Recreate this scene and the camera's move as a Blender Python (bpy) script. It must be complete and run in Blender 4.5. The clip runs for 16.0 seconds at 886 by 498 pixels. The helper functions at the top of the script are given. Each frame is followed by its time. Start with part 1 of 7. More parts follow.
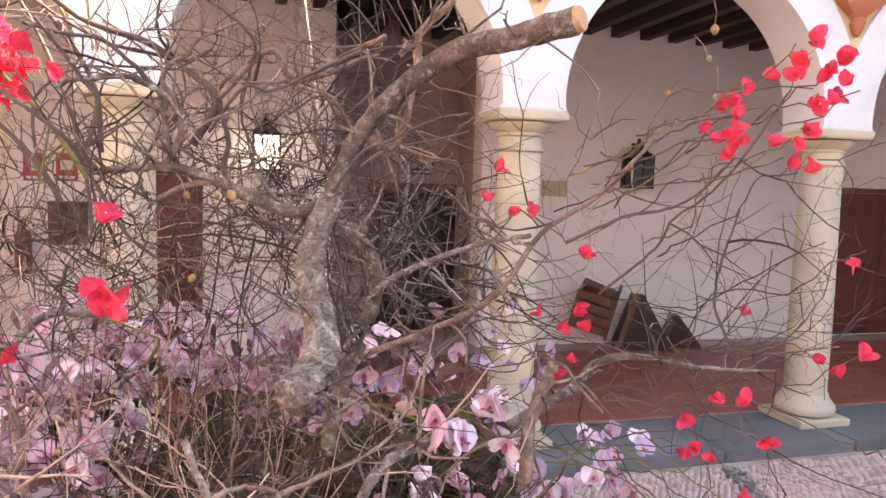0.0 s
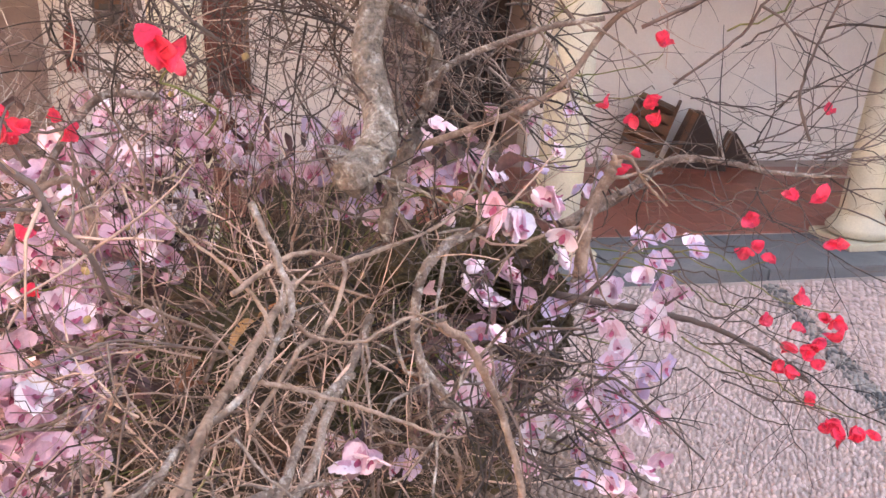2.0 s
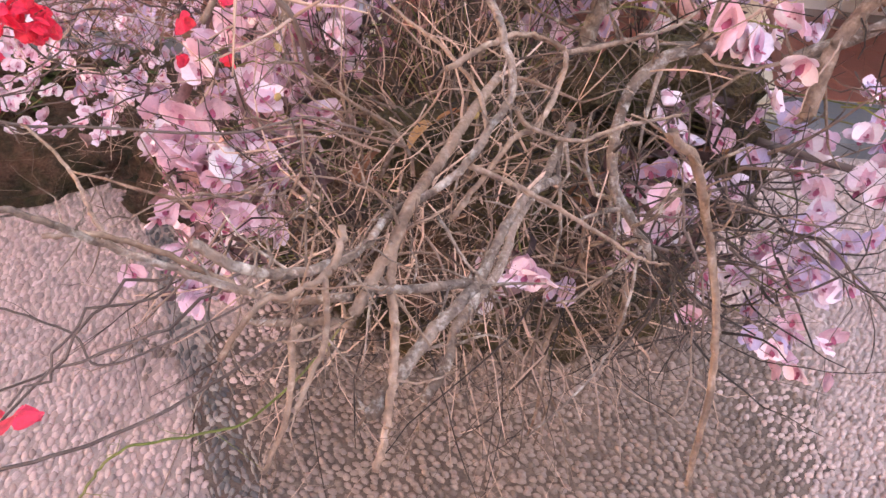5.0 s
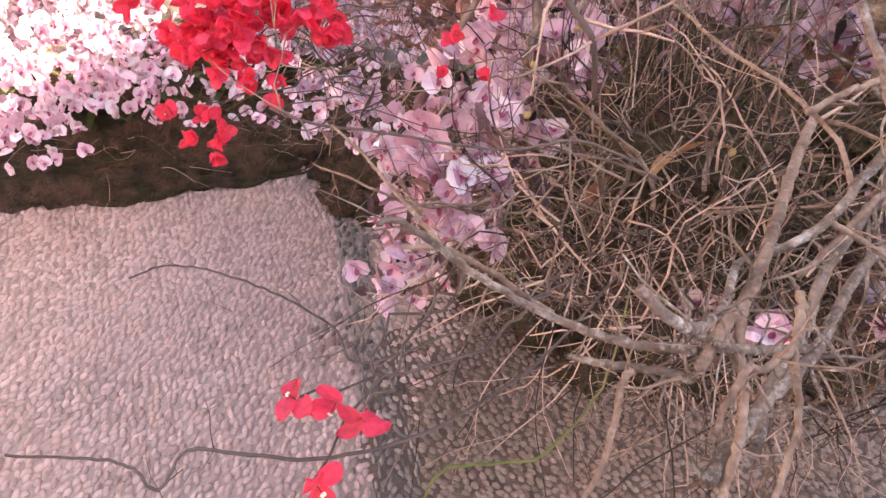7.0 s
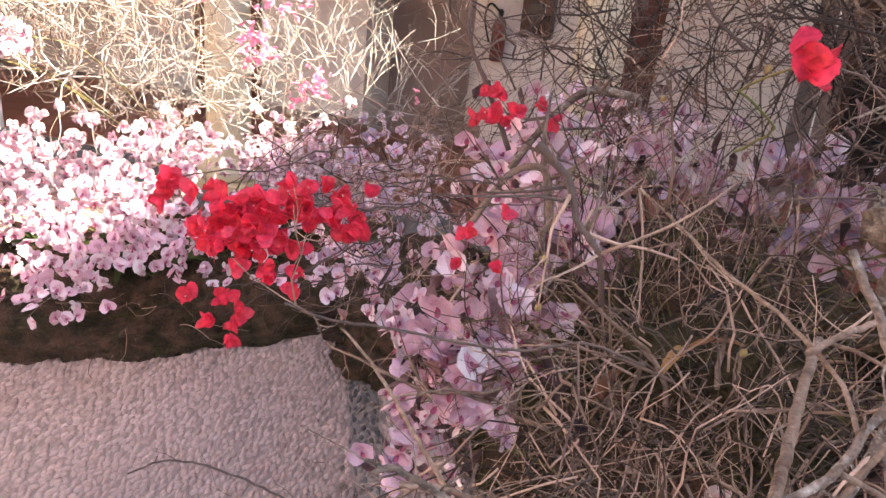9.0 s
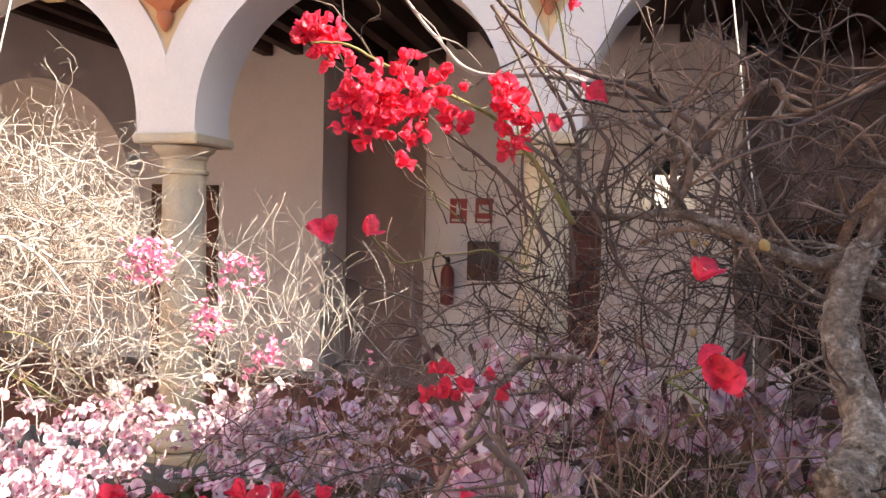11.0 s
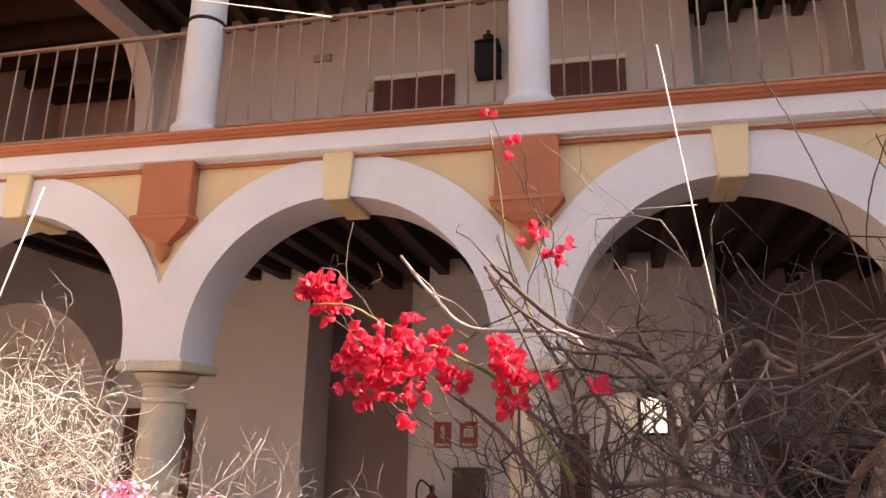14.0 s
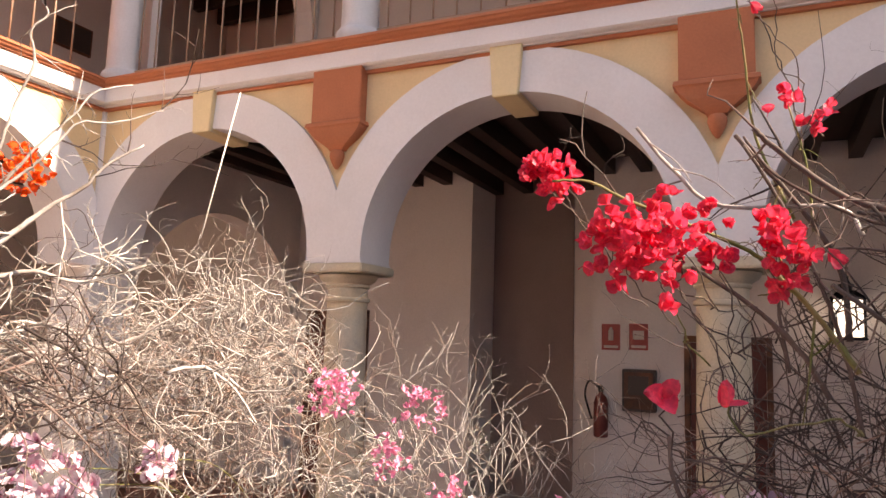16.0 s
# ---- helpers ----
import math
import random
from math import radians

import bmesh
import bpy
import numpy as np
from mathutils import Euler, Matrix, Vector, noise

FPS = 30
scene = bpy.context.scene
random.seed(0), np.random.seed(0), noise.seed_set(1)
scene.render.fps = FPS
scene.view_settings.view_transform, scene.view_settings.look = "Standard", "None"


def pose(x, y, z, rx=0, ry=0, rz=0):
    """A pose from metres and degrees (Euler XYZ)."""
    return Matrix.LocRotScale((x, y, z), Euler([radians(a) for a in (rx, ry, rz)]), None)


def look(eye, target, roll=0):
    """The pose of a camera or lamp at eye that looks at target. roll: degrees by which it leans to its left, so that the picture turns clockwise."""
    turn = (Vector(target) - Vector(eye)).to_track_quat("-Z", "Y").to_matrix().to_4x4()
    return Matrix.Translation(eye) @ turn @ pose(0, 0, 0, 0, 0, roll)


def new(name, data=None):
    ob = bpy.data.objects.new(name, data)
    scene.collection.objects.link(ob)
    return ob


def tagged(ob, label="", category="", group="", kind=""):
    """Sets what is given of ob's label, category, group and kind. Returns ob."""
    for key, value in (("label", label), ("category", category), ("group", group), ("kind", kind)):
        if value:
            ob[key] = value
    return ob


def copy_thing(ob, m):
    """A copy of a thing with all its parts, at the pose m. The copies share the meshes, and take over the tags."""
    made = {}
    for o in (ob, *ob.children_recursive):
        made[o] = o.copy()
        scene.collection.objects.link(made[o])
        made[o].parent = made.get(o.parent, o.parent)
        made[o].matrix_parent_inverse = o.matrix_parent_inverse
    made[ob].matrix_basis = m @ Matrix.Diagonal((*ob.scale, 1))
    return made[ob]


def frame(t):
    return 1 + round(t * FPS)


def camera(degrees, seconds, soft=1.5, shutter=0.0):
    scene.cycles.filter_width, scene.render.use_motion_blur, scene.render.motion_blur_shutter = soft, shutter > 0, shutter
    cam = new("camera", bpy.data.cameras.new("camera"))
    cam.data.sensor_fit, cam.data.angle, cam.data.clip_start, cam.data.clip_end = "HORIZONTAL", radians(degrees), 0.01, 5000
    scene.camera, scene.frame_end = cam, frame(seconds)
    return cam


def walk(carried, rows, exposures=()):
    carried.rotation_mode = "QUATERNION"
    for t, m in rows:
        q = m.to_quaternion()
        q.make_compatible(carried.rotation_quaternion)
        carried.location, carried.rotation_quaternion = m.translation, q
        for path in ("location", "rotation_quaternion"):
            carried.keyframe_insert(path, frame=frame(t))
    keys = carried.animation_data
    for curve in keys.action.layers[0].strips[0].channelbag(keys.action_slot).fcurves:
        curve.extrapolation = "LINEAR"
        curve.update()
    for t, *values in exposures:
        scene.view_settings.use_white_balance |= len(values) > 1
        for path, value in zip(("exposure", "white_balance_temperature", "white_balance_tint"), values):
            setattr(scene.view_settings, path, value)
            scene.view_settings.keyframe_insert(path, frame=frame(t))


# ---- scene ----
cam = camera(64.2, 16.0)
PATH = [
    (0, (-2.054, -4.933, 2.083), (-1.507, -3.017, 1.911), 1.8),
    (0.5, (-2.06, -4.924, 2.071), (-1.535, -3.016, 1.784), 2.3),
    (1, (-2.063, -4.914, 2.057), (-1.572, -3.03, 1.603), 2.8),
    (1.5, (-2.068, -4.904, 2.038), (-1.618, -3.042, 1.463), 2.9),
    (2, (-2.069, -4.902, 2.027), (-1.654, -3.069, 1.344), 2.9),
    (2.5, (-2.069, -4.9, 2.009), (-1.663, -3.107, 1.221), 3.0),
    (3, (-2.074, -4.894, 1.994), (-1.724, -3.151, 1.078), 2.6),
    (3.2, (-2.076, -4.892, 1.99), (-1.752, -3.167, 1.03), 2.6),
    (5.5, (-2.17, -4.844, 1.946), (-2.258, -3.193, 0.821), 5.8),
    (6, (-2.222, -4.841, 1.937), (-2.428, -3.202, 0.81), 5.1),
    (6.5, (-2.258, -4.839, 1.934), (-2.541, -3.22, 0.794), 5.1),
    (7, (-2.286, -4.844, 1.943), (-2.663, -3.229, 0.825), 5.4),
    (7.5, (-2.301, -4.846, 1.955), (-2.744, -3.199, 0.91), 6.2),
    (8, (-2.299, -4.845, 1.965), (-2.773, -3.151, 1.013), 7.2),
    (8.5, (-2.295, -4.837, 1.975), (-2.802, -3.108, 1.107), 7.2),
    (9, (-2.286, -4.824, 2.003), (-2.801, -3.039, 1.263), 6.1),
    (9.5, (-2.277, -4.817, 2.028), (-2.756, -2.952, 1.487), 4.1),
    (10, (-2.274, -4.816, 2.05), (-2.764, -2.914, 1.675), 2.5),
    (12.5, (-2.27, -4.852, 2.136), (-2.72, -2.922, 2.4), 1.2),
    (13, (-2.278, -4.862, 2.153), (-2.716, -2.943, 2.508), 1.3),
    (13.5, (-2.284, -4.87, 2.171), (-2.718, -2.968, 2.611), 1.4),
    (14, (-2.302, -4.876, 2.176), (-2.733, -2.99, 2.684), 1.1),
    (14.5, (-2.344, -4.885, 2.169), (-2.884, -3.014, 2.627), 1.7),
    (15, (-2.429, -4.887, 2.16), (-3.049, -3.035, 2.588), 2.1),
    (15.5, (-2.509, -4.884, 2.144), (-3.204, -3.043, 2.502), 2.1),
    (16, (-2.525, -4.818, 2.127), (-3.355, -3.015, 2.37), 1.8),
]
EXPOSURES = [(0.0, 3.15, 9000, 15), (1.2, 3.35, 9000, 15), (3.0, 3.4, 9000, 15), (5.5, 3.2, 9200, 22), (7.0, 3.0, 9100, 20), (8.0, 2.73, 8800, 17), (9.0, 2.6, 8600, 15), (10.0, 2.35, 8400, 12), (12.5, 1.88, 8700, 18), (14.0, 1.74, 9000, 20), (16.0, 1.47, 9100, 21)]
walk(cam, [(t, look(eye, target, roll)) for t, eye, target, roll in PATH], EXPOSURES)

# ---- light ----
SUN_EL, SUN_AZ = radians(36), radians(2)      # from the right wing, a little behind the arcade
sun_way = Vector((math.cos(SUN_EL) * math.cos(SUN_AZ), math.cos(SUN_EL) * math.sin(SUN_AZ), math.sin(SUN_EL)))
world = bpy.data.worlds.new("sky")
scene.world = world
world.use_nodes = True
sky = world.node_tree.nodes.new("ShaderNodeTexSky")
sky.sky_type = "NISHITA"
sky.sun_disc = False
sky.sun_elevation, sky.sun_rotation = SUN_EL, radians(90) - SUN_AZ
world.node_tree.links.new(sky.outputs[0], world.node_tree.nodes["Background"].inputs[0])
world.node_tree.nodes["Background"].inputs[1].default_value = 0.15
sun = new("sun", bpy.data.lights.new("sun", "SUN"))
sun.data.energy, sun.data.angle, sun.data.color = 5.0, radians(0.5), (1.0, 0.96, 0.91)
sun.matrix_world = look(sun_way * 60, (0, 0, 0))


# ---- materials ----
def material(name, colour, rough=0.7, var=0.25, scale=6.0, fine=60.0, bump=0.3, depth=0.004, tint=None, metal=0.0, island=0.0, object_random=0.0,
             translucent=0.0, stain=None, stain_scale=1.2, stain_amount=0.5):
    """Principled paint with grain at two scales, a bump, random tint by piece and stains of their own shape."""
    m = bpy.data.materials.new(name)
    m.use_nodes = True
    nt = m.node_tree
    n, l = nt.nodes, nt.links
    bsdf = n["Principled BSDF"]
    co = n.new("ShaderNodeTexCoord")
    big, small = n.new("ShaderNodeTexNoise"), n.new("ShaderNodeTexNoise")
    big.inputs["Scale"].default_value, small.inputs["Scale"].default_value = scale, fine
    big.inputs["Detail"].default_value, small.inputs["Detail"].default_value = 5, 4
    geo = n.new("ShaderNodeNewGeometry")
    for t in (big, small):
        l.new(geo.outputs["Position"], t.inputs["Vector"])
    mixv = n.new("ShaderNodeMath")
    mixv.operation = "ADD"
    l.new(big.outputs[0], mixv.inputs[0])
    l.new(small.outputs[0], mixv.inputs[1])
    ramp = n.new("ShaderNodeMapRange")
    ramp.inputs["From Min"].default_value, ramp.inputs["From Max"].default_value = 0.65, 1.35
    ramp.inputs["To Min"].default_value, ramp.inputs["To Max"].default_value = 1 - var, 1 + var
    l.new(mixv.outputs[0], ramp.inputs["Value"])
    value = ramp.outputs[0]
    for amount, node, out in ((island, geo, "Random Per Island"), (object_random, n.new("ShaderNodeObjectInfo") if object_random else None, "Random")):
        if amount:
            r = n.new("ShaderNodeMapRange")
            r.inputs["To Min"].default_value, r.inputs["To Max"].default_value = 1 - amount, 1 + amount
            l.new(node.outputs[out], r.inputs["Value"])
            mul = n.new("ShaderNodeMath")
            mul.operation = "MULTIPLY"
            l.new(value, mul.inputs[0])
            l.new(r.outputs[0], mul.inputs[1])
            value = mul.outputs[0]
    base = n.new("ShaderNodeMix")
    base.data_type = "RGBA"
    base.inputs["A"].default_value = (*colour, 1)
    base.inputs["B"].default_value = (*(tint or colour), 1)
    if tint:
        src = n.new("ShaderNodeTexNoise")
        src.inputs["Scale"].default_value = scale * 0.6
        src.inputs["Detail"].default_value = 3
        add = n.new("ShaderNodeVectorMath")
        add.operation = "ADD"
        add.inputs[1].default_value = (7.3, 2.1, 4.4)
        l.new(geo.outputs["Position"], add.inputs[0])
        l.new(add.outputs[0], src.inputs["Vector"])
        sh = n.new("ShaderNodeMapRange")
        sh.inputs["From Min"].default_value, sh.inputs["From Max"].default_value = 0.35, 0.65
        if island or object_random:
            inf = geo if island else n.new("ShaderNodeObjectInfo")
            av = n.new("ShaderNodeMath")
            av.operation = "MULTIPLY_ADD"
            av.inputs[1].default_value = 0.5
            l.new(inf.outputs["Random Per Island" if island else "Random"], av.inputs[0])
            half = n.new("ShaderNodeMath")
            half.operation = "MULTIPLY"
            half.inputs[1].default_value = 0.5
            l.new(src.outputs[0], half.inputs[0])
            l.new(half.outputs[0], av.inputs[2])
            l.new(av.outputs[0], sh.inputs["Value"])
        else:
            l.new(src.outputs[0], sh.inputs["Value"])
        l.new(sh.outputs[0], base.inputs["Factor"])
    else:
        base.inputs["Factor"].default_value = 0.0
    colour_out = base.outputs["Result"]
    if stain:
        st = n.new("ShaderNodeTexNoise")
        st.inputs["Scale"].default_value, st.inputs["Detail"].default_value, st.inputs["Roughness"].default_value = stain_scale, 8, 0.65
        l.new(geo.outputs["Position"], st.inputs["Vector"])
        sr = n.new("ShaderNodeMapRange")
        sr.inputs["From Min"].default_value, sr.inputs["From Max"].default_value = 0.52, 0.72
        sr.inputs["To Max"].default_value = stain_amount
        l.new(st.outputs[0], sr.inputs["Value"])
        sm = n.new("ShaderNodeMix")
        sm.data_type = "RGBA"
        sm.inputs["B"].default_value = (*stain, 1)
        l.new(sr.outputs[0], sm.inputs["Factor"])
        l.new(colour_out, sm.inputs["A"])
        colour_out = sm.outputs["Result"]
    vm = n.new("ShaderNodeVectorMath")
    vm.operation = "SCALE"
    l.new(colour_out, vm.inputs[0])
    l.new(value, vm.inputs["Scale"])
    l.new(vm.outputs[0], bsdf.inputs["Base Color"])
    bsdf.inputs["Roughness"].default_value, bsdf.inputs["Metallic"].default_value = rough, metal
    if bump:
        b = n.new("ShaderNodeBump")
        b.inputs["Strength"].default_value, b.inputs["Distance"].default_value = bump, depth
        l.new(mixv.outputs[0], b.inputs["Height"])
        l.new(b.outputs[0], bsdf.inputs["Normal"])
    if translucent:
        tr = n.new("ShaderNodeBsdfTranslucent")
        l.new(vm.outputs[0], tr.inputs[0])
        ms = n.new("ShaderNodeMixShader")
        ms.inputs[0].default_value = translucent
        l.new(bsdf.outputs[0], ms.inputs[1])
        l.new(tr.outputs[0], ms.inputs[2])
        l.new(ms.outputs[0], n["Material Output"].inputs[0])
    return m


WHITE = material("white_limewash", (0.72, 0.70, 0.70), 0.85, 0.05, 2.0, 45, 0.25, 0.004, stain=(0.55, 0.5, 0.47), stain_amount=0.25)
WALL = material("wall_limewash", (0.77, 0.70, 0.66), 0.88, 0.06, 1.3, 40, 0.3, 0.005, stain=(0.50, 0.43, 0.40), stain_amount=0.3)
# wall limewash darkened to carry the shade of the deep recess
RECESS_SHADE = material("recess_shade_limewash", (0.36, 0.265, 0.235), 0.85, 0.08, 2.0, 45, 0.3, 0.004, stain=(0.28, 0.20, 0.175), stain_amount=0.4)
# brown for the back of the left-hand recess, its shade in the colour
ALCOVE_SHADE = material("alcove_shade_limewash", (0.30, 0.215, 0.19), 0.85, 0.08, 2.0, 45, 0.3, 0.004, stain=(0.24, 0.17, 0.15), stain_amount=0.4)
# darker copy of the wall limewash: shade under the gallery roof painted in
WALL_UP_SHADE = material("gallery_shade_limewash", (0.60, 0.51, 0.46), 0.88, 0.06, 1.3, 40, 0.3, 0.005, stain=(0.46, 0.38, 0.34), stain_amount=0.3)
OCHRE = material("ochre_limewash", (0.71, 0.53, 0.31), 0.85, 0.07, 2.5, 50, 0.3, 0.004, stain=(0.6, 0.42, 0.24), stain_amount=0.4)
TERRA = material("terracotta_paint", (0.46, 0.155, 0.075), 0.8, 0.1, 3.0, 60, 0.3, 0.004, stain=(0.36, 0.12, 0.06), stain_amount=0.5)
CREAM = material("cream_paint", (0.74, 0.60, 0.36), 0.82, 0.06, 3.0, 60, 0.25, 0.003)
STONE = material("limestone", (0.62, 0.52, 0.36), 0.7, 0.14, 4.0, 70, 0.4, 0.004, tint=(0.5, 0.45, 0.36), stain=(0.3, 0.27, 0.23), stain_amount=0.5)
MARBLE = material("grey_marble", (0.56, 0.56, 0.57), 0.55, 0.08, 3.0, 50, 0.2, 0.003, stain=(0.40, 0.40, 0.42))
KERB = material("grey_granite", (0.13, 0.13, 0.135), 0.75, 0.2, 3.0, 120, 0.4, 0.003, stain=(0.26, 0.25, 0.25))
TILE = material("red_clay_tile", (0.26, 0.075, 0.05), 0.45, 0.15, 4.0, 80, 0.2, 0.002, island=0.15)
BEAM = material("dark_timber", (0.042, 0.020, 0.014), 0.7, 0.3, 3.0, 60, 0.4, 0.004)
DOOR = material("red_brown_door", (0.12, 0.025, 0.015), 0.45, 0.25, 5.0, 80, 0.3, 0.002)
WOOD = material("old_wood", (0.17, 0.065, 0.028), 0.65, 0.4, 7.0, 80, 0.5, 0.003, tint=(0.08, 0.035, 0.02))
IRON = material("black_iron", (0.02, 0.02, 0.02), 0.5, 0.3, 20, 100, 0.3, 0.001, metal=0.6)
RAIL = material("rusty_rail", (0.30, 0.20, 0.14), 0.6, 0.3, 12, 100, 0.3, 0.001)
PEBBLE = material("pebble", (0.62, 0.445, 0.405), 0.6, 0.15, 2.0, 200, 0.2, 0.001, tint=(0.46, 0.34, 0.315), island=0.38)
# brown pebbles; the shade under the overhanging planting is in the colour too
PEBBLE_SOIL_SHADE = material("soil_shade_pebble", (0.35, 0.25, 0.21), 0.7, 0.2, 2.0, 200, 0.2, 0.001, tint=(0.20, 0.15, 0.13), island=0.5)
PEBBLE_DARK = material("dark_pebble", (0.15, 0.135, 0.135), 0.6, 0.2, 2.0, 200, 0.2, 0.001, tint=(0.26, 0.22, 0.20), island=0.4)
MORTAR = material("mortar", (0.40, 0.305, 0.275), 0.95, 0.2, 3.0, 150, 0.6, 0.004, stain=(0.2, 0.17, 0.13))
MOSS = material("moss", (0.050, 0.040, 0.012), 0.95, 0.5, 12.0, 90, 1.0, 0.02, tint=(0.075, 0.045, 0.02))
# soil colour that also carries shade round the mound
SOIL_SHADE = material("soil", (0.15, 0.105, 0.085), 0.95, 0.35, 9.0, 120, 0.8, 0.004, stain=(0.26, 0.20, 0.17), stain_scale=7, stain_amount=0.6)
EARTH = material("peat", (0.11, 0.058, 0.040), 0.95, 0.5, 14.0, 90, 1.0, 0.03, tint=(0.035, 0.030, 0.010), stain=(0.13, 0.085, 0.06), stain_scale=9, stain_amount=0.6)
BARK = material("lichen_bark", (0.23, 0.175, 0.15), 0.9, 0.45, 30.0, 190, 1.0, 0.005, tint=(0.10, 0.07, 0.055), stain=(0.52, 0.50, 0.47), stain_scale=55, stain_amount=0.85)
LICHEN = material("lichened_trunk", (0.29, 0.235, 0.195), 0.9, 0.6, 40.0, 130, 1.0, 0.02, tint=(0.17, 0.13, 0.105), stain=(0.60, 0.575, 0.53), stain_scale=42, stain_amount=0.9)
TREE_BARK = material("tree_bark", (0.17, 0.125, 0.10), 0.9, 0.5, 30.0, 190, 1.0, 0.005, tint=(0.08, 0.055, 0.043), stain=(0.44, 0.42, 0.37), stain_scale=50, stain_amount=0.75)
BARK_BROWN = material("brown_bark", (0.13, 0.078, 0.055), 0.85, 0.4, 30, 190, 0.9, 0.003, tint=(0.27, 0.19, 0.15), stain=(0.40, 0.34, 0.30), stain_scale=60, stain_amount=0.5)
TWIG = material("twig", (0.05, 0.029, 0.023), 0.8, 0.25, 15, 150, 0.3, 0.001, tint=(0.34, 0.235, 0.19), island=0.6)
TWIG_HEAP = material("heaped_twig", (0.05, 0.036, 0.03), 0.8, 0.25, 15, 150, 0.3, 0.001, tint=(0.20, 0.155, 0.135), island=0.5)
# pale twigs whitened so the sun on the bush is in their colour
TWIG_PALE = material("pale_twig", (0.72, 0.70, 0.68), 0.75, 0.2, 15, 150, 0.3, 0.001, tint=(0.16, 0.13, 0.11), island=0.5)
# dark colour holds the shade of twigs inside the bush and before the arches
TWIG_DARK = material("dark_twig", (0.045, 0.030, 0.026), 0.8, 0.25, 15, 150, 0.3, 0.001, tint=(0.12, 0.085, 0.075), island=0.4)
CUT = material("cut_wood", (0.42, 0.28, 0.17), 0.8, 0.25, 40, 200, 0.4, 0.001)
PETAL = material("orchid_petal", (0.85, 0.78, 0.84), 0.5, 0.1, 25, 200, 0.1, 0.001, tint=(0.75, 0.52, 0.65), object_random=0.16, translucent=0.12)
PETAL_LILAC = material("lilac_petal", (0.62, 0.50, 0.72), 0.5, 0.1, 25, 200, 0.1, 0.001, tint=(0.80, 0.66, 0.74), object_random=0.16, translucent=0.12)
PETAL_PINK = material("pink_petal", (0.72, 0.45, 0.57), 0.5, 0.1, 25, 200, 0.1, 0.001, tint=(0.83, 0.70, 0.78), object_random=0.16, translucent=0.12)
THROAT = material("orchid_throat", (0.62, 0.30, 0.42), 0.5, 0.2, 30, 200, 0.1, 0.001, tint=(0.74, 0.52, 0.60), translucent=0.12)
LIP = material("orchid_lip", (0.42, 0.09, 0.18), 0.5, 0.2, 40, 200, 0.1, 0.001)
BRACT = material("red_bract", (0.79, 0.07, 0.09), 0.45, 0.3, 60, 190, 0.5, 0.002, tint=(0.68, 0.055, 0.12), island=0.4, translucent=0.5)
BRACT_PINK = material("pink_bract", (0.84, 0.33, 0.50), 0.5, 0.15, 30, 150, 0.3, 0.001, island=0.2, translucent=0.35)
BRACT_ORANGE = material("orange_bract", (0.75, 0.12, 0.02), 0.5, 0.15, 30, 150, 0.3, 0.001, island=0.2, translucent=0.35)
FLORET = material("white_floret", (0.8, 0.76, 0.6), 0.6, 0.1)
GREEN = material("green_stem", (0.12, 0.15, 0.03), 0.6, 0.25, 20, 150, 0.2, 0.001, tint=(0.2, 0.16, 0.06))
DRY_LEAF = material("dry_leaf", (0.26, 0.10, 0.05), 0.7, 0.3, 30, 150, 0.4, 0.002, tint=(0.36, 0.19, 0.08), object_random=0.3, translucent=0.2)
POD = material("seed_pod", (0.22, 0.13, 0.06), 0.7, 0.3, 40, 150, 0.4, 0.001, tint=(0.28, 0.20, 0.08), object_random=0.25)
# dry leaf colour, kept dark to paint shade between the flowers as well
LITTER = material("mauve_leaf_litter", (0.10, 0.055, 0.058), 0.8, 0.4, 20, 150, 0.4, 0.002, tint=(0.26, 0.15, 0.15), island=0.5, translucent=0.1)
LEAF = material("green_leaf", (0.05, 0.085, 0.02), 0.45, 0.3, 20, 150, 0.2, 0.001, translucent=0.25)
SIGN_RED = material("red_sign", (0.34, 0.035, 0.025), 0.4, 0.1)
# red enamel darkened for the shade on the extinguisher
EXTINGUISHER = material("shaded_red_enamel", (0.17, 0.022, 0.016), 0.4, 0.15)
SIGN_DARK = material("dark_sign", (0.05, 0.035, 0.03), 0.4, 0.1)
SIGN_PALE = material("pale_paint", (0.62, 0.55, 0.48), 0.5, 0.05)
PLASTIC = material("beige_plastic", (0.45, 0.38, 0.24), 0.5, 0.08)
STAKE = material("white_stake", (0.75, 0.72, 0.66), 0.5, 0.1)
ROOF = material("roof_tile", (0.32, 0.16, 0.09), 0.85, 0.25, 3, 60, 0.5, 0.01, island=0.25)


# ---- building blocks ----
def mesh_from(name, verts, faces, mat, smooth=False):
    me = bpy.data.meshes.new(name)
    me.from_pydata([tuple(v) for v in verts], [], faces)
    me.materials.append(mat)
    if smooth:
        me.polygons.foreach_set("use_smooth", [True] * len(me.polygons))
    me.update()
    return me


def part(name, bm, mat, parent=None, label="", smooth=False):
    """Links a bmesh as one mesh object, under parent where there is one."""
    me = bpy.data.meshes.new(name)
    bmesh.ops.recalc_face_normals(bm, faces=bm.faces)
    bm.to_mesh(me)
    bm.free()
    me.materials.append(mat)
    if smooth:
        me.polygons.foreach_set("use_smooth", [True] * len(me.polygons))
        me.set_sharp_from_angle(angle=radians(40))
    ob = new(name, me)
    ob.parent = parent
    return tagged(ob, label)


def piece(name, me, parent, m=None):
    ob = new(name, me)
    ob.parent = parent
    if m is not None:
        ob.matrix_basis = m
    return ob


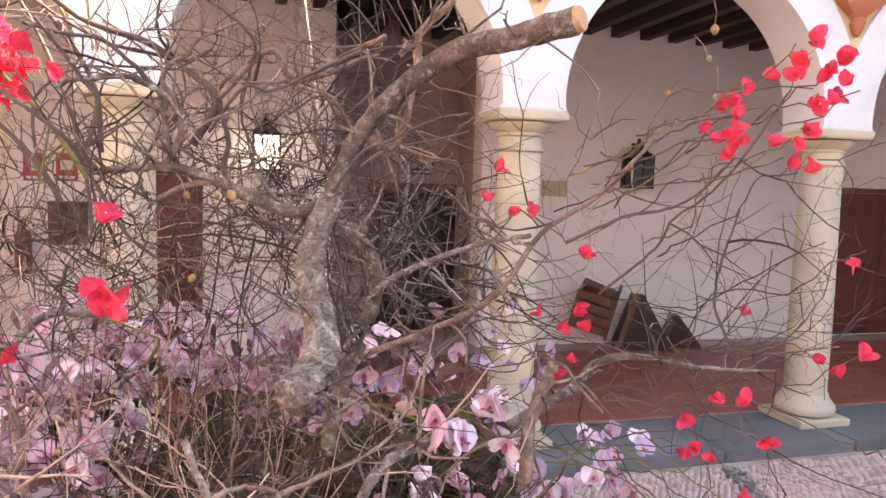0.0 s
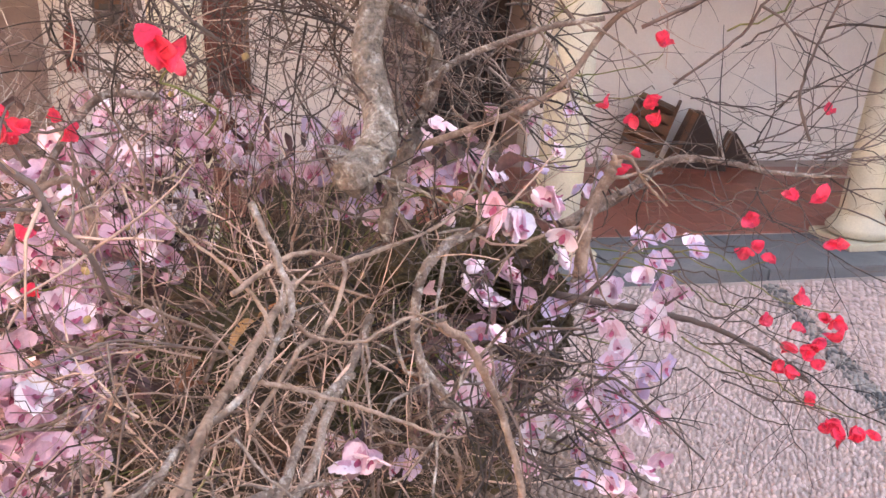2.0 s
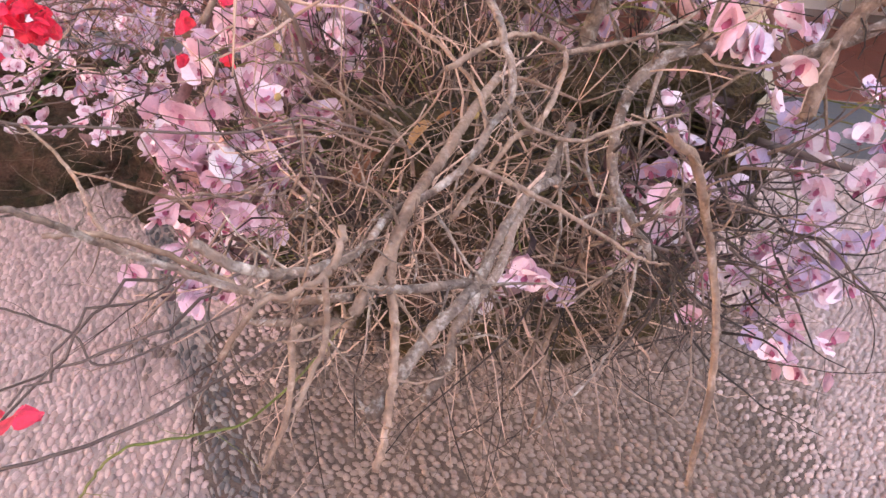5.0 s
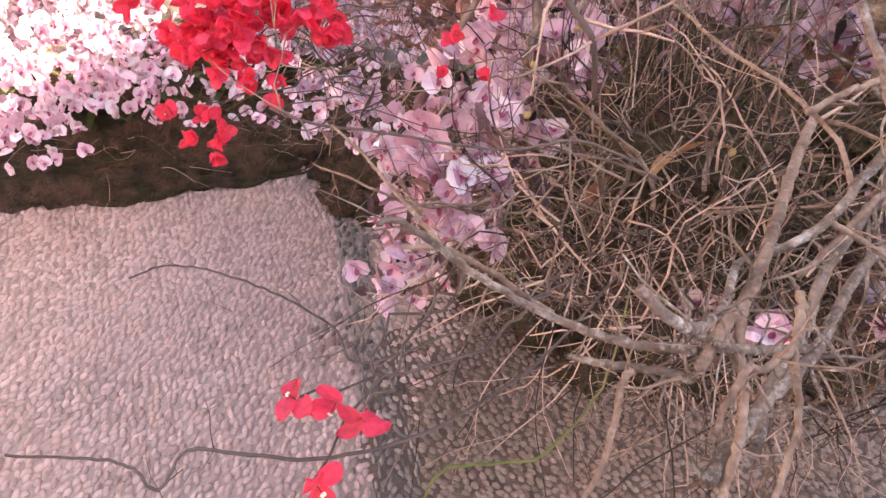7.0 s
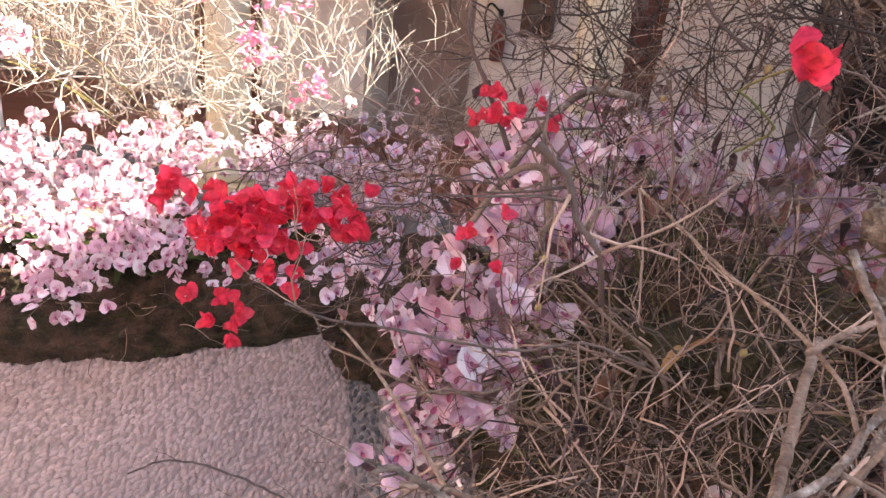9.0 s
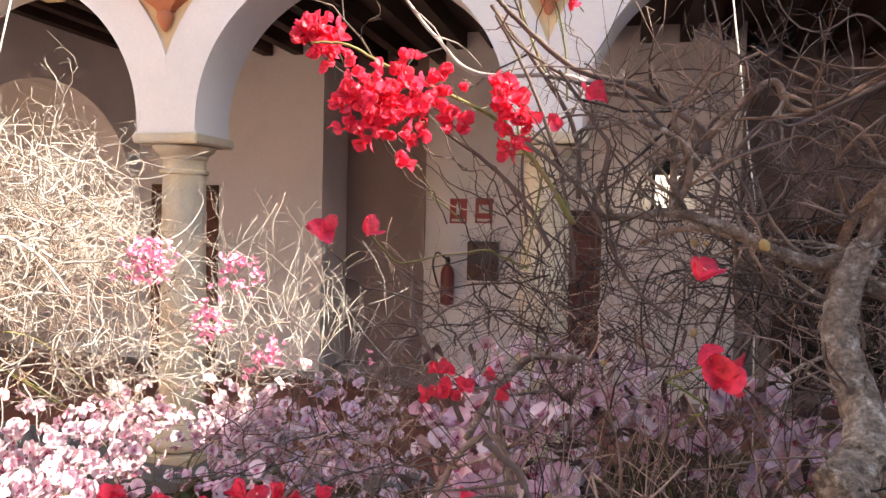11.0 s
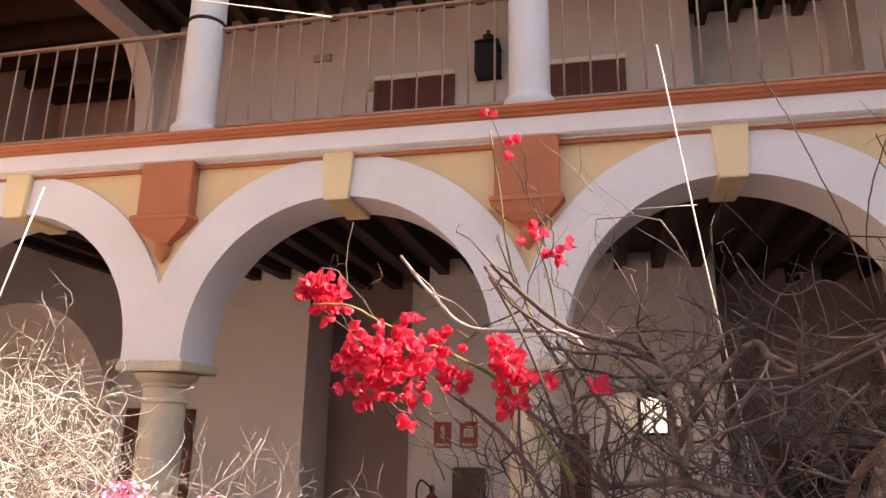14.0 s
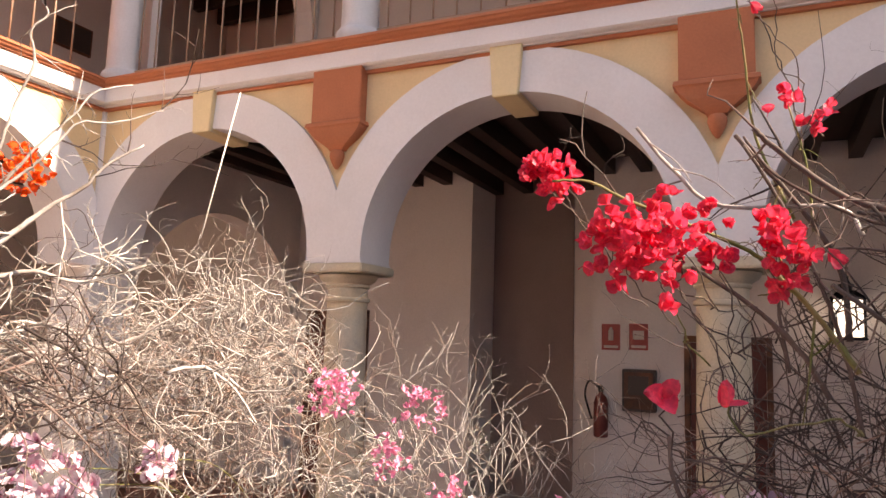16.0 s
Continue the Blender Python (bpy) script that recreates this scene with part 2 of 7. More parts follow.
def box(lo, hi, bevel=0.0, bm=None):
    bm = bm or bmesh.new()
    x0, y0, z0 = lo
    x1, y1, z1 = hi
    v = [bm.verts.new(c) for c in ((x0, y0, z0), (x1, y0, z0), (x1, y1, z0), (x0, y1, z0), (x0, y0, z1), (x1, y0, z1), (x1, y1, z1), (x0, y1, z1))]
    faces = [bm.faces.new([v[i] for i in f]) for f in ((0, 3, 2, 1), (4, 5, 6, 7), (0, 1, 5, 4), (1, 2, 6, 5), (2, 3, 7, 6), (3, 0, 4, 7))]
    if bevel:
        bmesh.ops.bevel(bm, geom=list({e for f in faces for e in f.edges}), offset=bevel, segments=2, affect="EDGES")
    return bm


def lathe(profile, seg=32, bm=None, at=(0, 0, 0)):
    """A turned body from (radius, z) pairs."""
    bm = bm or bmesh.new()
    rings = []
    for r, z in profile:
        rings.append([bm.verts.new((at[0] + r * math.cos(2 * math.pi * i / seg), at[1] + r * math.sin(2 * math.pi * i / seg), at[2] + z)) for i in range(seg)])
    for a, b in zip(rings, rings[1:]):
        for i in range(seg):
            bm.faces.new((a[i], a[(i + 1) % seg], b[(i + 1) % seg], b[i]))
    bm.faces.new(rings[0][::-1])
    bm.faces.new(rings[-1])
    return bm


def sweep(profile, a, b, axis, bm=None):
    """A closed profile of (depth, height) pairs drawn from a to b along x or y."""
    bm = bm or bmesh.new()
    ends = []
    for t in (a, b):
        ends.append([bm.verts.new((t, d, h) if axis == "x" else (d, t, h)) for d, h in profile])
    k = len(profile)
    for i in range(k):
        bm.faces.new((ends[0][i], ends[0][(i + 1) % k], ends[1][(i + 1) % k], ends[1][i]))
    bm.faces.new(ends[0][::-1])
    bm.faces.new(ends[1])
    return bm


def thing(name, label, category, group="", kind="", at=None):
    ob = new(name)
    ob.empty_display_size = 0.1
    if at is not None:
        ob.matrix_basis = at
    return tagged(ob, label, category, group, kind)


class Tubes:
    """Gathers many thin tapering tubes into one mesh."""

    def __init__(self):
        self.v, self.f = [], []

    def add(self, pts, r0, r1, sides=5, wobble=0.0):
        pts = [Vector(p) for p in pts]
        n = len(pts)
        base = len(self.v)
        up = Vector((0.31, 0.17, 0.93))
        for i, p in enumerate(pts):
            way = (pts[min(i + 1, n - 1)] - pts[max(i - 1, 0)]).normalized()
            side = way.cross(up)
            side = side.normalized() if side.length > 1e-4 else Vector((1, 0, 0))
            other = way.cross(side)
            r = r0 + (r1 - r0) * i / (n - 1)
            for k in range(sides):
                a = 2 * math.pi * k / sides
                w = r * (1 + wobble * (random.random() - 0.5))
                self.v.append(p + side * (w * math.cos(a)) + other * (w * math.sin(a)))
        for i in range(n - 1):
            for k in range(sides):
                a, b = base + i * sides + k, base + i * sides + (k + 1) % sides
                self.f.append((a, b, b + sides, a + sides))
        self.f.append(tuple(base + k for k in range(sides))[::-1])
        self.f.append(tuple(base + (n - 1) * sides + k for k in range(sides)))

    def mesh(self, name, mat, smooth=True):
        return mesh_from(name, self.v, self.f, mat, smooth)


def curve_points(pts, per=5, jitter=0.0):
    """A smooth line through a few places, with small kinks."""
    pts = [Vector(p) for p in pts]
    ext = [pts[0] * 2 - pts[1]] + pts + [pts[-1] * 2 - pts[-2]]
    out = []
    for i in range(1, len(ext) - 2):
        p0, p1, p2, p3 = ext[i - 1:i + 3]
        for k in range(per):
            t = k / per
            q = 0.5 * (2 * p1 + (p2 - p0) * t + (2 * p0 - 5 * p1 + 4 * p2 - p3) * t * t + (3 * p1 - p0 - 3 * p2 + p3) * t ** 3)
            out.append(q + Vector((random.gauss(0, jitter), random.gauss(0, jitter), random.gauss(0, jitter))))
    out.append(pts[-1])
    return out


def rand_way():
    while True:
        v = Vector((random.uniform(-1, 1), random.uniform(-1, 1), random.uniform(-1, 1)))
        if 0.1 < v.length < 1:
            return v.normalized()


def twig(tubes, p, way, length, r, bend=0.35, forks=2, sides=4, lift=0.0, floor=0.01, level=0):
    """One dry twig: nearly straight between its joints, turning a little at each, with forks and short spurs there."""
    p, way = Vector(p), Vector(way).normalized()
    steps = max(3, int(length / 0.04))
    pts, turn, zig = [p.copy()], rand_way() * bend * 0.40, random.choice((-1, 1))
    for i in range(steps):
        joint = random.random() < 0.38
        way = (way + turn + rand_way() * bend * (1.15 if joint else 0.25) + Vector((0, 0, lift))).normalized()
        p = p + way * (length / steps) * random.uniform(0.75, 1.25)
        p.z = max(p.z, floor)
        pts.append(p.copy())
        if joint and level < 2 and forks and random.random() < forks / (steps * 0.38):
            across = way.cross(rand_way())
            if across.length < 0.1:
                continue
            zig = -zig
            side = (way * random.uniform(0.5, 0.9) + across.normalized() * zig * 0.75).normalized()
            twig(tubes, p, side, length * random.uniform(0.25, 0.55), r * (1 - 0.5 * i / steps) * 0.72, bend, max(0, forks - 1), 3, lift, floor, level + 1)
        elif joint and level < 2 and random.random() < 0.5:
            tubes.add([p, p + (way * 0.5 + rand_way()).normalized() * random.uniform(0.010, 0.04)], r * 0.55, r * 0.3, 3)
    tubes.add(pts, r, r * 0.45, sides)


def ellipsoid_point(c, rad, shell=0.0):
    while True:
        v = Vector((random.uniform(-1, 1), random.uniform(-1, 1), random.uniform(-1, 1)))
        if shell <= v.length <= 1:
            return Vector((c[0] + v.x * rad[0], c[1] + v.y * rad[1], c[2] + v.z * rad[2])), v

# ---- the courtyard's structure ----
BAY, SPRING, CENTRE, RIN, ROUT = 2.85, 2.70, 2.76, 1.175, 1.515
THICK, TOP = 0.45, 4.29
WALL_Y, FLOOR_Z, UP_FLOOR, UP_TOP = 3.42, 0.10, 4.66, 8.05
LEFT_X, RIGHT_X, BACK_Y = -8.52, 8.60, -15.4
CORNER_X, CORNER_Y = -11.65, 4.98     # the upper gallery's corner bay

ground = part("ground", sweep([(-60, -0.3), (60, -0.3), (60, -0.012), (-60, -0.012)], -60, 60, "x"), MORTAR)
tagged(ground, "grey cobbled courtyard ground of small pebbles in mortar", "ground", kind="structure")

# kerb of grey granite slabs under the columns, on two sides
kerb = thing("kerb", "low kerb of grey granite slabs under the columns", "kerb", kind="structure")
for i in range(14):
    x0 = LEFT_X - 0.1 + i * 1.28
    o = part("slab", box((x0 + 0.004, -0.36 + 0.004 * (i % 3), -0.05), (x0 + 1.276, 0.48, 0.085 + 0.003 * (i % 2)), 0.008), KERB, kerb)
for i in range(11):
    y0 = -0.372 - i * 1.3
    part("slab", box((LEFT_X - 0.48, y0 - 1.296, -0.05), (LEFT_X + 0.36 - 0.004 * (i % 3), y0, 0.085 + 0.003 * (i % 2)), 0.008), KERB, kerb)


def arch_profile(r, steps=36):
    return [(r * math.cos(math.pi * i / steps), CENTRE + r * math.sin(math.pi * i / steps)) for i in range(steps + 1)]


def arcade_bay():
    """One bay: white archivolt over its whole depth, ochre spandrels set back, cream keystone."""
    bay = thing("arcade_arch", "white plastered round arch with a cream keystone and ochre spandrels", "arch", "arches of the arcade")
    h = BAY / 2
    inner = [(RIN, SPRING)] + arch_profile(RIN) + [(-RIN, SPRING)]
    outer = [(h, SPRING)]
    for x, z in arch_profile(1.0):
        dx, dz = x, z - CENTRE
        k = ROUT
        if abs(dx) * k > h:
            k = h / abs(dx)
        outer.append((dx * k, CENTRE + dz * k))
    outer.append((-h, SPRING))
    bm = bmesh.new()
    rows = []
    for y in (-0.03, THICK):
        rows.append([[bm.verts.new((x, y, z)) for x, z in line] for line in (inner, outer)])
    (fi, fo), (bi, bo) = rows
    for i in range(len(inner) - 1):
        bm.faces.new((fi[i], fi[i + 1], fo[i + 1], fo[i]))
        bm.faces.new((bi[i], bo[i], bo[i + 1], bi[i + 1]))
        bm.faces.new((fi[i], bi[i], bi[i + 1], fi[i + 1]))
        bm.faces.new((fo[i], fo[i + 1], bo[i + 1], bo[i]))
    bm.faces.new((fi[0], fo[0], bo[0], bi[0]))
    bm.faces.new((fi[-1], bi[-1], bo[-1], fo[-1]))
    part("archivolt", bm, WHITE, bay, "white plaster band of the arch", smooth=True)
    # spandrel panel above the arch band
    bm = bmesh.new()
    line = [(x, z) for x, z in outer[1:-1] if z > CENTRE + 0.505]
    line = [(h, line[0][1])] + [(x * 0.995, z - 0.008) for x, z in line] + [(-h, line[-1][1])]
    f = [[bm.verts.new((x, y, z)) for x, z in line] for y in (0.0, THICK - 0.01)]
    t = [[bm.verts.new((x, y, TOP + 0.02)) for x, z in line] for y in (0.0, THICK - 0.01)]
    for i in range(len(line) - 1):
        bm.faces.new((f[0][i], f[0][i + 1], t[0][i + 1], t[0][i]))
        bm.faces.new((f[1][i], t[1][i], t[1][i + 1], f[1][i + 1]))
        bm.faces.new((f[0][i], f[1][i], f[1][i + 1], f[0][i + 1]))
    part("spandrel", bm, OCHRE, bay, "ochre painted spandrel")
    # keystone, wider at its top, running through the arch
    bm = bmesh.new()
    v = [bm.verts.new(c) for c in ((-0.095, -0.075, 3.895), (0.095, -0.075, 3.895), (0.125, -0.075, TOP + 0.01), (-0.125, -0.075, TOP + 0.01),
                                   (-0.095, THICK + 0.02, 3.895), (0.095, THICK + 0.02, 3.895), (0.125, THICK + 0.02, TOP + 0.01), (-0.125, THICK + 0.02, TOP + 0.01))]
    for q in ((0, 1, 2, 3), (4, 7, 6, 5), (0, 4, 5, 1), (1, 5, 6, 2), (2, 6, 7, 3), (3, 7, 4, 0)):
        bm.faces.new([v[i] for i in q])
    bmesh.ops.bevel(bm, geom=bm.edges[:], offset=0.006, segments=2, affect="EDGES")
    part("keystone", bm, CREAM, bay, "cream painted keystone")
    return bay


def corbel():
    """Hanging pilaster between two arches: block, moulding, tapered drop and ball."""
    c = thing("pendant_corbel", "terracotta painted pendant corbel between two arches", "corbel", "corbels between the arches")
    part("block", box((-0.235, -0.10, 3.843), (0.235, 0.02, TOP + 0.005), 0.006), TERRA, c)
    bm = bmesh.new()
    rings = []
    for hw, d, z in ((0.237, 0.105, 3.845), (0.262, 0.135, 3.831), (0.267, 0.14, 3.801), (0.25, 0.13, 3.789), (0.235, 0.122, 3.763), (0.185, 0.11, 3.708), (0.115, 0.09, 3.658), (0.07, 0.07, 3.623), (0.065, 0.06, 3.608)):
        rings.append([bm.verts.new(p) for p in ((-hw, -d, z), (hw, -d, z), (hw, 0.02, z), (-hw, 0.02, z))])
    for a, b in zip(rings, rings[1:]):
        for i in range(4):
            bm.faces.new((a[i], a[(i + 1) % 4], b[(i + 1) % 4], b[i]))
    bm.faces.new(rings[0])
    bm.faces.new(rings[-1][::-1])
    part("moulding", bm, TERRA, c)
    part("drop", lathe([(0.012, -0.155), (0.03, -0.13), (0.05, -0.09), (0.062, -0.05), (0.06, -0.02), (0.045, 0.0)], 16, at=(0, -0.04, 3.608)), TERRA, c, smooth=True)
    return c


def column(height_z0=0.085):
    c = thing("stone_column", "cream limestone column with a round base and square capital", "column", "columns of the arcade")
    part("plinth", box((-0.27, -0.27, height_z0), (0.27, 0.27, height_z0 + 0.07), 0.01), STONE, c)
    part("base", lathe([(0.20, 0.0), (0.245, 0.02), (0.262, 0.06), (0.25, 0.10), (0.225, 0.12), (0.222, 0.135), (0.205, 0.15), (0.195, 0.19), (0.186, 0.20)], 32, at=(0, 0, height_z0 + 0.07)), STONE, c, smooth=True)
    z = height_z0 + 0.27
    part("shaft", lathe([(0.183, z), (0.18, z + 0.05), (0.182, z + 0.6), (0.176, z + 1.2), (0.166, 2.36), (0.165, 2.375)], 36), STONE, c, smooth=True)
    part("capital", lathe([(0.165, 2.375), (0.185, 2.380), (0.19, 2.395), (0.185, 2.410), (0.166, 2.415), (0.166, 2.490), (0.18, 2.495), (0.185, 2.510), (0.178, 2.522), (0.19, 2.530), (0.23, 2.560), (0.245, 2.590), (0.245, 2.595)], 36), STONE, c, smooth=True)
    part("abacus", box((-0.285, -0.275, 2.605), (0.285, 0.275, 2.68), 0.012), STONE, c)
    part("impost", box((-0.27, -0.258, 2.68), (0.27, 0.228, SPRING + 0.002), 0.006), WHITE, c)
    return c


bay0, corbel0, column0 = arcade_bay(), corbel(), column()
xs = [-8.64, -5.71, -2.79, 0.01, 2.89, 5.76, 8.62]       # column lines of the front arcade
first = True
for i, x in enumerate(xs):
    if i:
        (setattr(corbel0, "matrix_basis", pose(x, 0, 0)) if first else copy_thing(corbel0, pose(x, 0, 0)))
        (setattr(column0, "matrix_basis", pose(x, THICK / 2, 0)) if first else copy_thing(column0, pose(x, THICK / 2, 0)))
        first = False
    if i < 6:
        wide = xs[i + 1] - x
        at = pose(x + wide / 2, 0, 0) @ Matrix.Diagonal((wide / BAY, 1, 1, 1))
        if i == 0:
            bay_at = at
        else:
            copy_thing(bay0, at)
for i in range(5):                                      # left wing, turned to face the court
    y = -BAY * i
    copy_thing(bay0, pose(LEFT_X, y - BAY / 2, 0, 0, 0, 90))
    copy_thing(corbel0, pose(LEFT_X, y - BAY, 0, 0, 0, 90))
    copy_thing(column0, pose(LEFT_X - THICK / 2, y - BAY, 0, 0, 0, 90))
bay0.matrix_basis = bay_at

# corner pier
pier = part("corner_pier", box((LEFT_X - 0.5, -0.034, 0.09), (LEFT_X + 0.034, 0.5, TOP - 0.03), 0.006), WHITE)
tagged(pier, "white plastered corner pier where two arcades meet", "pier", kind="structure")

# cornice: white fascia and terracotta moulding
FASCIA = [(0.3, 4.27), (-0.05, 4.27), (-0.05, 4.28), (-0.09, 4.286), (-0.11, 4.30), (-0.11, 4.435), (0.3, 4.435)]
MOULD = [(0.3, 4.437), (-0.12, 4.437), (-0.135, 4.447), (-0.135, 4.457), (-0.16, 4.468), (-0.17, 4.486), (-0.185, 4.492), (-0.185, 4.515), (0.3, 4.57)]
UNDER = [(0.3, 4.24), (-0.035, 4.24), (-0.035, 4.267), (0.3, 4.267)]
for nm, prof, mat, lab in (("cornice_fascia", FASCIA, WHITE, "white cornice band along the arcade"), ("cornice_moulding", MOULD, TERRA, "terracotta painted cornice moulding"),
                           ("cornice_line", UNDER, TERRA, "terracotta line under the cornice")):
    tagged(part(nm, sweep(prof, LEFT_X + 0.02, RIGHT_X, "x"), mat), lab, "cornice", kind="structure")
    tagged(part(nm, sweep([(LEFT_X - d, h + 0.002) for d, h in prof], 0.02, BACK_Y, "y"), mat), lab, "cornice", kind="structure")

# corridor behind the arcade
floor = part("floor", box((LEFT_X - 4, 0.482, -0.1), (RIGHT_X, WALL_Y + 3.0, FLOOR_Z - 0.012)), MORTAR)
tagged(floor, "corridor floor under red clay tiles", "floor", kind="structure")

REC = [(-5.92, -4.36, 4.25), (-1.03, 0.80, 4.5)]     # recesses in the back wall: from, to, depth


def wall_piece(name, lo, hi, mat=WALL, label="pale limewashed wall of the corridor"):
    return tagged(part(name, box(lo, hi), mat), label, "wall", kind="structure")


for z0, z1 in ((0.0, 4.32), (UP_FLOOR, UP_TOP)):
    edges = [LEFT_X - 4.0 if z0 < 1 else LEFT_X - 0.25]
    recs = REC if z0 < 1 else [(-1.09, 0.80, 4.5)]
    for a, b, d in recs:
        edges += [a, b]
    edges.append(RIGHT_X)
    for k in range(0, len(edges), 2):
        wall_piece("wall_north", (edges[k], WALL_Y, z0), (edges[k + 1], WALL_Y + 0.35, z1), WALL if z0 < 1 else WALL_UP_SHADE)
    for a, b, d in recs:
        # the right-hand recess gets its shade from this darker wall colour
        paint = RECESS_SHADE if a > -2 and z0 < 1 else WALL
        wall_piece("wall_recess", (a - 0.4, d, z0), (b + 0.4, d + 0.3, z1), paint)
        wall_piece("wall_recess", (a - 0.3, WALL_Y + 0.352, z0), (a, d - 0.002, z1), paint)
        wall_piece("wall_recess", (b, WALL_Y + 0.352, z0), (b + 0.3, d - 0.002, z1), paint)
wall_piece("wall_west", (LEFT_X - 4.3, BACK_Y, 0), (LEFT_X - 4.0, WALL_Y + 3, UP_FLOOR - 0.01))
# the gallery's corner bay: its own west and north walls
wall_piece("wall_west", (CORNER_X - 0.3, BACK_Y, UP_FLOOR), (CORNER_X, CORNER_Y + 0.3, UP_TOP), WALL_UP_SHADE, "pale limewashed wall of the upper gallery")
wall_piece("wall_north", (CORNER_X + 0.002, CORNER_Y, UP_FLOOR), (LEFT_X + 0.05, CORNER_Y + 0.3, UP_TOP), WALL_UP_SHADE, "pale limewashed wall of the upper gallery")
wall_piece("wall_recess", (LEFT_X - 0.25, WALL_Y + 0.352, UP_FLOOR), (LEFT_X + 0.05, CORNER_Y - 0.002, UP_TOP), WALL_UP_SHADE, "pale limewashed wall of the upper gallery")
wall_piece("wall_east", (RIGHT_X, BACK_Y, 0), (RIGHT_X + 0.4, WALL_Y + 3, 10.33), WHITE, "white wall of the east wing")
wall_piece("wall_south", (LEFT_X - 4, BACK_Y - 0.4, 0), (RIGHT_X, BACK_Y, 8.0), WHITE, "white wall of the south wing")

# ceilings with dark beams, one mesh a storey
for z, x0 in ((4.32, LEFT_X - 3.9), (UP_TOP, LEFT_X - 3.9)):
    bm = box((x0, 0.05 if z > 5 else THICK + 0.01, z - 0.04), (RIGHT_X - 0.02, WALL_Y + 2.0, z + 0.25))
    x = x0 + 0.2 if z < 5 else LEFT_X + 0.1
    while x < RIGHT_X - 0.2:
        box((x, 0.10 if z > 5 else THICK + 0.005, z - 0.24), (x + 0.13, WALL_Y + 1.4, z - 0.038), 0, bm)
        x += 0.42
    tagged(part("ceiling", bm, BEAM), "ceiling of dark stained timber beams and boards", "ceiling", kind="structure")
    bm = box((LEFT_X - 3.98, BACK_Y, z - 0.04), (LEFT_X - THICK - 0.01, -0.02, z + 0.25))
    y = BACK_Y + 0.3
    while y < (-0.3 if z < 5 else CORNER_Y - 0.2):
        box((LEFT_X - 3.98, y, z - 0.24 if z < 5 else z - 0.34), (LEFT_X - THICK - 0.012, y + 0.13, z - 0.042), 0, bm)
        y += 0.42 if z < 5 else 0.6
    tagged(part("ceiling", bm, BEAM), "ceiling of dark stained timber beams and boards", "ceiling", kind="structure")

# roofs over the two wings that shade the court
for nm, prof, a, b, ax in (("roof", [(-0.28, 8.31), (-0.28, 8.39), (4.0, 9.5), (6.2, 8.7), (6.2, 8.31)], LEFT_X - 4.3, RIGHT_X, "x"),
                           ("roof", [(LEFT_X + 0.45, 8.31), (LEFT_X + 0.45, 8.39), (LEFT_X - 2.0, 9.1), (LEFT_X - 4.4, 8.4), (LEFT_X - 4.4, 8.31)], BACK_Y, -0.5, "y")):
    tagged(part(nm, sweep(prof, a, b, ax), ROOF), "clay tiled roof with a low eave", "roof", kind="structure")


# ---- upper gallery ----
def upper_column():
    c = thing("gallery_column", "slim grey marble column of the upper gallery", "column", "columns of the upper gallery")
    z = UP_FLOOR
    part("base", lathe([(0.20, z - 0.04), (0.21, z), (0.20, z + 0.05), (0.175, z + 0.07), (0.17, z + 0.1)], 28), MARBLE, c, smooth=True)
    part("shaft", lathe([(0.165, z + 0.1), (0.163, z + 0.9), (0.15, 7.4), (0.15, 7.42)], 32), MARBLE, c, smooth=True)
    part("collar", lathe([(0.163, z + 1.06), (0.172, z + 1.065), (0.172, z + 1.09), (0.163, z + 1.095)], 28), IRON, c, "dark iron collar", smooth=True)
    part("capital", lathe([(0.15, 7.42), (0.17, 7.43), (0.17, 7.46), (0.15, 7.47), (0.15, 7.54), (0.22, 7.62), (0.22, 7.66)], 28), MARBLE, c, smooth=True)
    part("lintel_block", box((-0.26, -0.2, 7.66), (0.26, 0.2, 7.76), 0.01), WOOD, c)
    return c


ucol = upper_column()
ucol.matrix_basis = pose(xs[1], 0.22, 0)
for x in xs[2:] + [xs[0] + 0.05]:
    copy_thing(ucol, pose(x, 0.22, 0))
for i in range(1, 5):
    copy_thing(ucol, pose(LEFT_X - 0.22, -BAY * i, 0))
tagged(part("gallery_slab", box((LEFT_X - 3.9, 0.302, 4.575), (RIGHT_X - 0.02, WALL_Y + 2, UP_FLOOR)), TERRA), "upper gallery floor slab", "floor", kind="structure")
tagged(part("gallery_slab", box((LEFT_X - 3.98, BACK_Y, 4.575), (LEFT_X - 0.302, -0.02, UP_FLOOR)), TERRA), "upper gallery floor slab", "floor", kind="structure")
tagged(part("gallery_beam", box((LEFT_X - 3.9, 0.06, 7.762), (RIGHT_X - 0.02, 0.40, UP_TOP - 0.05), 0.01), BEAM), "dark timber lintel over the gallery columns", "beam", kind="structure")

RAIL_TOP = UP_FLOOR + 1.02
bal = Tubes()
bal.add([(0, 0, UP_FLOOR - 0.05), (0, 0, RAIL_TOP)], 0.009, 0.009, 6)
bal_mesh = bal.mesh("baluster", RAIL)
for i in range(len(xs) - 1):
    r = thing("iron_railing", "thin rusty iron railing of the upper gallery", "railing", "railings of the upper gallery")
    a, b = xs[i] + 0.17, xs[i + 1] - 0.17
    part("handrail", box((a, 0.195, RAIL_TOP - 0.012), (b, 0.245, RAIL_TOP + 0.014), 0.005), RAIL, r)
    part("bottom_rail", box((a, 0.21, UP_FLOOR + 0.06), (b, 0.23, UP_FLOOR + 0.08)), RAIL, r)
    n = 12
    for k in range(n):
        piece("baluster", bal_mesh, r, pose(a + (b - a) * (k + 0.5) / n, 0.22, 0))
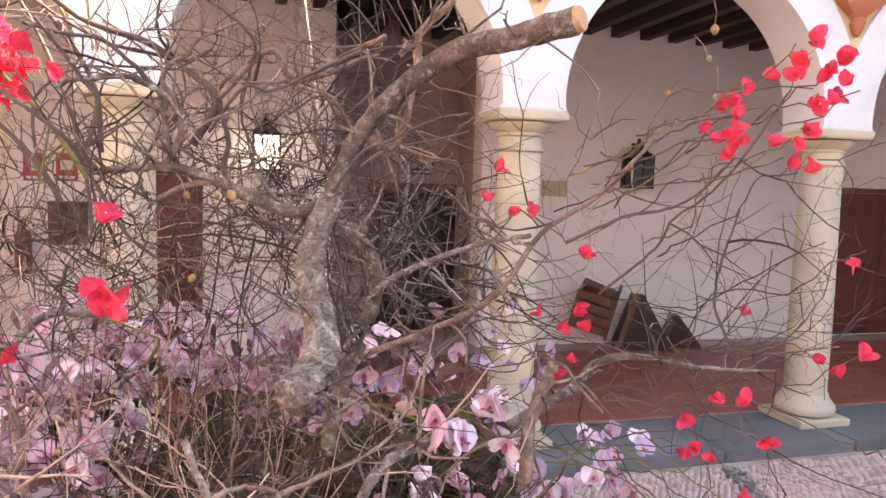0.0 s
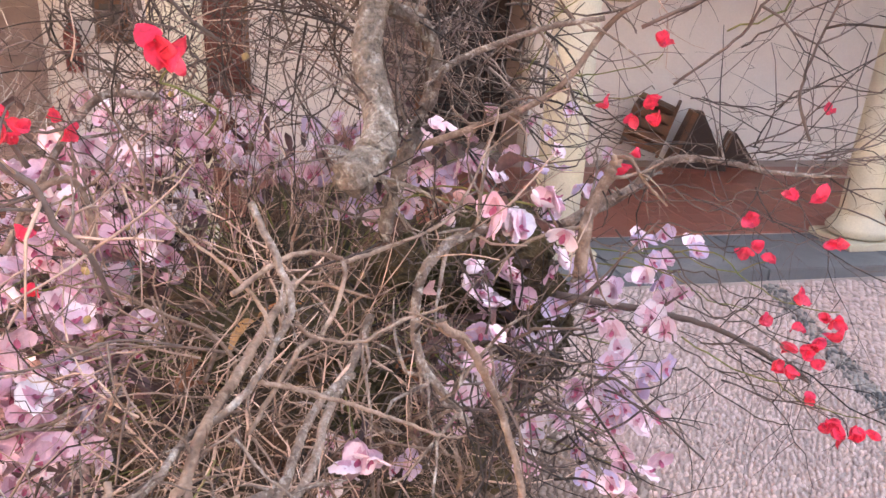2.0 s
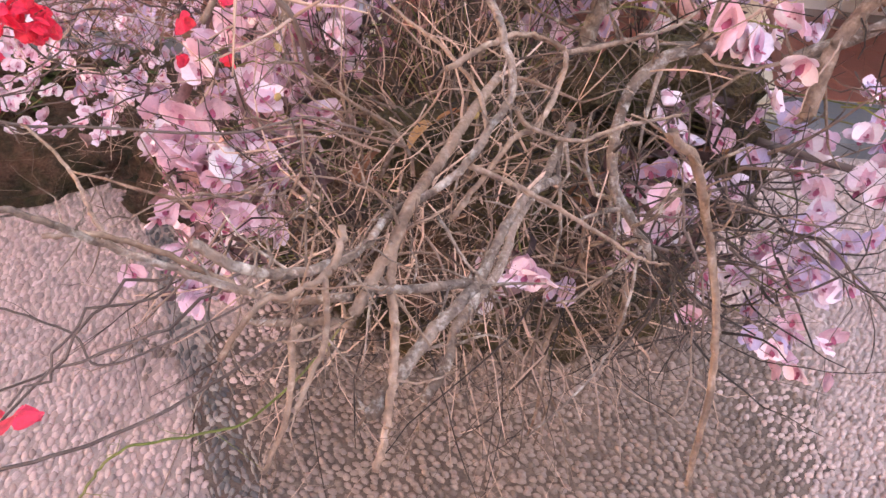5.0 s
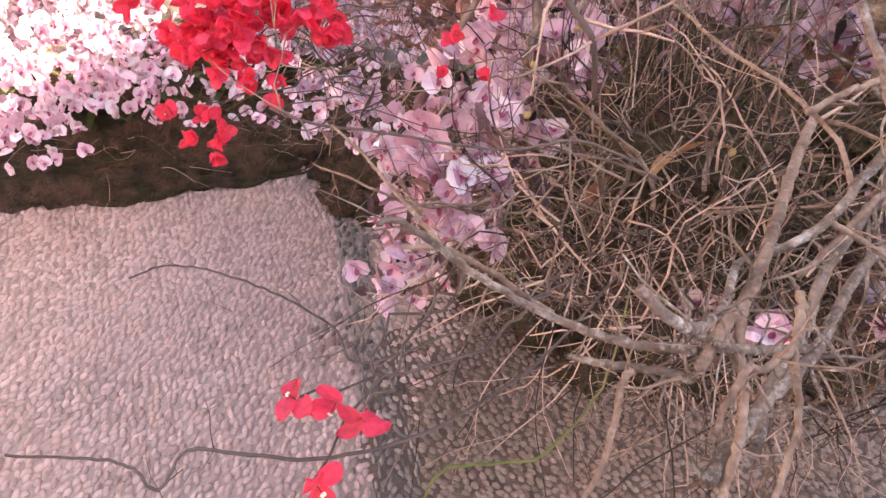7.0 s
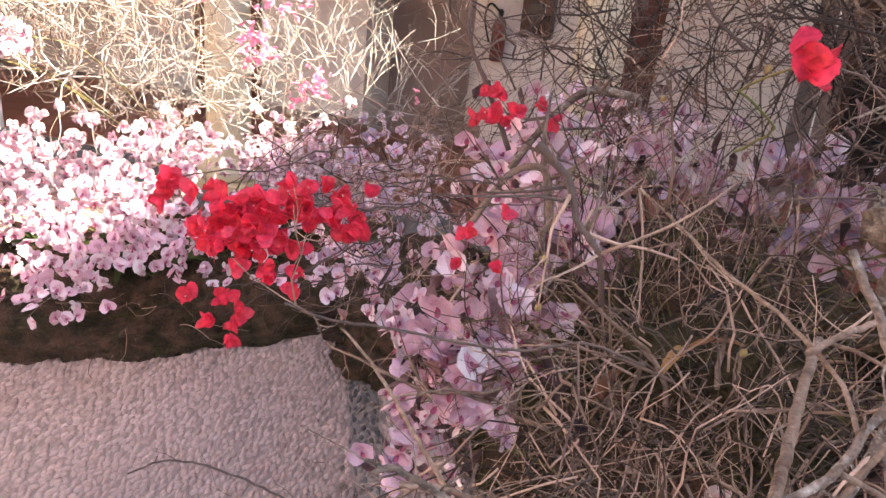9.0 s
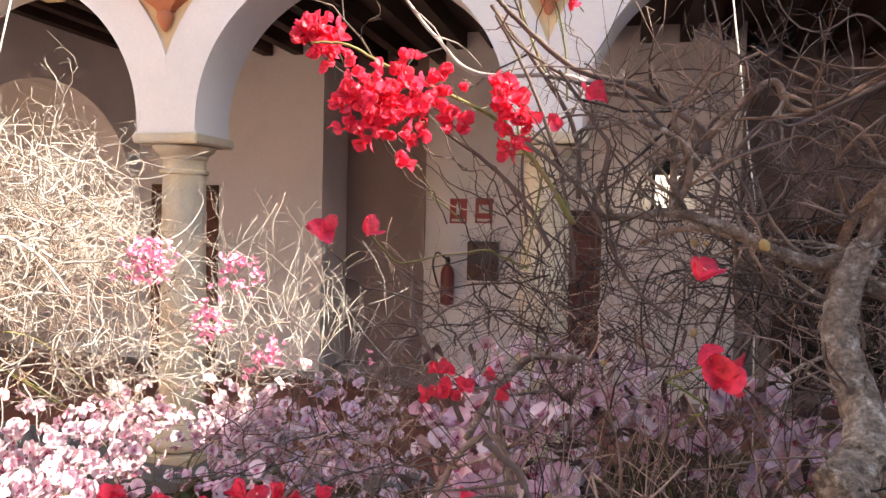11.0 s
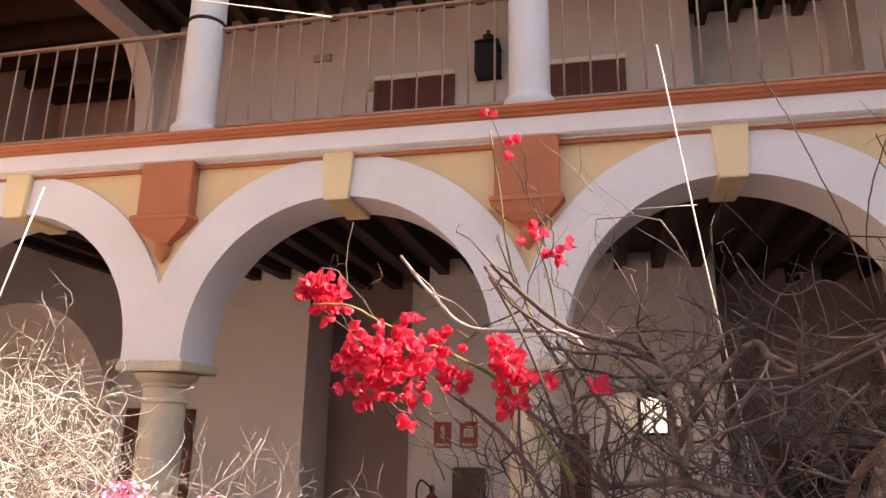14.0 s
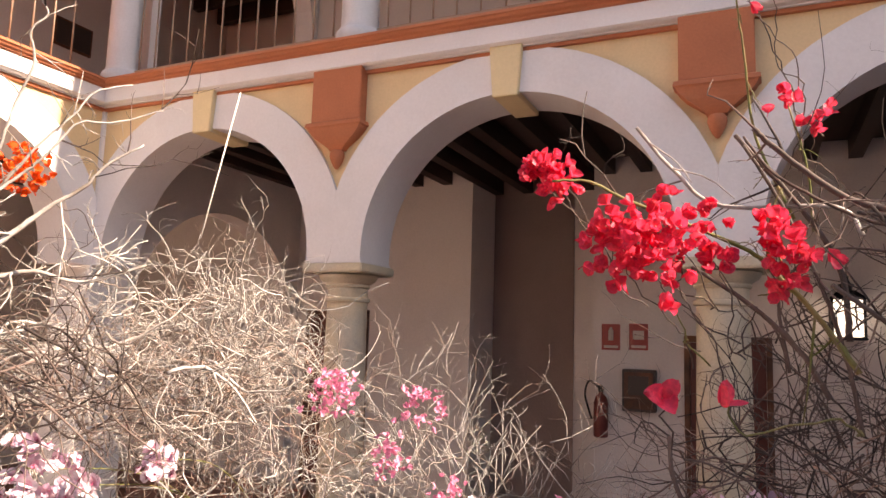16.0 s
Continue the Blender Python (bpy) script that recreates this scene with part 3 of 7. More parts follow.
for i in range(4):
    r = thing("iron_railing", "thin rusty iron railing of the upper gallery", "railing", "railings of the upper gallery")
    a, b = -BAY * i - 0.17, -BAY * (i + 1) + 0.17
    part("handrail", box((LEFT_X - 0.245, b, RAIL_TOP - 0.012), (LEFT_X - 0.195, a, RAIL_TOP + 0.014), 0.005), RAIL, r)
    for k in range(12):
        piece("baluster", bal_mesh, r, pose(LEFT_X - 0.22, a + (b - a) * (k + 0.5) / 12, 0))


def diaphragm(name, z_floor, z_top, x, label):
    """A cross arch in a gallery."""
    bm = bmesh.new()
    y0, y1 = 0.42, WALL_Y - 0.002
    c, r = (y0 + y1) / 2, (y1 - y0) / 2 - 0.12
    zc = z_floor + 1.75 if z_top > 5 else 2.15
    line = [(c - r, z_floor)] + [(c - r * math.cos(math.pi * i / 24), zc + min(r * math.sin(math.pi * i / 24), z_top - zc - 0.25)) for i in range(25)] + [(c + r, z_floor)]
    out = [(y0, z_floor)] + [(y0 + (y1 - y0) * i / 24, z_top) for i in range(25)] + [(y1, z_floor)]
    v = [[[bm.verts.new((xx, a, b)) for a, b in ln] for ln in (line, out)] for xx in (x - 0.15, x + 0.15)]
    for i in range(len(line) - 1):
        bm.faces.new((v[0][0][i], v[0][0][i + 1], v[0][1][i + 1], v[0][1][i]))
        bm.faces.new((v[1][0][i], v[1][1][i], v[1][1][i + 1], v[1][0][i + 1]))
        bm.faces.new((v[0][0][i], v[1][0][i], v[1][0][i + 1], v[0][0][i + 1]))
    return tagged(part(name, bm, WALL), label, "arch", kind="structure")


diaphragm("cross_arch", FLOOR_Z, 4.28, LEFT_X - 0.2, "plastered cross arch at the corridor's corner")
diaphragm("cross_arch", UP_FLOOR, 7.74, LEFT_X - 0.1, "plastered cross arch of the upper gallery")


def panel_door(x0, x1, z0, z1, y, label, leaves=1, mat=None):
    mat = mat or DOOR
    d = thing("wooden_door", label, "door")
    part("door_frame", box((x0 - 0.06, y - 0.03, z1), (x1 + 0.06, y + 0.02, z1 + 0.07), 0.006), WALL if z0 > 4 else WOOD, d)
    for a, b in ((x0 - 0.06, x0), (x1, x1 + 0.06)):
        part("door_frame", box((a, y - 0.03, z0), (b, y + 0.02, z1), 0.006), WOOD, d)
    w = (x1 - x0) / leaves
    for i in range(leaves):
        leaf = part("leaf", box((x0 + i * w + 0.003, y - 0.012, z0 + 0.01), (x0 + (i + 1) * w - 0.003, y + 0.02, z1 - 0.003)), mat, d)
        for k in range(3):
            h = (z1 - z0 - 0.4) / 3
            part("panel", box((x0 + i * w + 0.09, y - 0.024, z0 + 0.15 + k * (h + 0.05)), (x0 + (i + 1) * w - 0.09, y - 0.010, z0 + 0.15 + k * (h + 0.05) + h), 0.008), mat, leaf)
    return d


def lantern(x, y, z, lit=False):
    """Wall lantern with an iron crown, six glass sides and a bracket."""
    l = thing("wall_lantern", "lit white glass wall lantern in a black iron frame" if lit else "black iron wall lantern with dark glass and a crown", "lantern", "wall lanterns", at=pose(x, y, z))
    g = bpy.data.materials.get("lantern_glass_lit" if lit else "lantern_glass")
    if not g:
        g = bpy.data.materials.new("lantern_glass_lit" if lit else "lantern_glass")
        g.use_nodes = True
        bs = g.node_tree.nodes["Principled BSDF"]
        bs.inputs["Base Color"].default_value = (0.85, 0.85, 0.82, 1) if lit else (0.03, 0.028, 0.025, 1)
        bs.inputs["Roughness"].default_value = 0.2
        if lit:
            bs.inputs["Emission Color"].default_value = (1, 0.98, 0.93, 1)
            bs.inputs["Emission Strength"].default_value = 0.7
    w, h = 0.14, 0.36
    part("glass", box((-w + 0.012, -2 * w - 0.02 + 0.012, -h / 2), (w - 0.012, -0.02 - 0.012, h / 2), 0.004), g, l)
    for sx in (-1, 1):
        for yy in (-2 * w - 0.02, -0.02):
            part("corner_bar", box((sx * w - 0.012, yy - 0.012, -h / 2 - 0.01), (sx * w + 0.012, yy + 0.012, h / 2 + 0.01)), IRON, l)
    part("tray", box((-w - 0.02, -2 * w - 0.04, -h / 2 - 0.035), (w + 0.02, 0.0, -h / 2 - 0.008), 0.006), IRON, l)
    part("mullion", box((-0.006, -2 * w - 0.026, -h / 2), (0.006, -2 * w - 0.008, h / 2)), IRON, l)
    bm = bmesh.new()
    prof = ((w + 0.02, h / 2 + 0.005), (w + 0.01, h / 2 + 0.03), (0.08, h / 2 + 0.09), (0.06, h / 2 + 0.10))
    rings = [[bm.verts.new((sx * r, -w - 0.02 + sy * r, zz)) for sx, sy in ((-1, -1), (1, -1), (1, 1), (-1, 1))] for r, zz in prof]
    for a, b in zip(rings, rings[1:]):
        for i in range(4):
            bm.faces.new((a[i], a[(i + 1) % 4], b[(i + 1) % 4], b[i]))
    bm.faces.new(rings[0][::-1])
    bm.faces.new(rings[-1])
    part("hood", bm, IRON, l)
    crown = part("crown", lathe([(0.05, 0), (0.055, 0.03), (0.075, 0.06), (0.05, 0.065), (0.03, 0.09), (0.02, 0.12), (0.028, 0.135), (0.01, 0.15)], 16, at=(0, -w - 0.02, h / 2 + 0.10)), IRON, l, smooth=True)
    part("bracket", box((-0.02, -0.04, -h / 2 - 0.02), (0.02, 0.0, h / 2 + 0.2), 0.004), IRON, l)
    return l


lantern(2.88, WALL_Y, 2.37)
lantern(-1.80, WALL_Y, 2.42, lit=True)
lantern(-3.61, WALL_Y, 6.88)

panel_door(-5.13, -4.14, UP_FLOOR, 6.80, WALL_Y - 0.01, "red-brown wooden door of the upper gallery", 2)
panel_door(-2.93, -1.95, UP_FLOOR, 6.80, WALL_Y - 0.01, "red-brown wooden door of the upper gallery", 2)
panel_door(6.14, 7.9, FLOOR_Z, 2.20, WALL_Y - 0.01, "tall dark red double door in the corridor", 2)
# added dark sheet that paints the shade at the recess's back
wall_piece("wall_recess", (-5.91, 4.225, 0.1), (-4.80, 4.248, 4.26), ALCOVE_SHADE, "dark brown sheet painted as the shade at the back of the recess")
panel_door(-8.30, -7.43, FLOOR_Z, 2.36, WALL_Y - 0.01, "red-brown wooden door behind a column", 1)
panel_door(-3.30, -2.54, FLOOR_Z, 2.14, WALL_Y - 0.01, "red-brown wooden door behind a column in the corridor", 1)

# ---- things in the corridor ----
def fire_sign(x, z, kind):
    """Red safety plate with a white drawing and a text band."""
    s = thing("fire_sign", "red fire safety sign with a pale pictogram on the wall", "sign", "fire safety signs", at=pose(x, WALL_Y, z))
    part("plate", box((-0.105, -0.006, -0.148), (0.105, 0.0, 0.148), 0.002), SIGN_RED, s)
    part("text_bar", box((-0.08, -0.009, -0.125), (0.08, -0.005, -0.095)), SIGN_PALE, s)
    if kind == 0:
        part("drawing", lathe([(0.028, -0.06), (0.03, 0.05), (0.014, 0.075), (0.014, 0.09)], 10, at=(0, -0.006, 0.02)), SIGN_PALE, s)
    else:
        part("drawing", box((-0.06, -0.010, -0.03), (0.06, -0.005, 0.07)), SIGN_PALE, s)
        part("dial", lathe([(0.04, -0.002), (0.04, 0.002)], 16, at=(0, -0.008, 0.02)), SIGN_RED, s)
    return s


fire_sign(-4.16, 2.17, 0)
fire_sign(-3.85, 2.18, 1)


def lettered_sign(words, x, y, z, w, h):
    s = thing("exit_sign", "small dark exit sign with pale letters above the doorway", "sign", at=pose(x, y, z))
    part("plate", box((-w / 2, -0.008, -h / 2), (w / 2, 0, h / 2), 0.003), SIGN_DARK, s)
    cu = bpy.data.curves.new("letters", "FONT")
    cu.body, cu.size, cu.align_x, cu.align_y, cu.extrude = words, 0.095, "CENTER", "CENTER", 0.001
    tmp = bpy.data.objects.new("letters", cu)
    me = bpy.data.meshes.new_from_object(tmp)
    bpy.data.objects.remove(tmp)
    me.materials.append(SIGN_PALE)
    ob = new("letters", me)
    ob.parent = s
    ob.matrix_basis = pose(0, -0.0105, 0.03, 90, 0, 0)
    part("arrow_bar", box((-w * 0.4, -0.0105, -0.055), (w * 0.4, -0.007, -0.035)), SIGN_PALE, s)


REC2_Y = 4.5
lettered_sign("SALIDA", 0.31, REC2_Y, 2.34, 0.32, 0.17)

# dark doorway below the exit sign: opening painted as a dark sheet, timber frame and iron grille
gate = thing("barred_doorway", "dark doorway with a brown timber frame and iron bars", "door")
# flat dark sheet painting the unlit depth behind the bars
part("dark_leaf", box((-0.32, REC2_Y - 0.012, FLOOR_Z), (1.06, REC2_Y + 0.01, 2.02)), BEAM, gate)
part("lintel", box((-0.44, REC2_Y - 0.05, 2.02), (1.18, REC2_Y + 0.01, 2.14), 0.008), WOOD, gate)
for x in (-0.44, 1.06):
    part("jamb", box((x, REC2_Y - 0.05, FLOOR_Z), (x + 0.12, REC2_Y + 0.01, 2.02), 0.008), WOOD, gate)
bar = Tubes()
bar.add([(0, 0, FLOOR_Z + 0.02), (0, 0, 2.02)], 0.009, 0.009, 6)
bar_mesh = bar.mesh("bar", IRON)
for k in range(11):
    piece("bar", bar_mesh, gate, pose(-0.27 + k * 0.128, REC2_Y - 0.03, 0))
for z in (0.6, 1.2, 1.75):
    part("cross_bar", box((-0.32, REC2_Y - 0.037, z), (1.06, REC2_Y - 0.023, z + 0.02)), IRON, gate)


def crate(at):
    """Old wooden crate lying broken: boards, ends and a tilted lid."""
    c = thing("broken_crate", "broken brown wooden crate of old boards on the floor", "crate", at=at)
    part("end_board", box((-0.62, -0.25, 0.0), (-0.58, 0.25, 0.52), 0.006), WOOD, c)
    part("end_board", box((-0.16, -0.27, 0.0), (-0.12, 0.23, 0.66), 0.006), WOOD, c)
    for k in range(4):
        part("side_slat", box((-0.60, -0.27, 0.04 + k * 0.125), (-0.14, -0.245, 0.14 + k * 0.125), 0.004), WOOD, c)
        part("back_slat", box((-0.60, 0.20, 0.04 + k * 0.125), (-0.14, 0.225, 0.14 + k * 0.125), 0.004), WOOD, c)
    for k in range(3):
        o = part("top_slat", box((-0.60, -0.24 + k * 0.16, 0.0), (-0.14, -0.10 + k * 0.16, 0.022), 0.004), WOOD, c)
        o.matrix_basis = pose(0, 0, 0.53, 0, 6, 0)
    return c


crate(pose(2.42, 2.85, FLOOR_Z + 0.01, 0, 14, -32) @ pose(0, 0, 0.15))


def pointed_board(at, w, d, h, lean, label):
    """A thick old board sawn to a slanting point, split along its face; its shaded sides and lit edge are set by
    colour.
    """
    o = thing("pointed_board", label, "wood piece", "dark pointed boards", at=at)
    for name, y0, y1, k, mat in (("board", -d / 2, -d / 6, 1.0, BEAM), ("board", -d / 6 + 0.004, d / 6, 0.93, BEAM), ("board", d / 6 + 0.004, d / 2, 0.97, BEAM)):
        bm = bmesh.new()
        out = ((-w / 2, 0), (w / 2, 0), (w * 0.46, h * 0.12), (-w / 2 + lean + w * 0.10, h * k), (-w / 2 + lean, h * k * 0.985))
        f = [bm.verts.new((x, y0, z)) for x, z in out]
        b = [bm.verts.new((x, y1, z)) for x, z in out]
        bm.faces.new(f)
        bm.faces.new(b[::-1])
        for i in range(5):
            bm.faces.new((f[i], b[i], b[(i + 1) % 5], f[(i + 1) % 5]))
        bmesh.ops.recalc_face_normals(bm, faces=bm.faces[:])
        bmesh.ops.bevel(bm, geom=bm.edges[:], offset=0.006, segments=2, affect="EDGES")
        part(name, bm, mat, o)
    # lighter strip added along one edge, painting the face that catches light
    bm = box((-0.03, -d / 2 - 0.012, 0.0), (0.045, d / 2 + 0.012, h * 1.02), 0.006)
    batten = part("batten", bm, WOOD, o, "orange-brown strip painted as the lit edge")
    batten.matrix_basis = pose(-w / 2 - 0.01, 0, 0, 0, math.degrees(math.atan2(lean, h)), 0)
    return o


pointed_board(pose(2.93, 3.0, FLOOR_Z, 0, 0, -20), 0.70, 0.28, 0.72, 0.24, "tall dark pointed wooden boards with a brown strip for the lit edge")
pointed_board(pose(3.52, 3.02, FLOOR_Z, 0, 0, -28), 0.50, 0.22, 0.44, 0.13, "low dark pointed wooden boards beside the crate")


def wall_plate(x, z, w, h, label):
    o = part("wall_box", box((x - w / 2, WALL_Y - 0.05, z - h / 2), (x + w / 2, WALL_Y, z + h / 2), 0.006), PLASTIC)
    return tagged(o, label, "wall box")


notice = thing("notice_board", "dark framed notice board on the far gallery wall", "board", at=pose(CORNER_X, 1.85, 6.28))
part("frame", box((-0.02, -0.31, -0.21), (0.03, 0.31, 0.21), 0.006), WOOD, notice)
part("panel", box((0.02, -0.28, -0.18), (0.036, 0.28, 0.18), 0.003), SIGN_DARK, notice)
wall_plate(-5.97, 7.23, 0.26, 0.11, "beige emergency light box on the gallery wall")
wall_plate(-5.25, 6.71, 0.08, 0.10, "small beige switch box beside the gallery door")
wall_plate(1.78, 2.12, 0.34, 0.2, "pale plaque on the corridor wall behind the columns")


def hose_cabinet():
    c = thing("hose_cabinet", "dark fire hose cabinet under the red signs", "cabinet", at=pose(-3.83, WALL_Y, 1.60))
    part("body", box((-0.18, -0.14, -0.24), (0.18, 0.0, 0.22), 0.008), SIGN_DARK, c)
    part("door", box((-0.155, -0.15, -0.21), (0.155, -0.138, 0.19), 0.004), WOOD, c)
    part("window", box((-0.11, -0.156, -0.06), (0.11, -0.148, 0.15), 0.003), SIGN_DARK, c)
    part("latch", box((0.125, -0.162, -0.04), (0.145, -0.148, 0.02), 0.003), IRON, c)


hose_cabinet()
ext = thing("fire_extinguisher", "red fire extinguisher hung on the wall", "extinguisher", at=pose(-4.25, WALL_Y - 0.10, 1.05))
part("bottle", lathe([(0.06, 0), (0.08, 0.01), (0.082, 0.05), (0.082, 0.38), (0.06, 0.45), (0.025, 0.48), (0.025, 0.50)], 24), EXTINGUISHER, ext, smooth=True)
part("valve", lathe([(0.02, 0.50), (0.03, 0.51), (0.03, 0.55), (0.015, 0.57)], 12), IRON, ext)
part("handle", box((-0.012, -0.10, 0.55), (0.012, 0.03, 0.575), 0.004), IRON, ext)
hose = Tubes()
hose.add(curve_points([Vector(q) for q in ((0.0, -0.03, 0.54), (-0.12, -0.05, 0.62), (-0.17, -0.05, 0.48), (-0.13, -0.04, 0.30), (-0.095, -0.03, 0.20))], 6), 0.012, 0.012, 8)
piece("hose", hose.mesh("hose", IRON), ext)
part("wall_hook", box((-0.03, 0.07, 0.30), (0.03, 0.10, 0.36)), IRON, ext)
# ---- planting: how it is made ----
def petal_grid(length, width, cup, lift, round_tip=1.0, nu=4, nv=5, crease=0.0):
    """A petal from its root at the origin along +x, cupped and lifted; returns vertices and faces."""
    vs, fs = [], []
    for i in range(nv + 1):
        t = i / nv
        u = 0.04 + 0.93 * t ** round_tip
        w = width * math.sqrt(max(0.0, 1 - (2 * u - 1) ** 2))
        for k in range(nu + 1):
            s = 2 * k / nu - 1
            x = length * t - (length * 0.10 * s * s if i == nv else 0)
            y = w * s * 0.5
            z = lift * t * t * length + cup * s * s * w + crease * math.sin(7 * t + 3 * s) * 0.04 * length
            vs.append(Vector((x, y, z)))
    for i in range(nv):
        for k in range(nu):
            a = i * (nu + 1) + k
            fs.append((a, a + 1, a + nu + 2, a + nu + 1))
    return vs, fs


def join_petals(items):
    vs, fs, mats = [], [], []
    for m, (v, f), mi in items:
        b = len(vs)
        vs += [m @ p for p in v]
        fs += [tuple(i + b for i in q) for q in f]
        mats += [mi] * len(f)
    return vs, fs, mats


def shell_petal(length, width, cup, curl, ruffle):
    """A round, shell-shaped petal from its narrow root along +x: hollow across, curling at the rim."""
    vs, fs, mats = [], [], []
    nu, nv = 4, 6
    for i in range(nv + 1):
        u = (1 - math.cos(math.pi * (0.13 + 0.845 * i / nv))) / 2
        half = 0.5 * width * math.sqrt(max(0.0, 1 - (2 * u - 1) ** 2)) * (0.80 + 0.32 * u)
        for k in range(nu + 1):
            q = 2 * k / nu - 1
            z = cup * half * q * q + curl * length * u * u + ruffle * length * math.sin(5 * u + 4 * q) * u
            vs.append(Vector((length * u * (1 - 0.05 * q * q), half * q, z)))
    for i in range(nv):
        for k in range(nu):
            a = i * (nu + 1) + k
            fs.append((a, a + 1, a + nu + 2, a + nu + 1))
            mats.append(2 if i < 2 else 0)
    return vs, fs, mats


def orchid_mesh(name, petal):
    """Moth orchid, 8 cm: three sepals, two broad petals, a lip; more or less open. It faces +z."""
    shut = random.uniform(-12, 32)
    vs, fs, mi = [], [], []

    def lay(m, data, colour=None):
        b = len(vs)
        vs.extend(m @ p for p in data[0])
        fs.extend(tuple(i + b for i in q) for q in data[1])
        mi.extend(data[2] if colour is None else [colour] * len(data[1]))

    for a in (90, 213, 327):
        lay(pose(0, 0, -0.002, 0, -shut * random.uniform(0.5, 0.9), a + random.uniform(-8, 8)), shell_petal(0.040, 0.034, random.uniform(0.1, 0.5), random.uniform(-0.15, 0.25), random.uniform(-0.04, 0.04)))
    for a in (14, 166):
        lay(pose(0, 0, 0.002, 0, -shut * random.uniform(0.7, 1.1), a + random.uniform(-8, 8)), shell_petal(0.042, 0.054, random.uniform(0.05, 0.4), random.uniform(-0.1, 0.3), random.uniform(-0.05, 0.05)))
    lay(pose(0, -0.003, 0.004, 0, -35, -90), petal_grid(0.019, 0.014, 0.3, 0.5), 1)
    lay(pose(0, 0, 0.004, 0, -60, 180), petal_grid(0.009, 0.008, 0.4, 0.2), 1)
    lay(pose(0, 0, 0.004, 0, -60, 0), petal_grid(0.009, 0.008, 0.4, 0.2), 1)
    me = mesh_from(name, vs, fs, petal, True)
    me.materials.append(LIP)
    me.materials.append(THROAT)
    me.polygons.foreach_set("material_index", mi)
    return me


def bract_mesh(name, mat, k, wide=False):
    """Bougainvillea: three papery heart-shaped bracts about a small floret, half shut or wide open. It faces +z."""
    vs, fs, mi = [], [], []
    steep = random.uniform(12, 38) if wide else random.uniform(30, 74)
    for j in range(3):
        v, f, _ = shell_petal(0.031 + 0.009 * random.random(), (0.032 if wide else 0.025) + 0.007 * random.random(), random.uniform(-0.1, 0.8), random.uniform(-0.5, 0.3), random.uniform(-0.16, 0.16))
        m = pose(0, 0, 0, 0, -steep * random.uniform(0.7, 1.2), j * 120 + random.uniform(-18, 18))
        b = len(vs)
        vs += [m @ p for p in v]
        fs += [tuple(i + b for i in q) for q in f]
        mi += [0] * len(f)
    b = len(vs)
    tall = wide or k % 3 == 0
    h = 0.016 if tall else 0.004
    for z, r in ((0.0, 0.0008), (h, 0.0011), (h + 0.001, 0.0042 if wide else 0.0026 if tall else 0.0009)):       # pale tube and star of the floret
        for q in range(5):
            a = 2 * math.pi * q / 5
            vs.append(Vector((r * math.cos(a), r * math.sin(a), z)))
    for z in range(2):
        for q in range(5):
            fs.append((b + z * 5 + q, b + z * 5 + (q + 1) % 5, b + z * 5 + 5 + (q + 1) % 5, b + z * 5 + 5 + q))
            mi.append(0 if z == 0 else 1)
    me = mesh_from(name, vs, fs, mat, True)
    me.materials.append(FLORET)
    me.polygons.foreach_set("material_index", mi)
    return me


ORCHIDS = {m.name: [orchid_mesh("orchid_flower", m) for _ in range(12)] for m in (PETAL, PETAL_LILAC, PETAL_PINK)}
BRACTS = {m.name: [bract_mesh("bract_flower", m, k) for k in range(9)] for m in (BRACT, BRACT_PINK, BRACT_ORANGE)}
OPEN_BRACTS = [bract_mesh("bract_flower", BRACT, k, True) for k in range(4)]
HEART_A, HEART_B = Vector((-2.0, -2.2, 0.9)), Vector((-4.9, -1.3, 0.1))
WORDS = {"orchid_petal": "pale mauve", "lilac_petal": "lilac", "pink_petal": "blush pink", "red_bract": "crimson", "pink_bract": "bright pink", "orange_bract": "orange"}


def facing(way, spin):
    return way.to_track_quat("Z", "Y").to_matrix().to_4x4() @ pose(0, 0, 0, 0, 0, spin)


SPRAY_SPOTS = []


def near(spread):
    """A small offset, never far out."""
    return max(-1.5, min(1.5, random.gauss(0, 1))) * spread


def orchid_spray(c, spread, n, mat):
    """An arching stem with n moth orchids about c."""
    c = Vector(c)
    heart = HEART_A if c.x > -3.3 else HEART_B
    SPRAY_SPOTS.append((c, spread, n))
    s = thing("orchid_spray", WORDS[mat.name] + " moth orchid spray with darker lips in the flower bed", "orchid", "orchid sprays")
    t = Tubes()
    root = heart + (c - heart) * 0.35
    root.z = max(0.15, c.z - 0.45)
    mid = (root + c) / 2 + Vector((0, 0, 0.12))
    t.add(curve_points([root, mid, c + Vector((0, 0.02, 0.0))], 5), 0.003, 0.002, 5)
    piece("stem", t.mesh("stem", GREEN), s)
    out = (c - heart)
    out = Vector((out.x * 0.5, out.y, out.z * 0.3)).normalized()
    for i in range(int(n * (1.5 if c.y < -3.6 else 1.5 if -1.75 < c.x else 1.9 if c.y < -2.4 and c.x > -3.3 else 2.2 if c.x > -3.3 else 3.0 if c.x > -3.7 else 5.4) + 0.5)):
        p = c + Vector((near(spread * 0.6), near(spread * 0.45), near(spread * 0.65)))
        way = (out * 0.6 + Vector((-0.1, -0.6, 0.2)) + rand_way() * 1.8).normalized()
        k = random.uniform(0.7, 0.9) if c.y < -3.6 else random.uniform(0.8, 1.0) if c.x > -1.75 else random.uniform(0.8, 1.08) if c.x > -3.3 else random.uniform(0.75, 1.0)
        m = Matrix.Translation(p) @ facing(way, random.uniform(-40, 40)) @ Matrix.Diagonal((k, k, k, 1))
        piece("flower", random.choice(ORCHIDS[mat.name]), s, m)
    return s


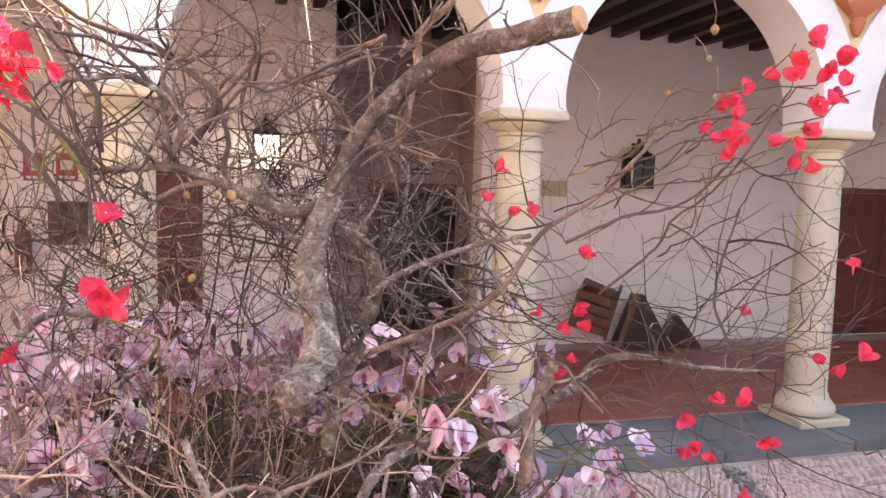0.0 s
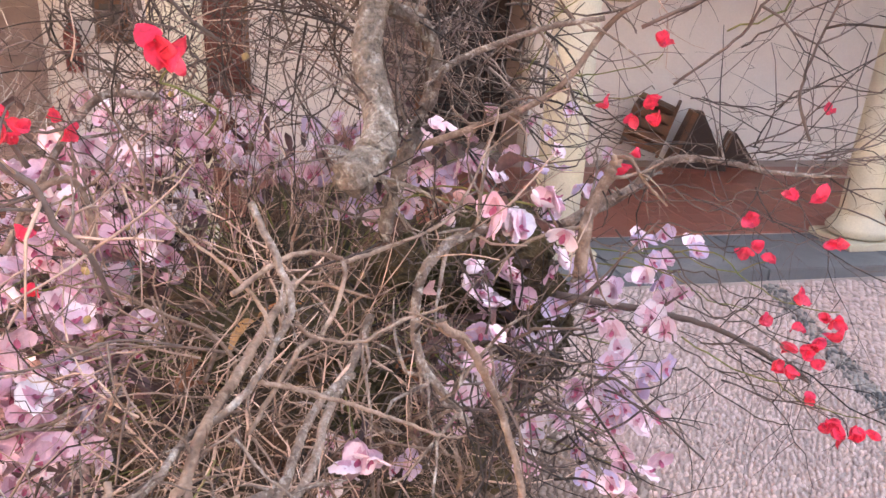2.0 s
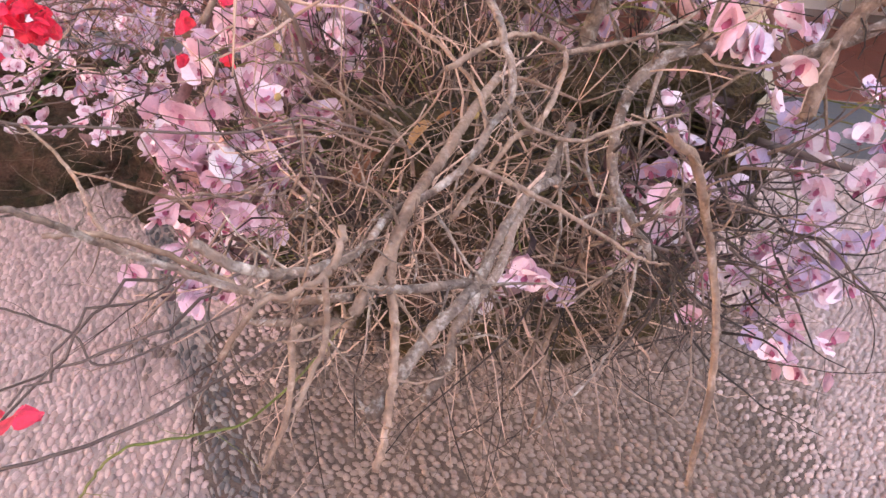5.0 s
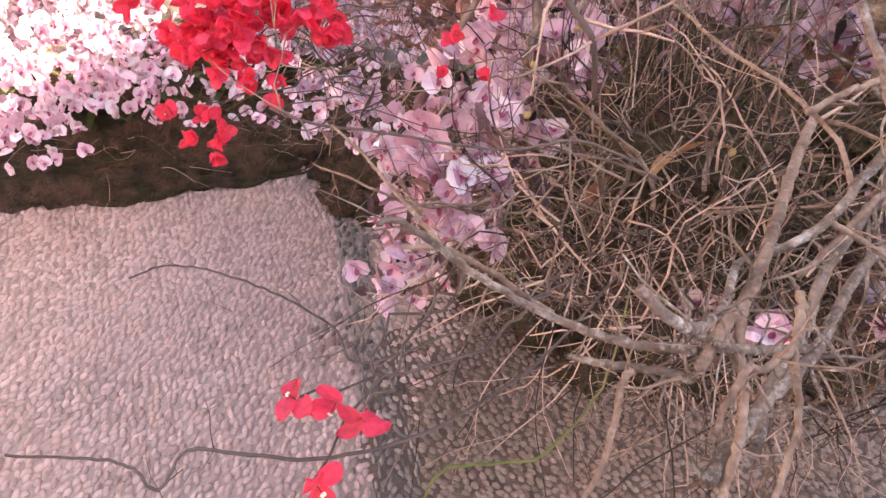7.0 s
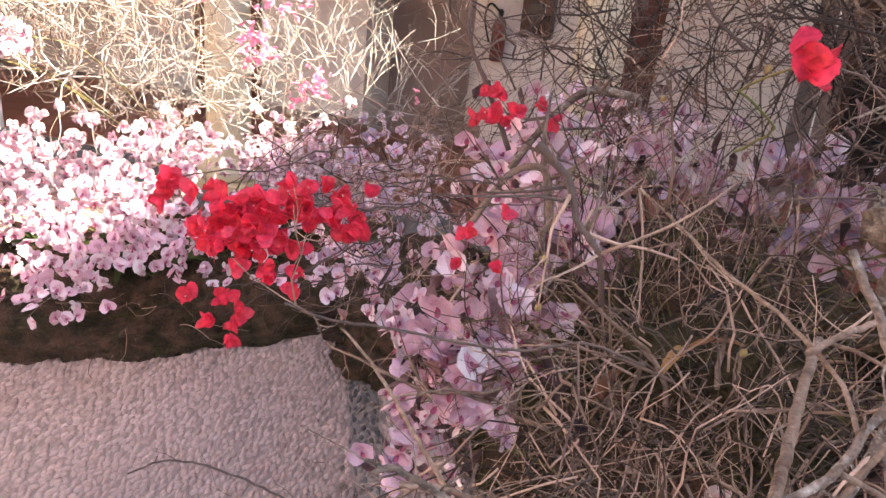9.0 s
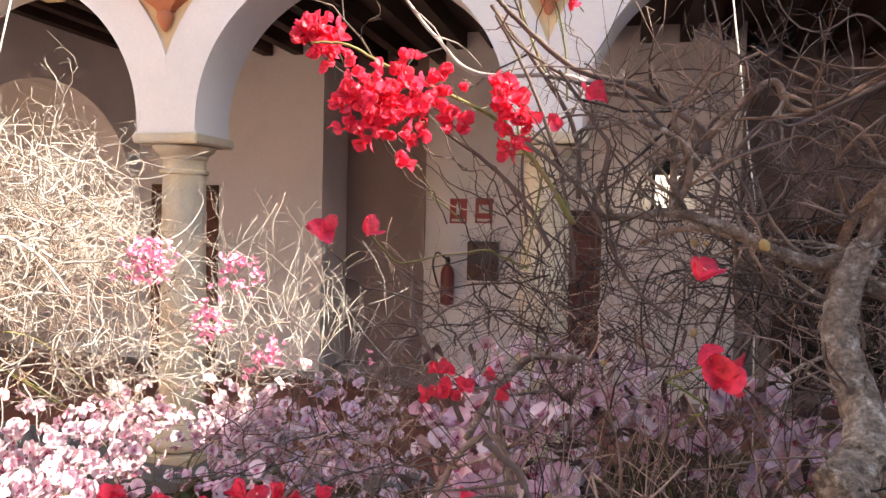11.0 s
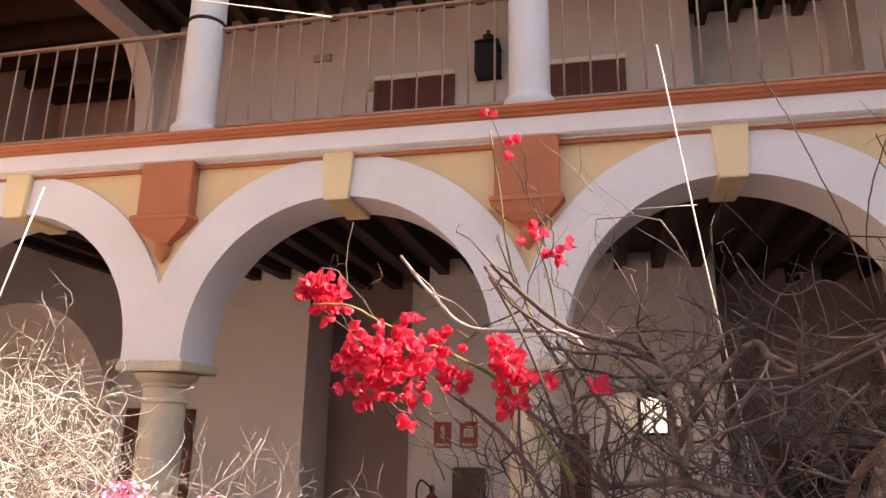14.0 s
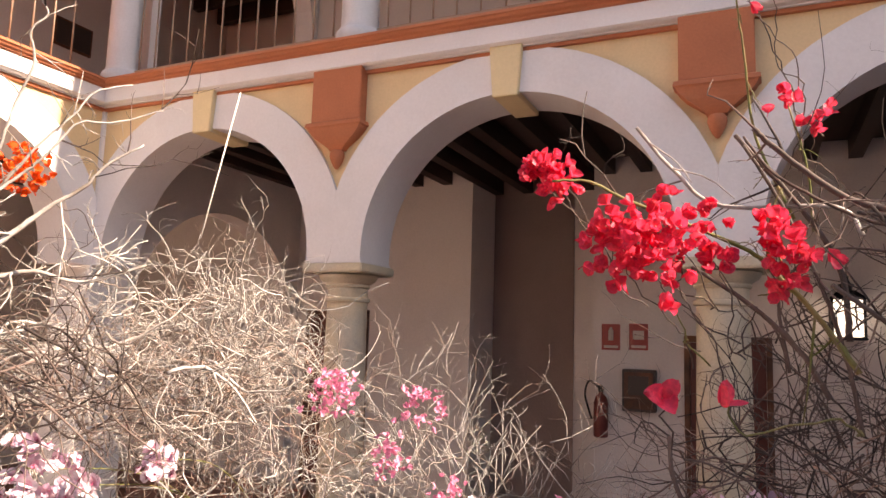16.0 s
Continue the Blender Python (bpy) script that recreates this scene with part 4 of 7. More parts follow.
def bougainvillea(c, spread, n, mat):
    """A cluster of n three-bracted flowers on a thin twig."""
    c = Vector(c)
    s = thing("bougainvillea_cluster", WORDS[mat.name] + " bougainvillea bracts on a thin twig", "bougainvillea", "bougainvillea clusters")
    t = Tubes()
    heart = HEART_A + Vector((0, 0, 0.7)) if c.x > -3.3 else HEART_B + Vector((0, 0, 1.2))
    way = (heart - c)
    end = c + way.normalized() * min(way.length * 0.5, 0.30) + Vector((random.uniform(-0.08, 0.08), 0.05, random.uniform(-0.12, 0.05)))
    t.add(curve_points([c] + [c + (end - c) * f + rand_way() * 0.03 for f in (0.25, 0.5, 0.75)] + [end], 4, 0.003), 0.0010, 0.0020, 5)
    piece("twig", t.mesh("twig", GREEN if random.random() < 0.15 else TWIG_DARK), s)
    for i in range(n if n < 3 else int(n * (3.4 if mat is BRACT_PINK else 2.1 if c.z < 1.9 else 2.7))):
        off = Vector((near(spread * 0.7), near(spread * 0.6), near(spread * 0.6)))
        p = c + off
        w = (rand_way() * 0.7 + off.normalized() * 0.5 + Vector((-0.1, -0.5, 0.15))).normalized()
        k = random.uniform(0.6, 0.85) if c.x > -1.6 else random.uniform(0.48, 0.66) if c.y < -4.4 else random.uniform(0.5, 0.75) if mat is BRACT_PINK else random.uniform(0.62, 0.9) if n < 3 else random.uniform(0.72, 0.98) if c.z < 1.9 else random.uniform(0.62, 0.88)
        piece("flower", random.choice(OPEN_BRACTS if c.y < -4.4 else BRACTS[mat.name]), s, Matrix.Translation(p) @ facing(w, random.uniform(0, 360)) @ Matrix.Diagonal((k, k, k, 1)))
    return s


BRANCH_LINES = []


def limb(pts, r0, r1, mat):
    """A bare limb with knots, dead side shoots and cut ends."""
    line = curve_points(pts, 7, 0.0011 if r0 > 0.010 else 0.0006)
    big = max(r0, r1)
    o = thing("branch", {"lichened_trunk": "pale lichened crooked trunk sawn off above the flowers", "lichen_bark": "grey lichened bare branch in the arrangement", "tree_bark": "brown bare branch flecked with lichen", "brown_bark": "brown bare branch in the arrangement",
                         "dark_twig": "thin dark bare branch reaching over the bed", "pale_twig": "sunlit pale bare branch", "green_stem": "thin green bougainvillea stem"}[mat.name], "branch", "bare branches")
    t = Tubes()
    t.add(line, r0, r1, 12 if big > 0.01 else 8, 0.13 if big > 0.012 else 0.07)
    for i in range(int(len(line) * (0.3 if r0 > 0.010 else 0.12))):
        k = random.randrange(len(line))
        r = r0 + (r1 - r0) * k / len(line)
        way = rand_way()
        t.add([line[k] - way * r * 0.5, line[k] + way * r * 1.2], r * 0.5, r * 0.3, 6)
    piece("stem", t.mesh("stem", mat), o)
    BRANCH_LINES.append((line, r0, r1))
    along = (line[-1] - line[0]).normalized()
    for i in range(int(len(line) * (0.09 if mat is TWIG_DARK else 0.16)) + (2 if big > 0.003 else 0)):
        k = random.randrange(1, len(line))
        r = min(0.0045, (r0 + (r1 - r0) * k / len(line)) * 0.55)
        t = Tubes()
        reach = 0.45 if big < 0.010 and line[k].y < -4.05 else 1.5 if r > 0.002 else 0.8
        twig(t, line[k], along * random.choice((-0.6, 0.6)) + rand_way() + Vector((0, 0, 0.1)), random.uniform(0.04, 0.15) * reach, r * min(1, reach + 0.2), 0.5, 2, 5, 0.0)
        piece("side_shoot", t.mesh("side_shoot", mat), o)
    if r1 > 0.02 and r1 > r0:
        w = (line[-1] - line[-2]).normalized()
        cut = part("cut_end", lathe([(r1 * 0.93, -0.02), (r1 * 0.93, 0.008), (r1 * 0.85, 0.011), (r1 * 0.05, 0.011)], 16), CUT, o, "pale sawn end")
        cut.matrix_basis = Matrix.Translation(line[-1]) @ w.to_track_quat("Z", "Y").to_matrix().to_4x4()
    return o


def mound(name, label, centre, rx, ry, turn, prof, mat, rough=0.10, seg=150):
    """An uneven moss-covered heap; prof gives (share of the radius, height)."""
    vs, fs = [], []
    c, s = math.cos(radians(turn)), math.sin(radians(turn))
    for r, z in prof:
        for i in range(seg):
            a = 2 * math.pi * i / seg
            x, y = rx * r * math.cos(a), ry * r * math.sin(a)
            p = Vector((centre[0] + x * c - y * s, centre[1] + x * s + y * c, z))
            nz = noise.noise(p * 3.1) * rough + noise.noise(p * 9.0) * rough * 0.6 + noise.noise(p * 24) * rough * 0.4 + noise.noise(p * 60) * rough * 0.2
            p += Vector(((p.x - centre[0]) * nz, (p.y - centre[1]) * nz, nz * 0.8 if z > 0.02 else 0))
            p.z = max(p.z, -0.01)
            vs.append(p)
    for j in range(len(prof) - 1):
        for i in range(seg):
            a, b = j * seg + i, j * seg + (i + 1) % seg
            fs.append((a, b, b + seg, a + seg))
    fs.append(tuple((len(prof) - 1) * seg + i for i in range(seg)))
    return tagged(new(name, mesh_from(name, vs, fs, mat, True)), label, "moss mound")


def profile(top, steep):
    return [((1 - (k / 30) ** steep), top * (k / 30)) if k < 30 else (0.02, top * 1.02) for k in range(31)]


mound("moss_mound", "steep brown mossy mound under branches and orchids", (-1.95, -2.04), 0.96, 0.62, 0, profile(1.30, 3.0), EARTH, 0.14)
mound("moss_mound", "low brown mossy mound edging the flower bed", (-4.78, -1.40), 1.75, 0.80, 42, profile(0.42, 2.2), EARTH, 0.14)
mound("moss_mound", "low mossy mound joining the flower beds", (-3.15, -1.35), 0.75, 0.65, 20, profile(0.55, 2.0), EARTH, 0.14)


def moss_ball(c, r, flat=0.8):
    bm = bmesh.new()
    bmesh.ops.create_icosphere(bm, subdivisions=4, radius=1.0)
    for v in bm.verts:
        p = v.co.copy()
        k = 1 + 0.26 * noise.noise(p * 2 + Vector(c) * 5) + 0.16 * noise.noise(p * 6 + Vector(c)) + 0.10 * noise.noise(p * 14) + random.uniform(-0.035, 0.035)
        v.co = Vector((p.x * r * k, p.y * r * k, p.z * r * flat * k))
    o = part("moss_ball", bm, MOSS, None, smooth=True)
    o.matrix_basis = Matrix.Translation(c)
    return tagged(o, "dark olive moss cushion among the branches", "moss", "moss cushions")


def leaf_tuft(c, n, mat, size=0.2):
    """Strap leaves arching from one point."""
    t = thing("leaf_tuft", "dark green strap leaves among the orchids" if mat is LEAF else "curled dry brown leaves caught in the twigs", "leaves", "leaf tufts", at=Matrix.Translation(c))
    for i in range(n):
        vs, fs = petal_grid(size * random.uniform(0.7, 1.1), size * 0.26, 0.25, random.uniform(-0.9, -0.2), 0.8, 4, 6)
        me = mesh_from("leaf", vs, fs, mat, True)
        piece("leaf", me, t, pose(0, 0, 0, 0, random.uniform(-60, -20), random.uniform(0, 360)))
    return t


def seed_pods(c, n, spread):
    """Round dry fruits hanging on thin stalks."""
    for i in range(n):
        p = Vector(c) + Vector((random.gauss(0, spread), random.gauss(0, spread), random.gauss(0, spread)))
        r = random.uniform(0.005, 0.009)
        o = thing("seed_pod", "small round tan seed pod hanging from a twig", "seed pod", "seed pods", at=Matrix.Translation(p) @ pose(0, 0, 0, random.uniform(-50, 50), random.uniform(-50, 50), 0))
        part("pod", lathe([(0.1 * r, -1.4 * r), (0.6 * r, -1.1 * r), (1.0 * r, -0.2 * r), (0.85 * r, 0.6 * r), (0.4 * r, 1.0 * r), (0.15 * r, 1.2 * r)], 10), POD, o, smooth=True)
        t = Tubes()
        t.add([(0, 0, 1.1 * r), (0.004, 0, 0.03), (0, 0.004, 0.06)], 0.0012, 0.001, 4)
        piece("stalk", t.mesh("stalk", TWIG), o)
orchid_spray((-2.62, -2.46, 1.52), 0.16, 9, PETAL)
orchid_spray((-2.45, -2.52, 1.54), 0.15, 8, PETAL_PINK)
orchid_spray((-2.33, -2.51, 1.54), 0.13, 7, PETAL)
orchid_spray((-2.16, -2.41, 1.46), 0.15, 8, PETAL_LILAC)
orchid_spray((-2.01, -2.62, 1.46), 0.12, 5, PETAL)
orchid_spray((-1.74, -2.71, 1.59), 0.1, 4, PETAL)
orchid_spray((-1.72, -3.26, 1.68), 0.06, 2, PETAL_PINK)
orchid_spray((-1.16, -2.67, 1.53), 0.14, 8, PETAL_LILAC)
orchid_spray((-1.39, -2.69, 1.54), 0.12, 5, PETAL_PINK)
orchid_spray((-1.73, -3.14, 1.53), 0.09, 4, PETAL_LILAC)
orchid_spray((-1.6, -3.07, 1.52), 0.1, 4, PETAL)
orchid_spray((-1.71, -3.84, 1.67), 0.04, 4, PETAL)
orchid_spray((-1.64, -3.79, 1.68), 0.035, 2, PETAL)
orchid_spray((-2.51, -3.18, 1.51), 0.13, 8, PETAL_PINK)
orchid_spray((-2.5, -3.31, 1.44), 0.13, 8, PETAL_PINK)
orchid_spray((-2.45, -2.95, 1.53), 0.13, 7, PETAL)
orchid_spray((-2.39, -3.19, 1.41), 0.08, 3, PETAL)
orchid_spray((-2.63, -2.89, 1.52), 0.14, 8, PETAL)
orchid_spray((-2.65, -3.06, 1.52), 0.12, 7, PETAL)
orchid_spray((-2.54, -3.14, 1.5), 0.12, 7, PETAL_PINK)
orchid_spray((-2.37, -3.23, 1.45), 0.05, 2, PETAL)
orchid_spray((-2.62, -3.33, 1.36), 0.12, 7, PETAL_PINK)
orchid_spray((-2.59, -3.49, 1.26), 0.1, 6, PETAL_PINK)
orchid_spray((-2.56, -3.53, 1.16), 0.1, 6, PETAL)
orchid_spray((-2.19, -2.76, 1.58), 0.1, 5, PETAL)
orchid_spray((-1.32, -3.53, 1.25), 0.09, 6, PETAL)
orchid_spray((-1.32, -3.58, 1.17), 0.09, 6, PETAL_LILAC)
orchid_spray((-1.42, -3.61, 1.15), 0.05, 2, PETAL)
orchid_spray((-1.53, -3.65, 1.11), 0.09, 6, PETAL)
orchid_spray((-1.38, -3.66, 1.1), 0.09, 6, PETAL_LILAC)
orchid_spray((-1.54, -3.39, 1.34), 0.1, 7, PETAL_PINK)
orchid_spray((-1.62, -3.37, 1.32), 0.09, 5, PETAL_PINK)
orchid_spray((-1.28, -3.38, 1.35), 0.09, 5, PETAL)
orchid_spray((-1.13, -3.32, 1.4), 0.08, 4, PETAL_LILAC)
orchid_spray((-1.05, -3.33, 1.35), 0.07, 3, PETAL_PINK)
orchid_spray((-1.68, -3.65, 1.32), 0.05, 3, PETAL_LILAC)
orchid_spray((-1.74, -3.67, 1.25), 0.07, 5, PETAL)
orchid_spray((-1.37, -3.12, 1.48), 0.09, 4, PETAL_LILAC)
orchid_spray((-2.64, -3.52, 1.28), 0.11, 8, PETAL_PINK)
orchid_spray((-2.56, -3.59, 1.2), 0.1, 5, PETAL)
orchid_spray((-2.64, -3.65, 1.16), 0.11, 7, PETAL_PINK)
orchid_spray((-1.96, -3.36, 0.87), 0.07, 5, PETAL)
orchid_spray((-1.25, -3.47, 0.95), 0.09, 6, PETAL)
orchid_spray((-1.21, -3.49, 0.85), 0.08, 5, PETAL_PINK)
orchid_spray((-1.67, -3.46, 1.17), 0.08, 4, PETAL_LILAC)
orchid_spray((-1.5, -3.4, 1.22), 0.08, 4, PETAL_LILAC)
orchid_spray((-1.57, -3.38, 1.09), 0.09, 4, PETAL_PINK)
orchid_spray((-1.33, -3.25, 1.34), 0.1, 5, PETAL_LILAC)
orchid_spray((-1.26, -3.44, 1.05), 0.09, 5, PETAL_LILAC)
orchid_spray((-2.72, -3.04, 1.19), 0.14, 9, PETAL_PINK)
orchid_spray((-2.59, -3.1, 1.25), 0.13, 8, PETAL_PINK)
orchid_spray((-2.82, -3.01, 0.96), 0.13, 9, PETAL)
orchid_spray((-2.66, -3.04, 0.93), 0.12, 8, PETAL)
orchid_spray((-2.6, -3.13, 0.86), 0.08, 5, PETAL)
orchid_spray((-2.82, -3.06, 0.77), 0.1, 6, PETAL_PINK)
orchid_spray((-2.8, -3.11, 0.61), 0.11, 8, PETAL)
orchid_spray((-2.47, -3.23, 1.17), 0.09, 5, PETAL_PINK)
orchid_spray((-1.87, -3.51, 0.97), 0.06, 2, PETAL_LILAC)
orchid_spray((-3.39, -2.26, 0.89), 0.22, 9, PETAL_LILAC)
orchid_spray((-3.63, -2.1, 0.69), 0.2, 8, PETAL)
orchid_spray((-3.28, -2.28, 0.75), 0.18, 7, PETAL_LILAC)
orchid_spray((-3.16, -2.24, 1.02), 0.2, 8, PETAL_LILAC)
orchid_spray((-2.59, -2.75, 1.33), 0.15, 7, PETAL_PINK)
orchid_spray((-1.89, -2.93, 1.53), 0.14, 6, PETAL_LILAC)
orchid_spray((-1.96, -3.85, 1.23), 0.035, 3, PETAL_PINK)
orchid_spray((-1.73, -3.72, 1.29), 0.05, 3, PETAL)
orchid_spray((-2.82, -3.2, 1.04), 0.06, 4, PETAL)
orchid_spray((-2.7, -3.19, 1.09), 0.06, 4, PETAL_PINK)
orchid_spray((-2.59, -3.25, 1.05), 0.06, 4, PETAL)
orchid_spray((-2.64, -3.27, 0.93), 0.06, 4, PETAL)
orchid_spray((-2.76, -3.27, 0.8), 0.06, 5, PETAL)
orchid_spray((-2.8, -3.3, 0.69), 0.04, 3, PETAL)
orchid_spray((-2.57, -3.18, 1.17), 0.06, 4, PETAL_PINK)
orchid_spray((-5.08, -2.98, 1.58), 0.13, 6, PETAL)
orchid_spray((-4.85, -2.54, 1.58), 0.07, 4, PETAL)
orchid_spray((-4.98, -2.86, 1.51), 0.1, 5, PETAL)
orchid_spray((-3.99, -2.05, 0.69), 0.2, 8, PETAL)
orchid_spray((-4.32, -2.14, 0.71), 0.22, 10, PETAL)
orchid_spray((-4.52, -2.31, 0.7), 0.22, 10, PETAL)
orchid_spray((-4.57, -2.64, 0.73), 0.22, 10, PETAL)
orchid_spray((-4.55, -2.81, 0.66), 0.18, 8, PETAL_PINK)
orchid_spray((-4.83, -2.12, 0.78), 0.25, 10, PETAL)
orchid_spray((-4.78, -1.69, 0.73), 0.25, 10, PETAL_PINK)
orchid_spray((-5.05, -2.18, 0.81), 0.25, 9, PETAL)
orchid_spray((-4.19, -1.26, 0.9), 0.28, 10, PETAL_LILAC)
orchid_spray((-3.9, -1.22, 0.95), 0.28, 10, PETAL)
orchid_spray((-3.62, -1.32, 0.95), 0.25, 9, PETAL_LILAC)
orchid_spray((-4.25, -1.54, 0.9), 0.25, 9, PETAL)
orchid_spray((-4.93, -2.07, 0.88), 0.3, 10, PETAL)
orchid_spray((-4.61, -2.06, 0.86), 0.25, 9, PETAL)
orchid_spray((-4.72, -2.48, 0.82), 0.25, 9, PETAL_PINK)
orchid_spray((-4.44, -2.5, 0.82), 0.22, 9, PETAL)
orchid_spray((-2.51, -2.64, 1.36), 0.13, 6, PETAL)
orchid_spray((-2.68, -2.59, 1.24), 0.12, 5, PETAL)
orchid_spray((-2.67, -2.01, 1.41), 0.15, 6, PETAL)
orchid_spray((-2.37, -2.19, 1.44), 0.18, 8, PETAL_LILAC)
orchid_spray((-2.38, -2.86, 1.29), 0.06, 3, PETAL)
orchid_spray((-1.91, -2.63, 1.45), 0.12, 6, PETAL_LILAC)
orchid_spray((-1.8, -2.74, 1.51), 0.13, 8, PETAL_LILAC)
orchid_spray((-1.77, -2.96, 1.5), 0.1, 5, PETAL_PINK)
orchid_spray((-3.36, -2.11, 0.73), 0.16, 6, PETAL_PINK)

bougainvillea((-2.204, -4.113, 2.035), 0.004, 1, BRACT)
bougainvillea((-2.198, -4.173, 1.968), 0.010, 2, BRACT)
bougainvillea((-2.32, -3.98, 2.23), 0.01, 1, BRACT)
bougainvillea((-1.61, -3.71, 2.11), 0.008, 1, BRACT)
bougainvillea((-1.56, -3.73, 2.05), 0.016, 2, BRACT)
bougainvillea((-1.61, -3.66, 2.06), 0.005, 1, BRACT)
bougainvillea((-1.29, -3.96, 2.26), 0.02, 1, BRACT)
bougainvillea((-1.3, -3.94, 2.22), 0.035, 3, BRACT)
bougainvillea((-1.29, -3.95, 2.19), 0.02, 1, BRACT)
bougainvillea((-1.27, -4.06, 2.31), 0.015, 1, BRACT)
bougainvillea((-1.25, -4.06, 2.25), 0.03, 3, BRACT)
bougainvillea((-1.22, -4.09, 2.28), 0.02, 1, BRACT)
bougainvillea((-1.2, -4.1, 2.24), 0.03, 2, BRACT)
bougainvillea((-1.23, -4.07, 2.22), 0.01, 1, BRACT)
bougainvillea((-1.22, -4.0, 2.18), 0.03, 2, BRACT)
bougainvillea((-1.26, -3.9, 2.16), 0.02, 1, BRACT)
bougainvillea((-1.23, -4.0, 2.15), 0.02, 1, BRACT)
bougainvillea((-1.18, -3.97, 2.13), 0.015, 1, BRACT)
bougainvillea((-1.22, -3.94, 2.16), 0.01, 1, BRACT)
bougainvillea((-1.24, -3.8, 2.19), 0.01, 1, BRACT)
bougainvillea((-1.41, -3.7, 1.94), 0.025, 2, BRACT)
bougainvillea((-1.43, -3.7, 1.87), 0.02, 1, BRACT)
bougainvillea((-1.49, -3.68, 1.83), 0.018, 1, BRACT)
bougainvillea((-1.44, -3.7, 1.84), 0.02, 2, BRACT)
bougainvillea((-1.42, -3.72, 1.8), 0.015, 1, BRACT)
bougainvillea((-1.48, -3.7, 1.75), 0.01, 1, BRACT)
bougainvillea((-1.43, -3.72, 1.76), 0.01, 1, BRACT)
bougainvillea((-1.05, -3.71, 1.85), 0.01, 1, BRACT)
bougainvillea((-1.3, -3.99, 1.74), 0.022, 2, BRACT)
bougainvillea((-1.28, -3.85, 1.67), 0.01, 1, BRACT)
bougainvillea((-1.28, -3.86, 1.63), 0.01, 1, BRACT)
bougainvillea((-1.18, -3.82, 1.59), 0.01, 1, BRACT)
bougainvillea((-1.16, -3.94, 1.66), 0.015, 1, BRACT)
bougainvillea((-0.96, -3.91, 1.99), 0.015, 1, BRACT)
bougainvillea((-0.98, -3.92, 1.8), 0.02, 2, BRACT)
bougainvillea((-0.97, -3.8, 1.78), 0.02, 1, BRACT)
bougainvillea((-1.12, -4.12, 1.7), 0.02, 1, BRACT)
bougainvillea((-1.23, -3.86, 1.49), 0.015, 1, BRACT)
bougainvillea((-1.18, -3.88, 1.52), 0.015, 1, BRACT)
bougainvillea((-1.17, -3.9, 1.5), 0.012, 1, BRACT)
bougainvillea((-1.12, -3.93, 1.52), 0.02, 2, BRACT)
bougainvillea((-1.23, -3.94, 1.47), 0.02, 1, BRACT)
bougainvillea((-1.21, -3.97, 1.46), 0.025, 3, BRACT)
bougainvillea((-1.13, -3.96, 1.47), 0.01, 1, BRACT)
bougainvillea((-1.2, -4.02, 1.39), 0.02, 2, BRACT)
bougainvillea((-1.17, -4.05, 1.38), 0.015, 1, BRACT)
bougainvillea((-1.15, -4.07, 1.39), 0.02, 2, BRACT)
bougainvillea((-1.21, -4.03, 1.35), 0.015, 1, BRACT)
bougainvillea((-1.17, -4.08, 1.36), 0.012, 1, BRACT)
bougainvillea((-1.2, -3.75, 1.63), 0.01, 1, BRACT)
bougainvillea((-1.21, -3.76, 1.59), 0.01, 1, BRACT)
bougainvillea((-1.14, -3.92, 1.66), 0.014, 1, BRACT)
bougainvillea((-2.449, -4.538, 1.583), 0.002, 1, BRACT)
bougainvillea((-2.406, -4.522, 1.578), 0.016, 2, BRACT)
bougainvillea((-2.421, -4.570, 1.545), 0.002, 1, BRACT)
bougainvillea((-2.94, -3.9, 1.6), 0.043, 5, BRACT)
bougainvillea((-2.87, -3.92, 1.59), 0.051, 9, BRACT)
bougainvillea((-2.84, -3.9, 1.58), 0.051, 9, BRACT)
bougainvillea((-2.82, -3.88, 1.61), 0.043, 6, BRACT)
bougainvillea((-2.89, -3.94, 1.57), 0.034, 4, BRACT)
bougainvillea((-2.79, -3.9, 1.52), 0.012, 1, BRACT)
bougainvillea((-2.71, -3.88, 1.63), 0.025, 3, BRACT)
bougainvillea((-2.59, -3.68, 1.59), 0.018, 2, BRACT)
bougainvillea((-2.52, -3.67, 1.6), 0.012, 1, BRACT)
bougainvillea((-2.99, -3.88, 1.41), 0.015, 2, BRACT)
bougainvillea((-2.95, -3.87, 1.39), 0.03, 4, BRACT)
bougainvillea((-2.94, -3.84, 1.44), 0.008, 1, BRACT)
bougainvillea((-2.58, -3.66, 1.5), 0.012, 1, BRACT)
bougainvillea((-2.52, -3.64, 1.52), 0.012, 1, BRACT)
bougainvillea((-3.03, -3.89, 1.63), 0.025, 3, BRACT)
bougainvillea((-2.75, -3.89, 1.66), 0.025, 3, BRACT)
bougainvillea((-2.7, -3.87, 1.64), 0.025, 3, BRACT)
bougainvillea((-2.6, -3.43, 1.75), 0.04, 5, BRACT)
bougainvillea((-2.53, -3.37, 1.75), 0.02, 2, BRACT)
bougainvillea((-2.79, -3.91, 1.51), 0.01, 1, BRACT)
bougainvillea((-2.63, -4.0, 2.06), 0.006, 1, BRACT)
bougainvillea((-2.57, -4.02, 2.065), 0.006, 1, BRACT)

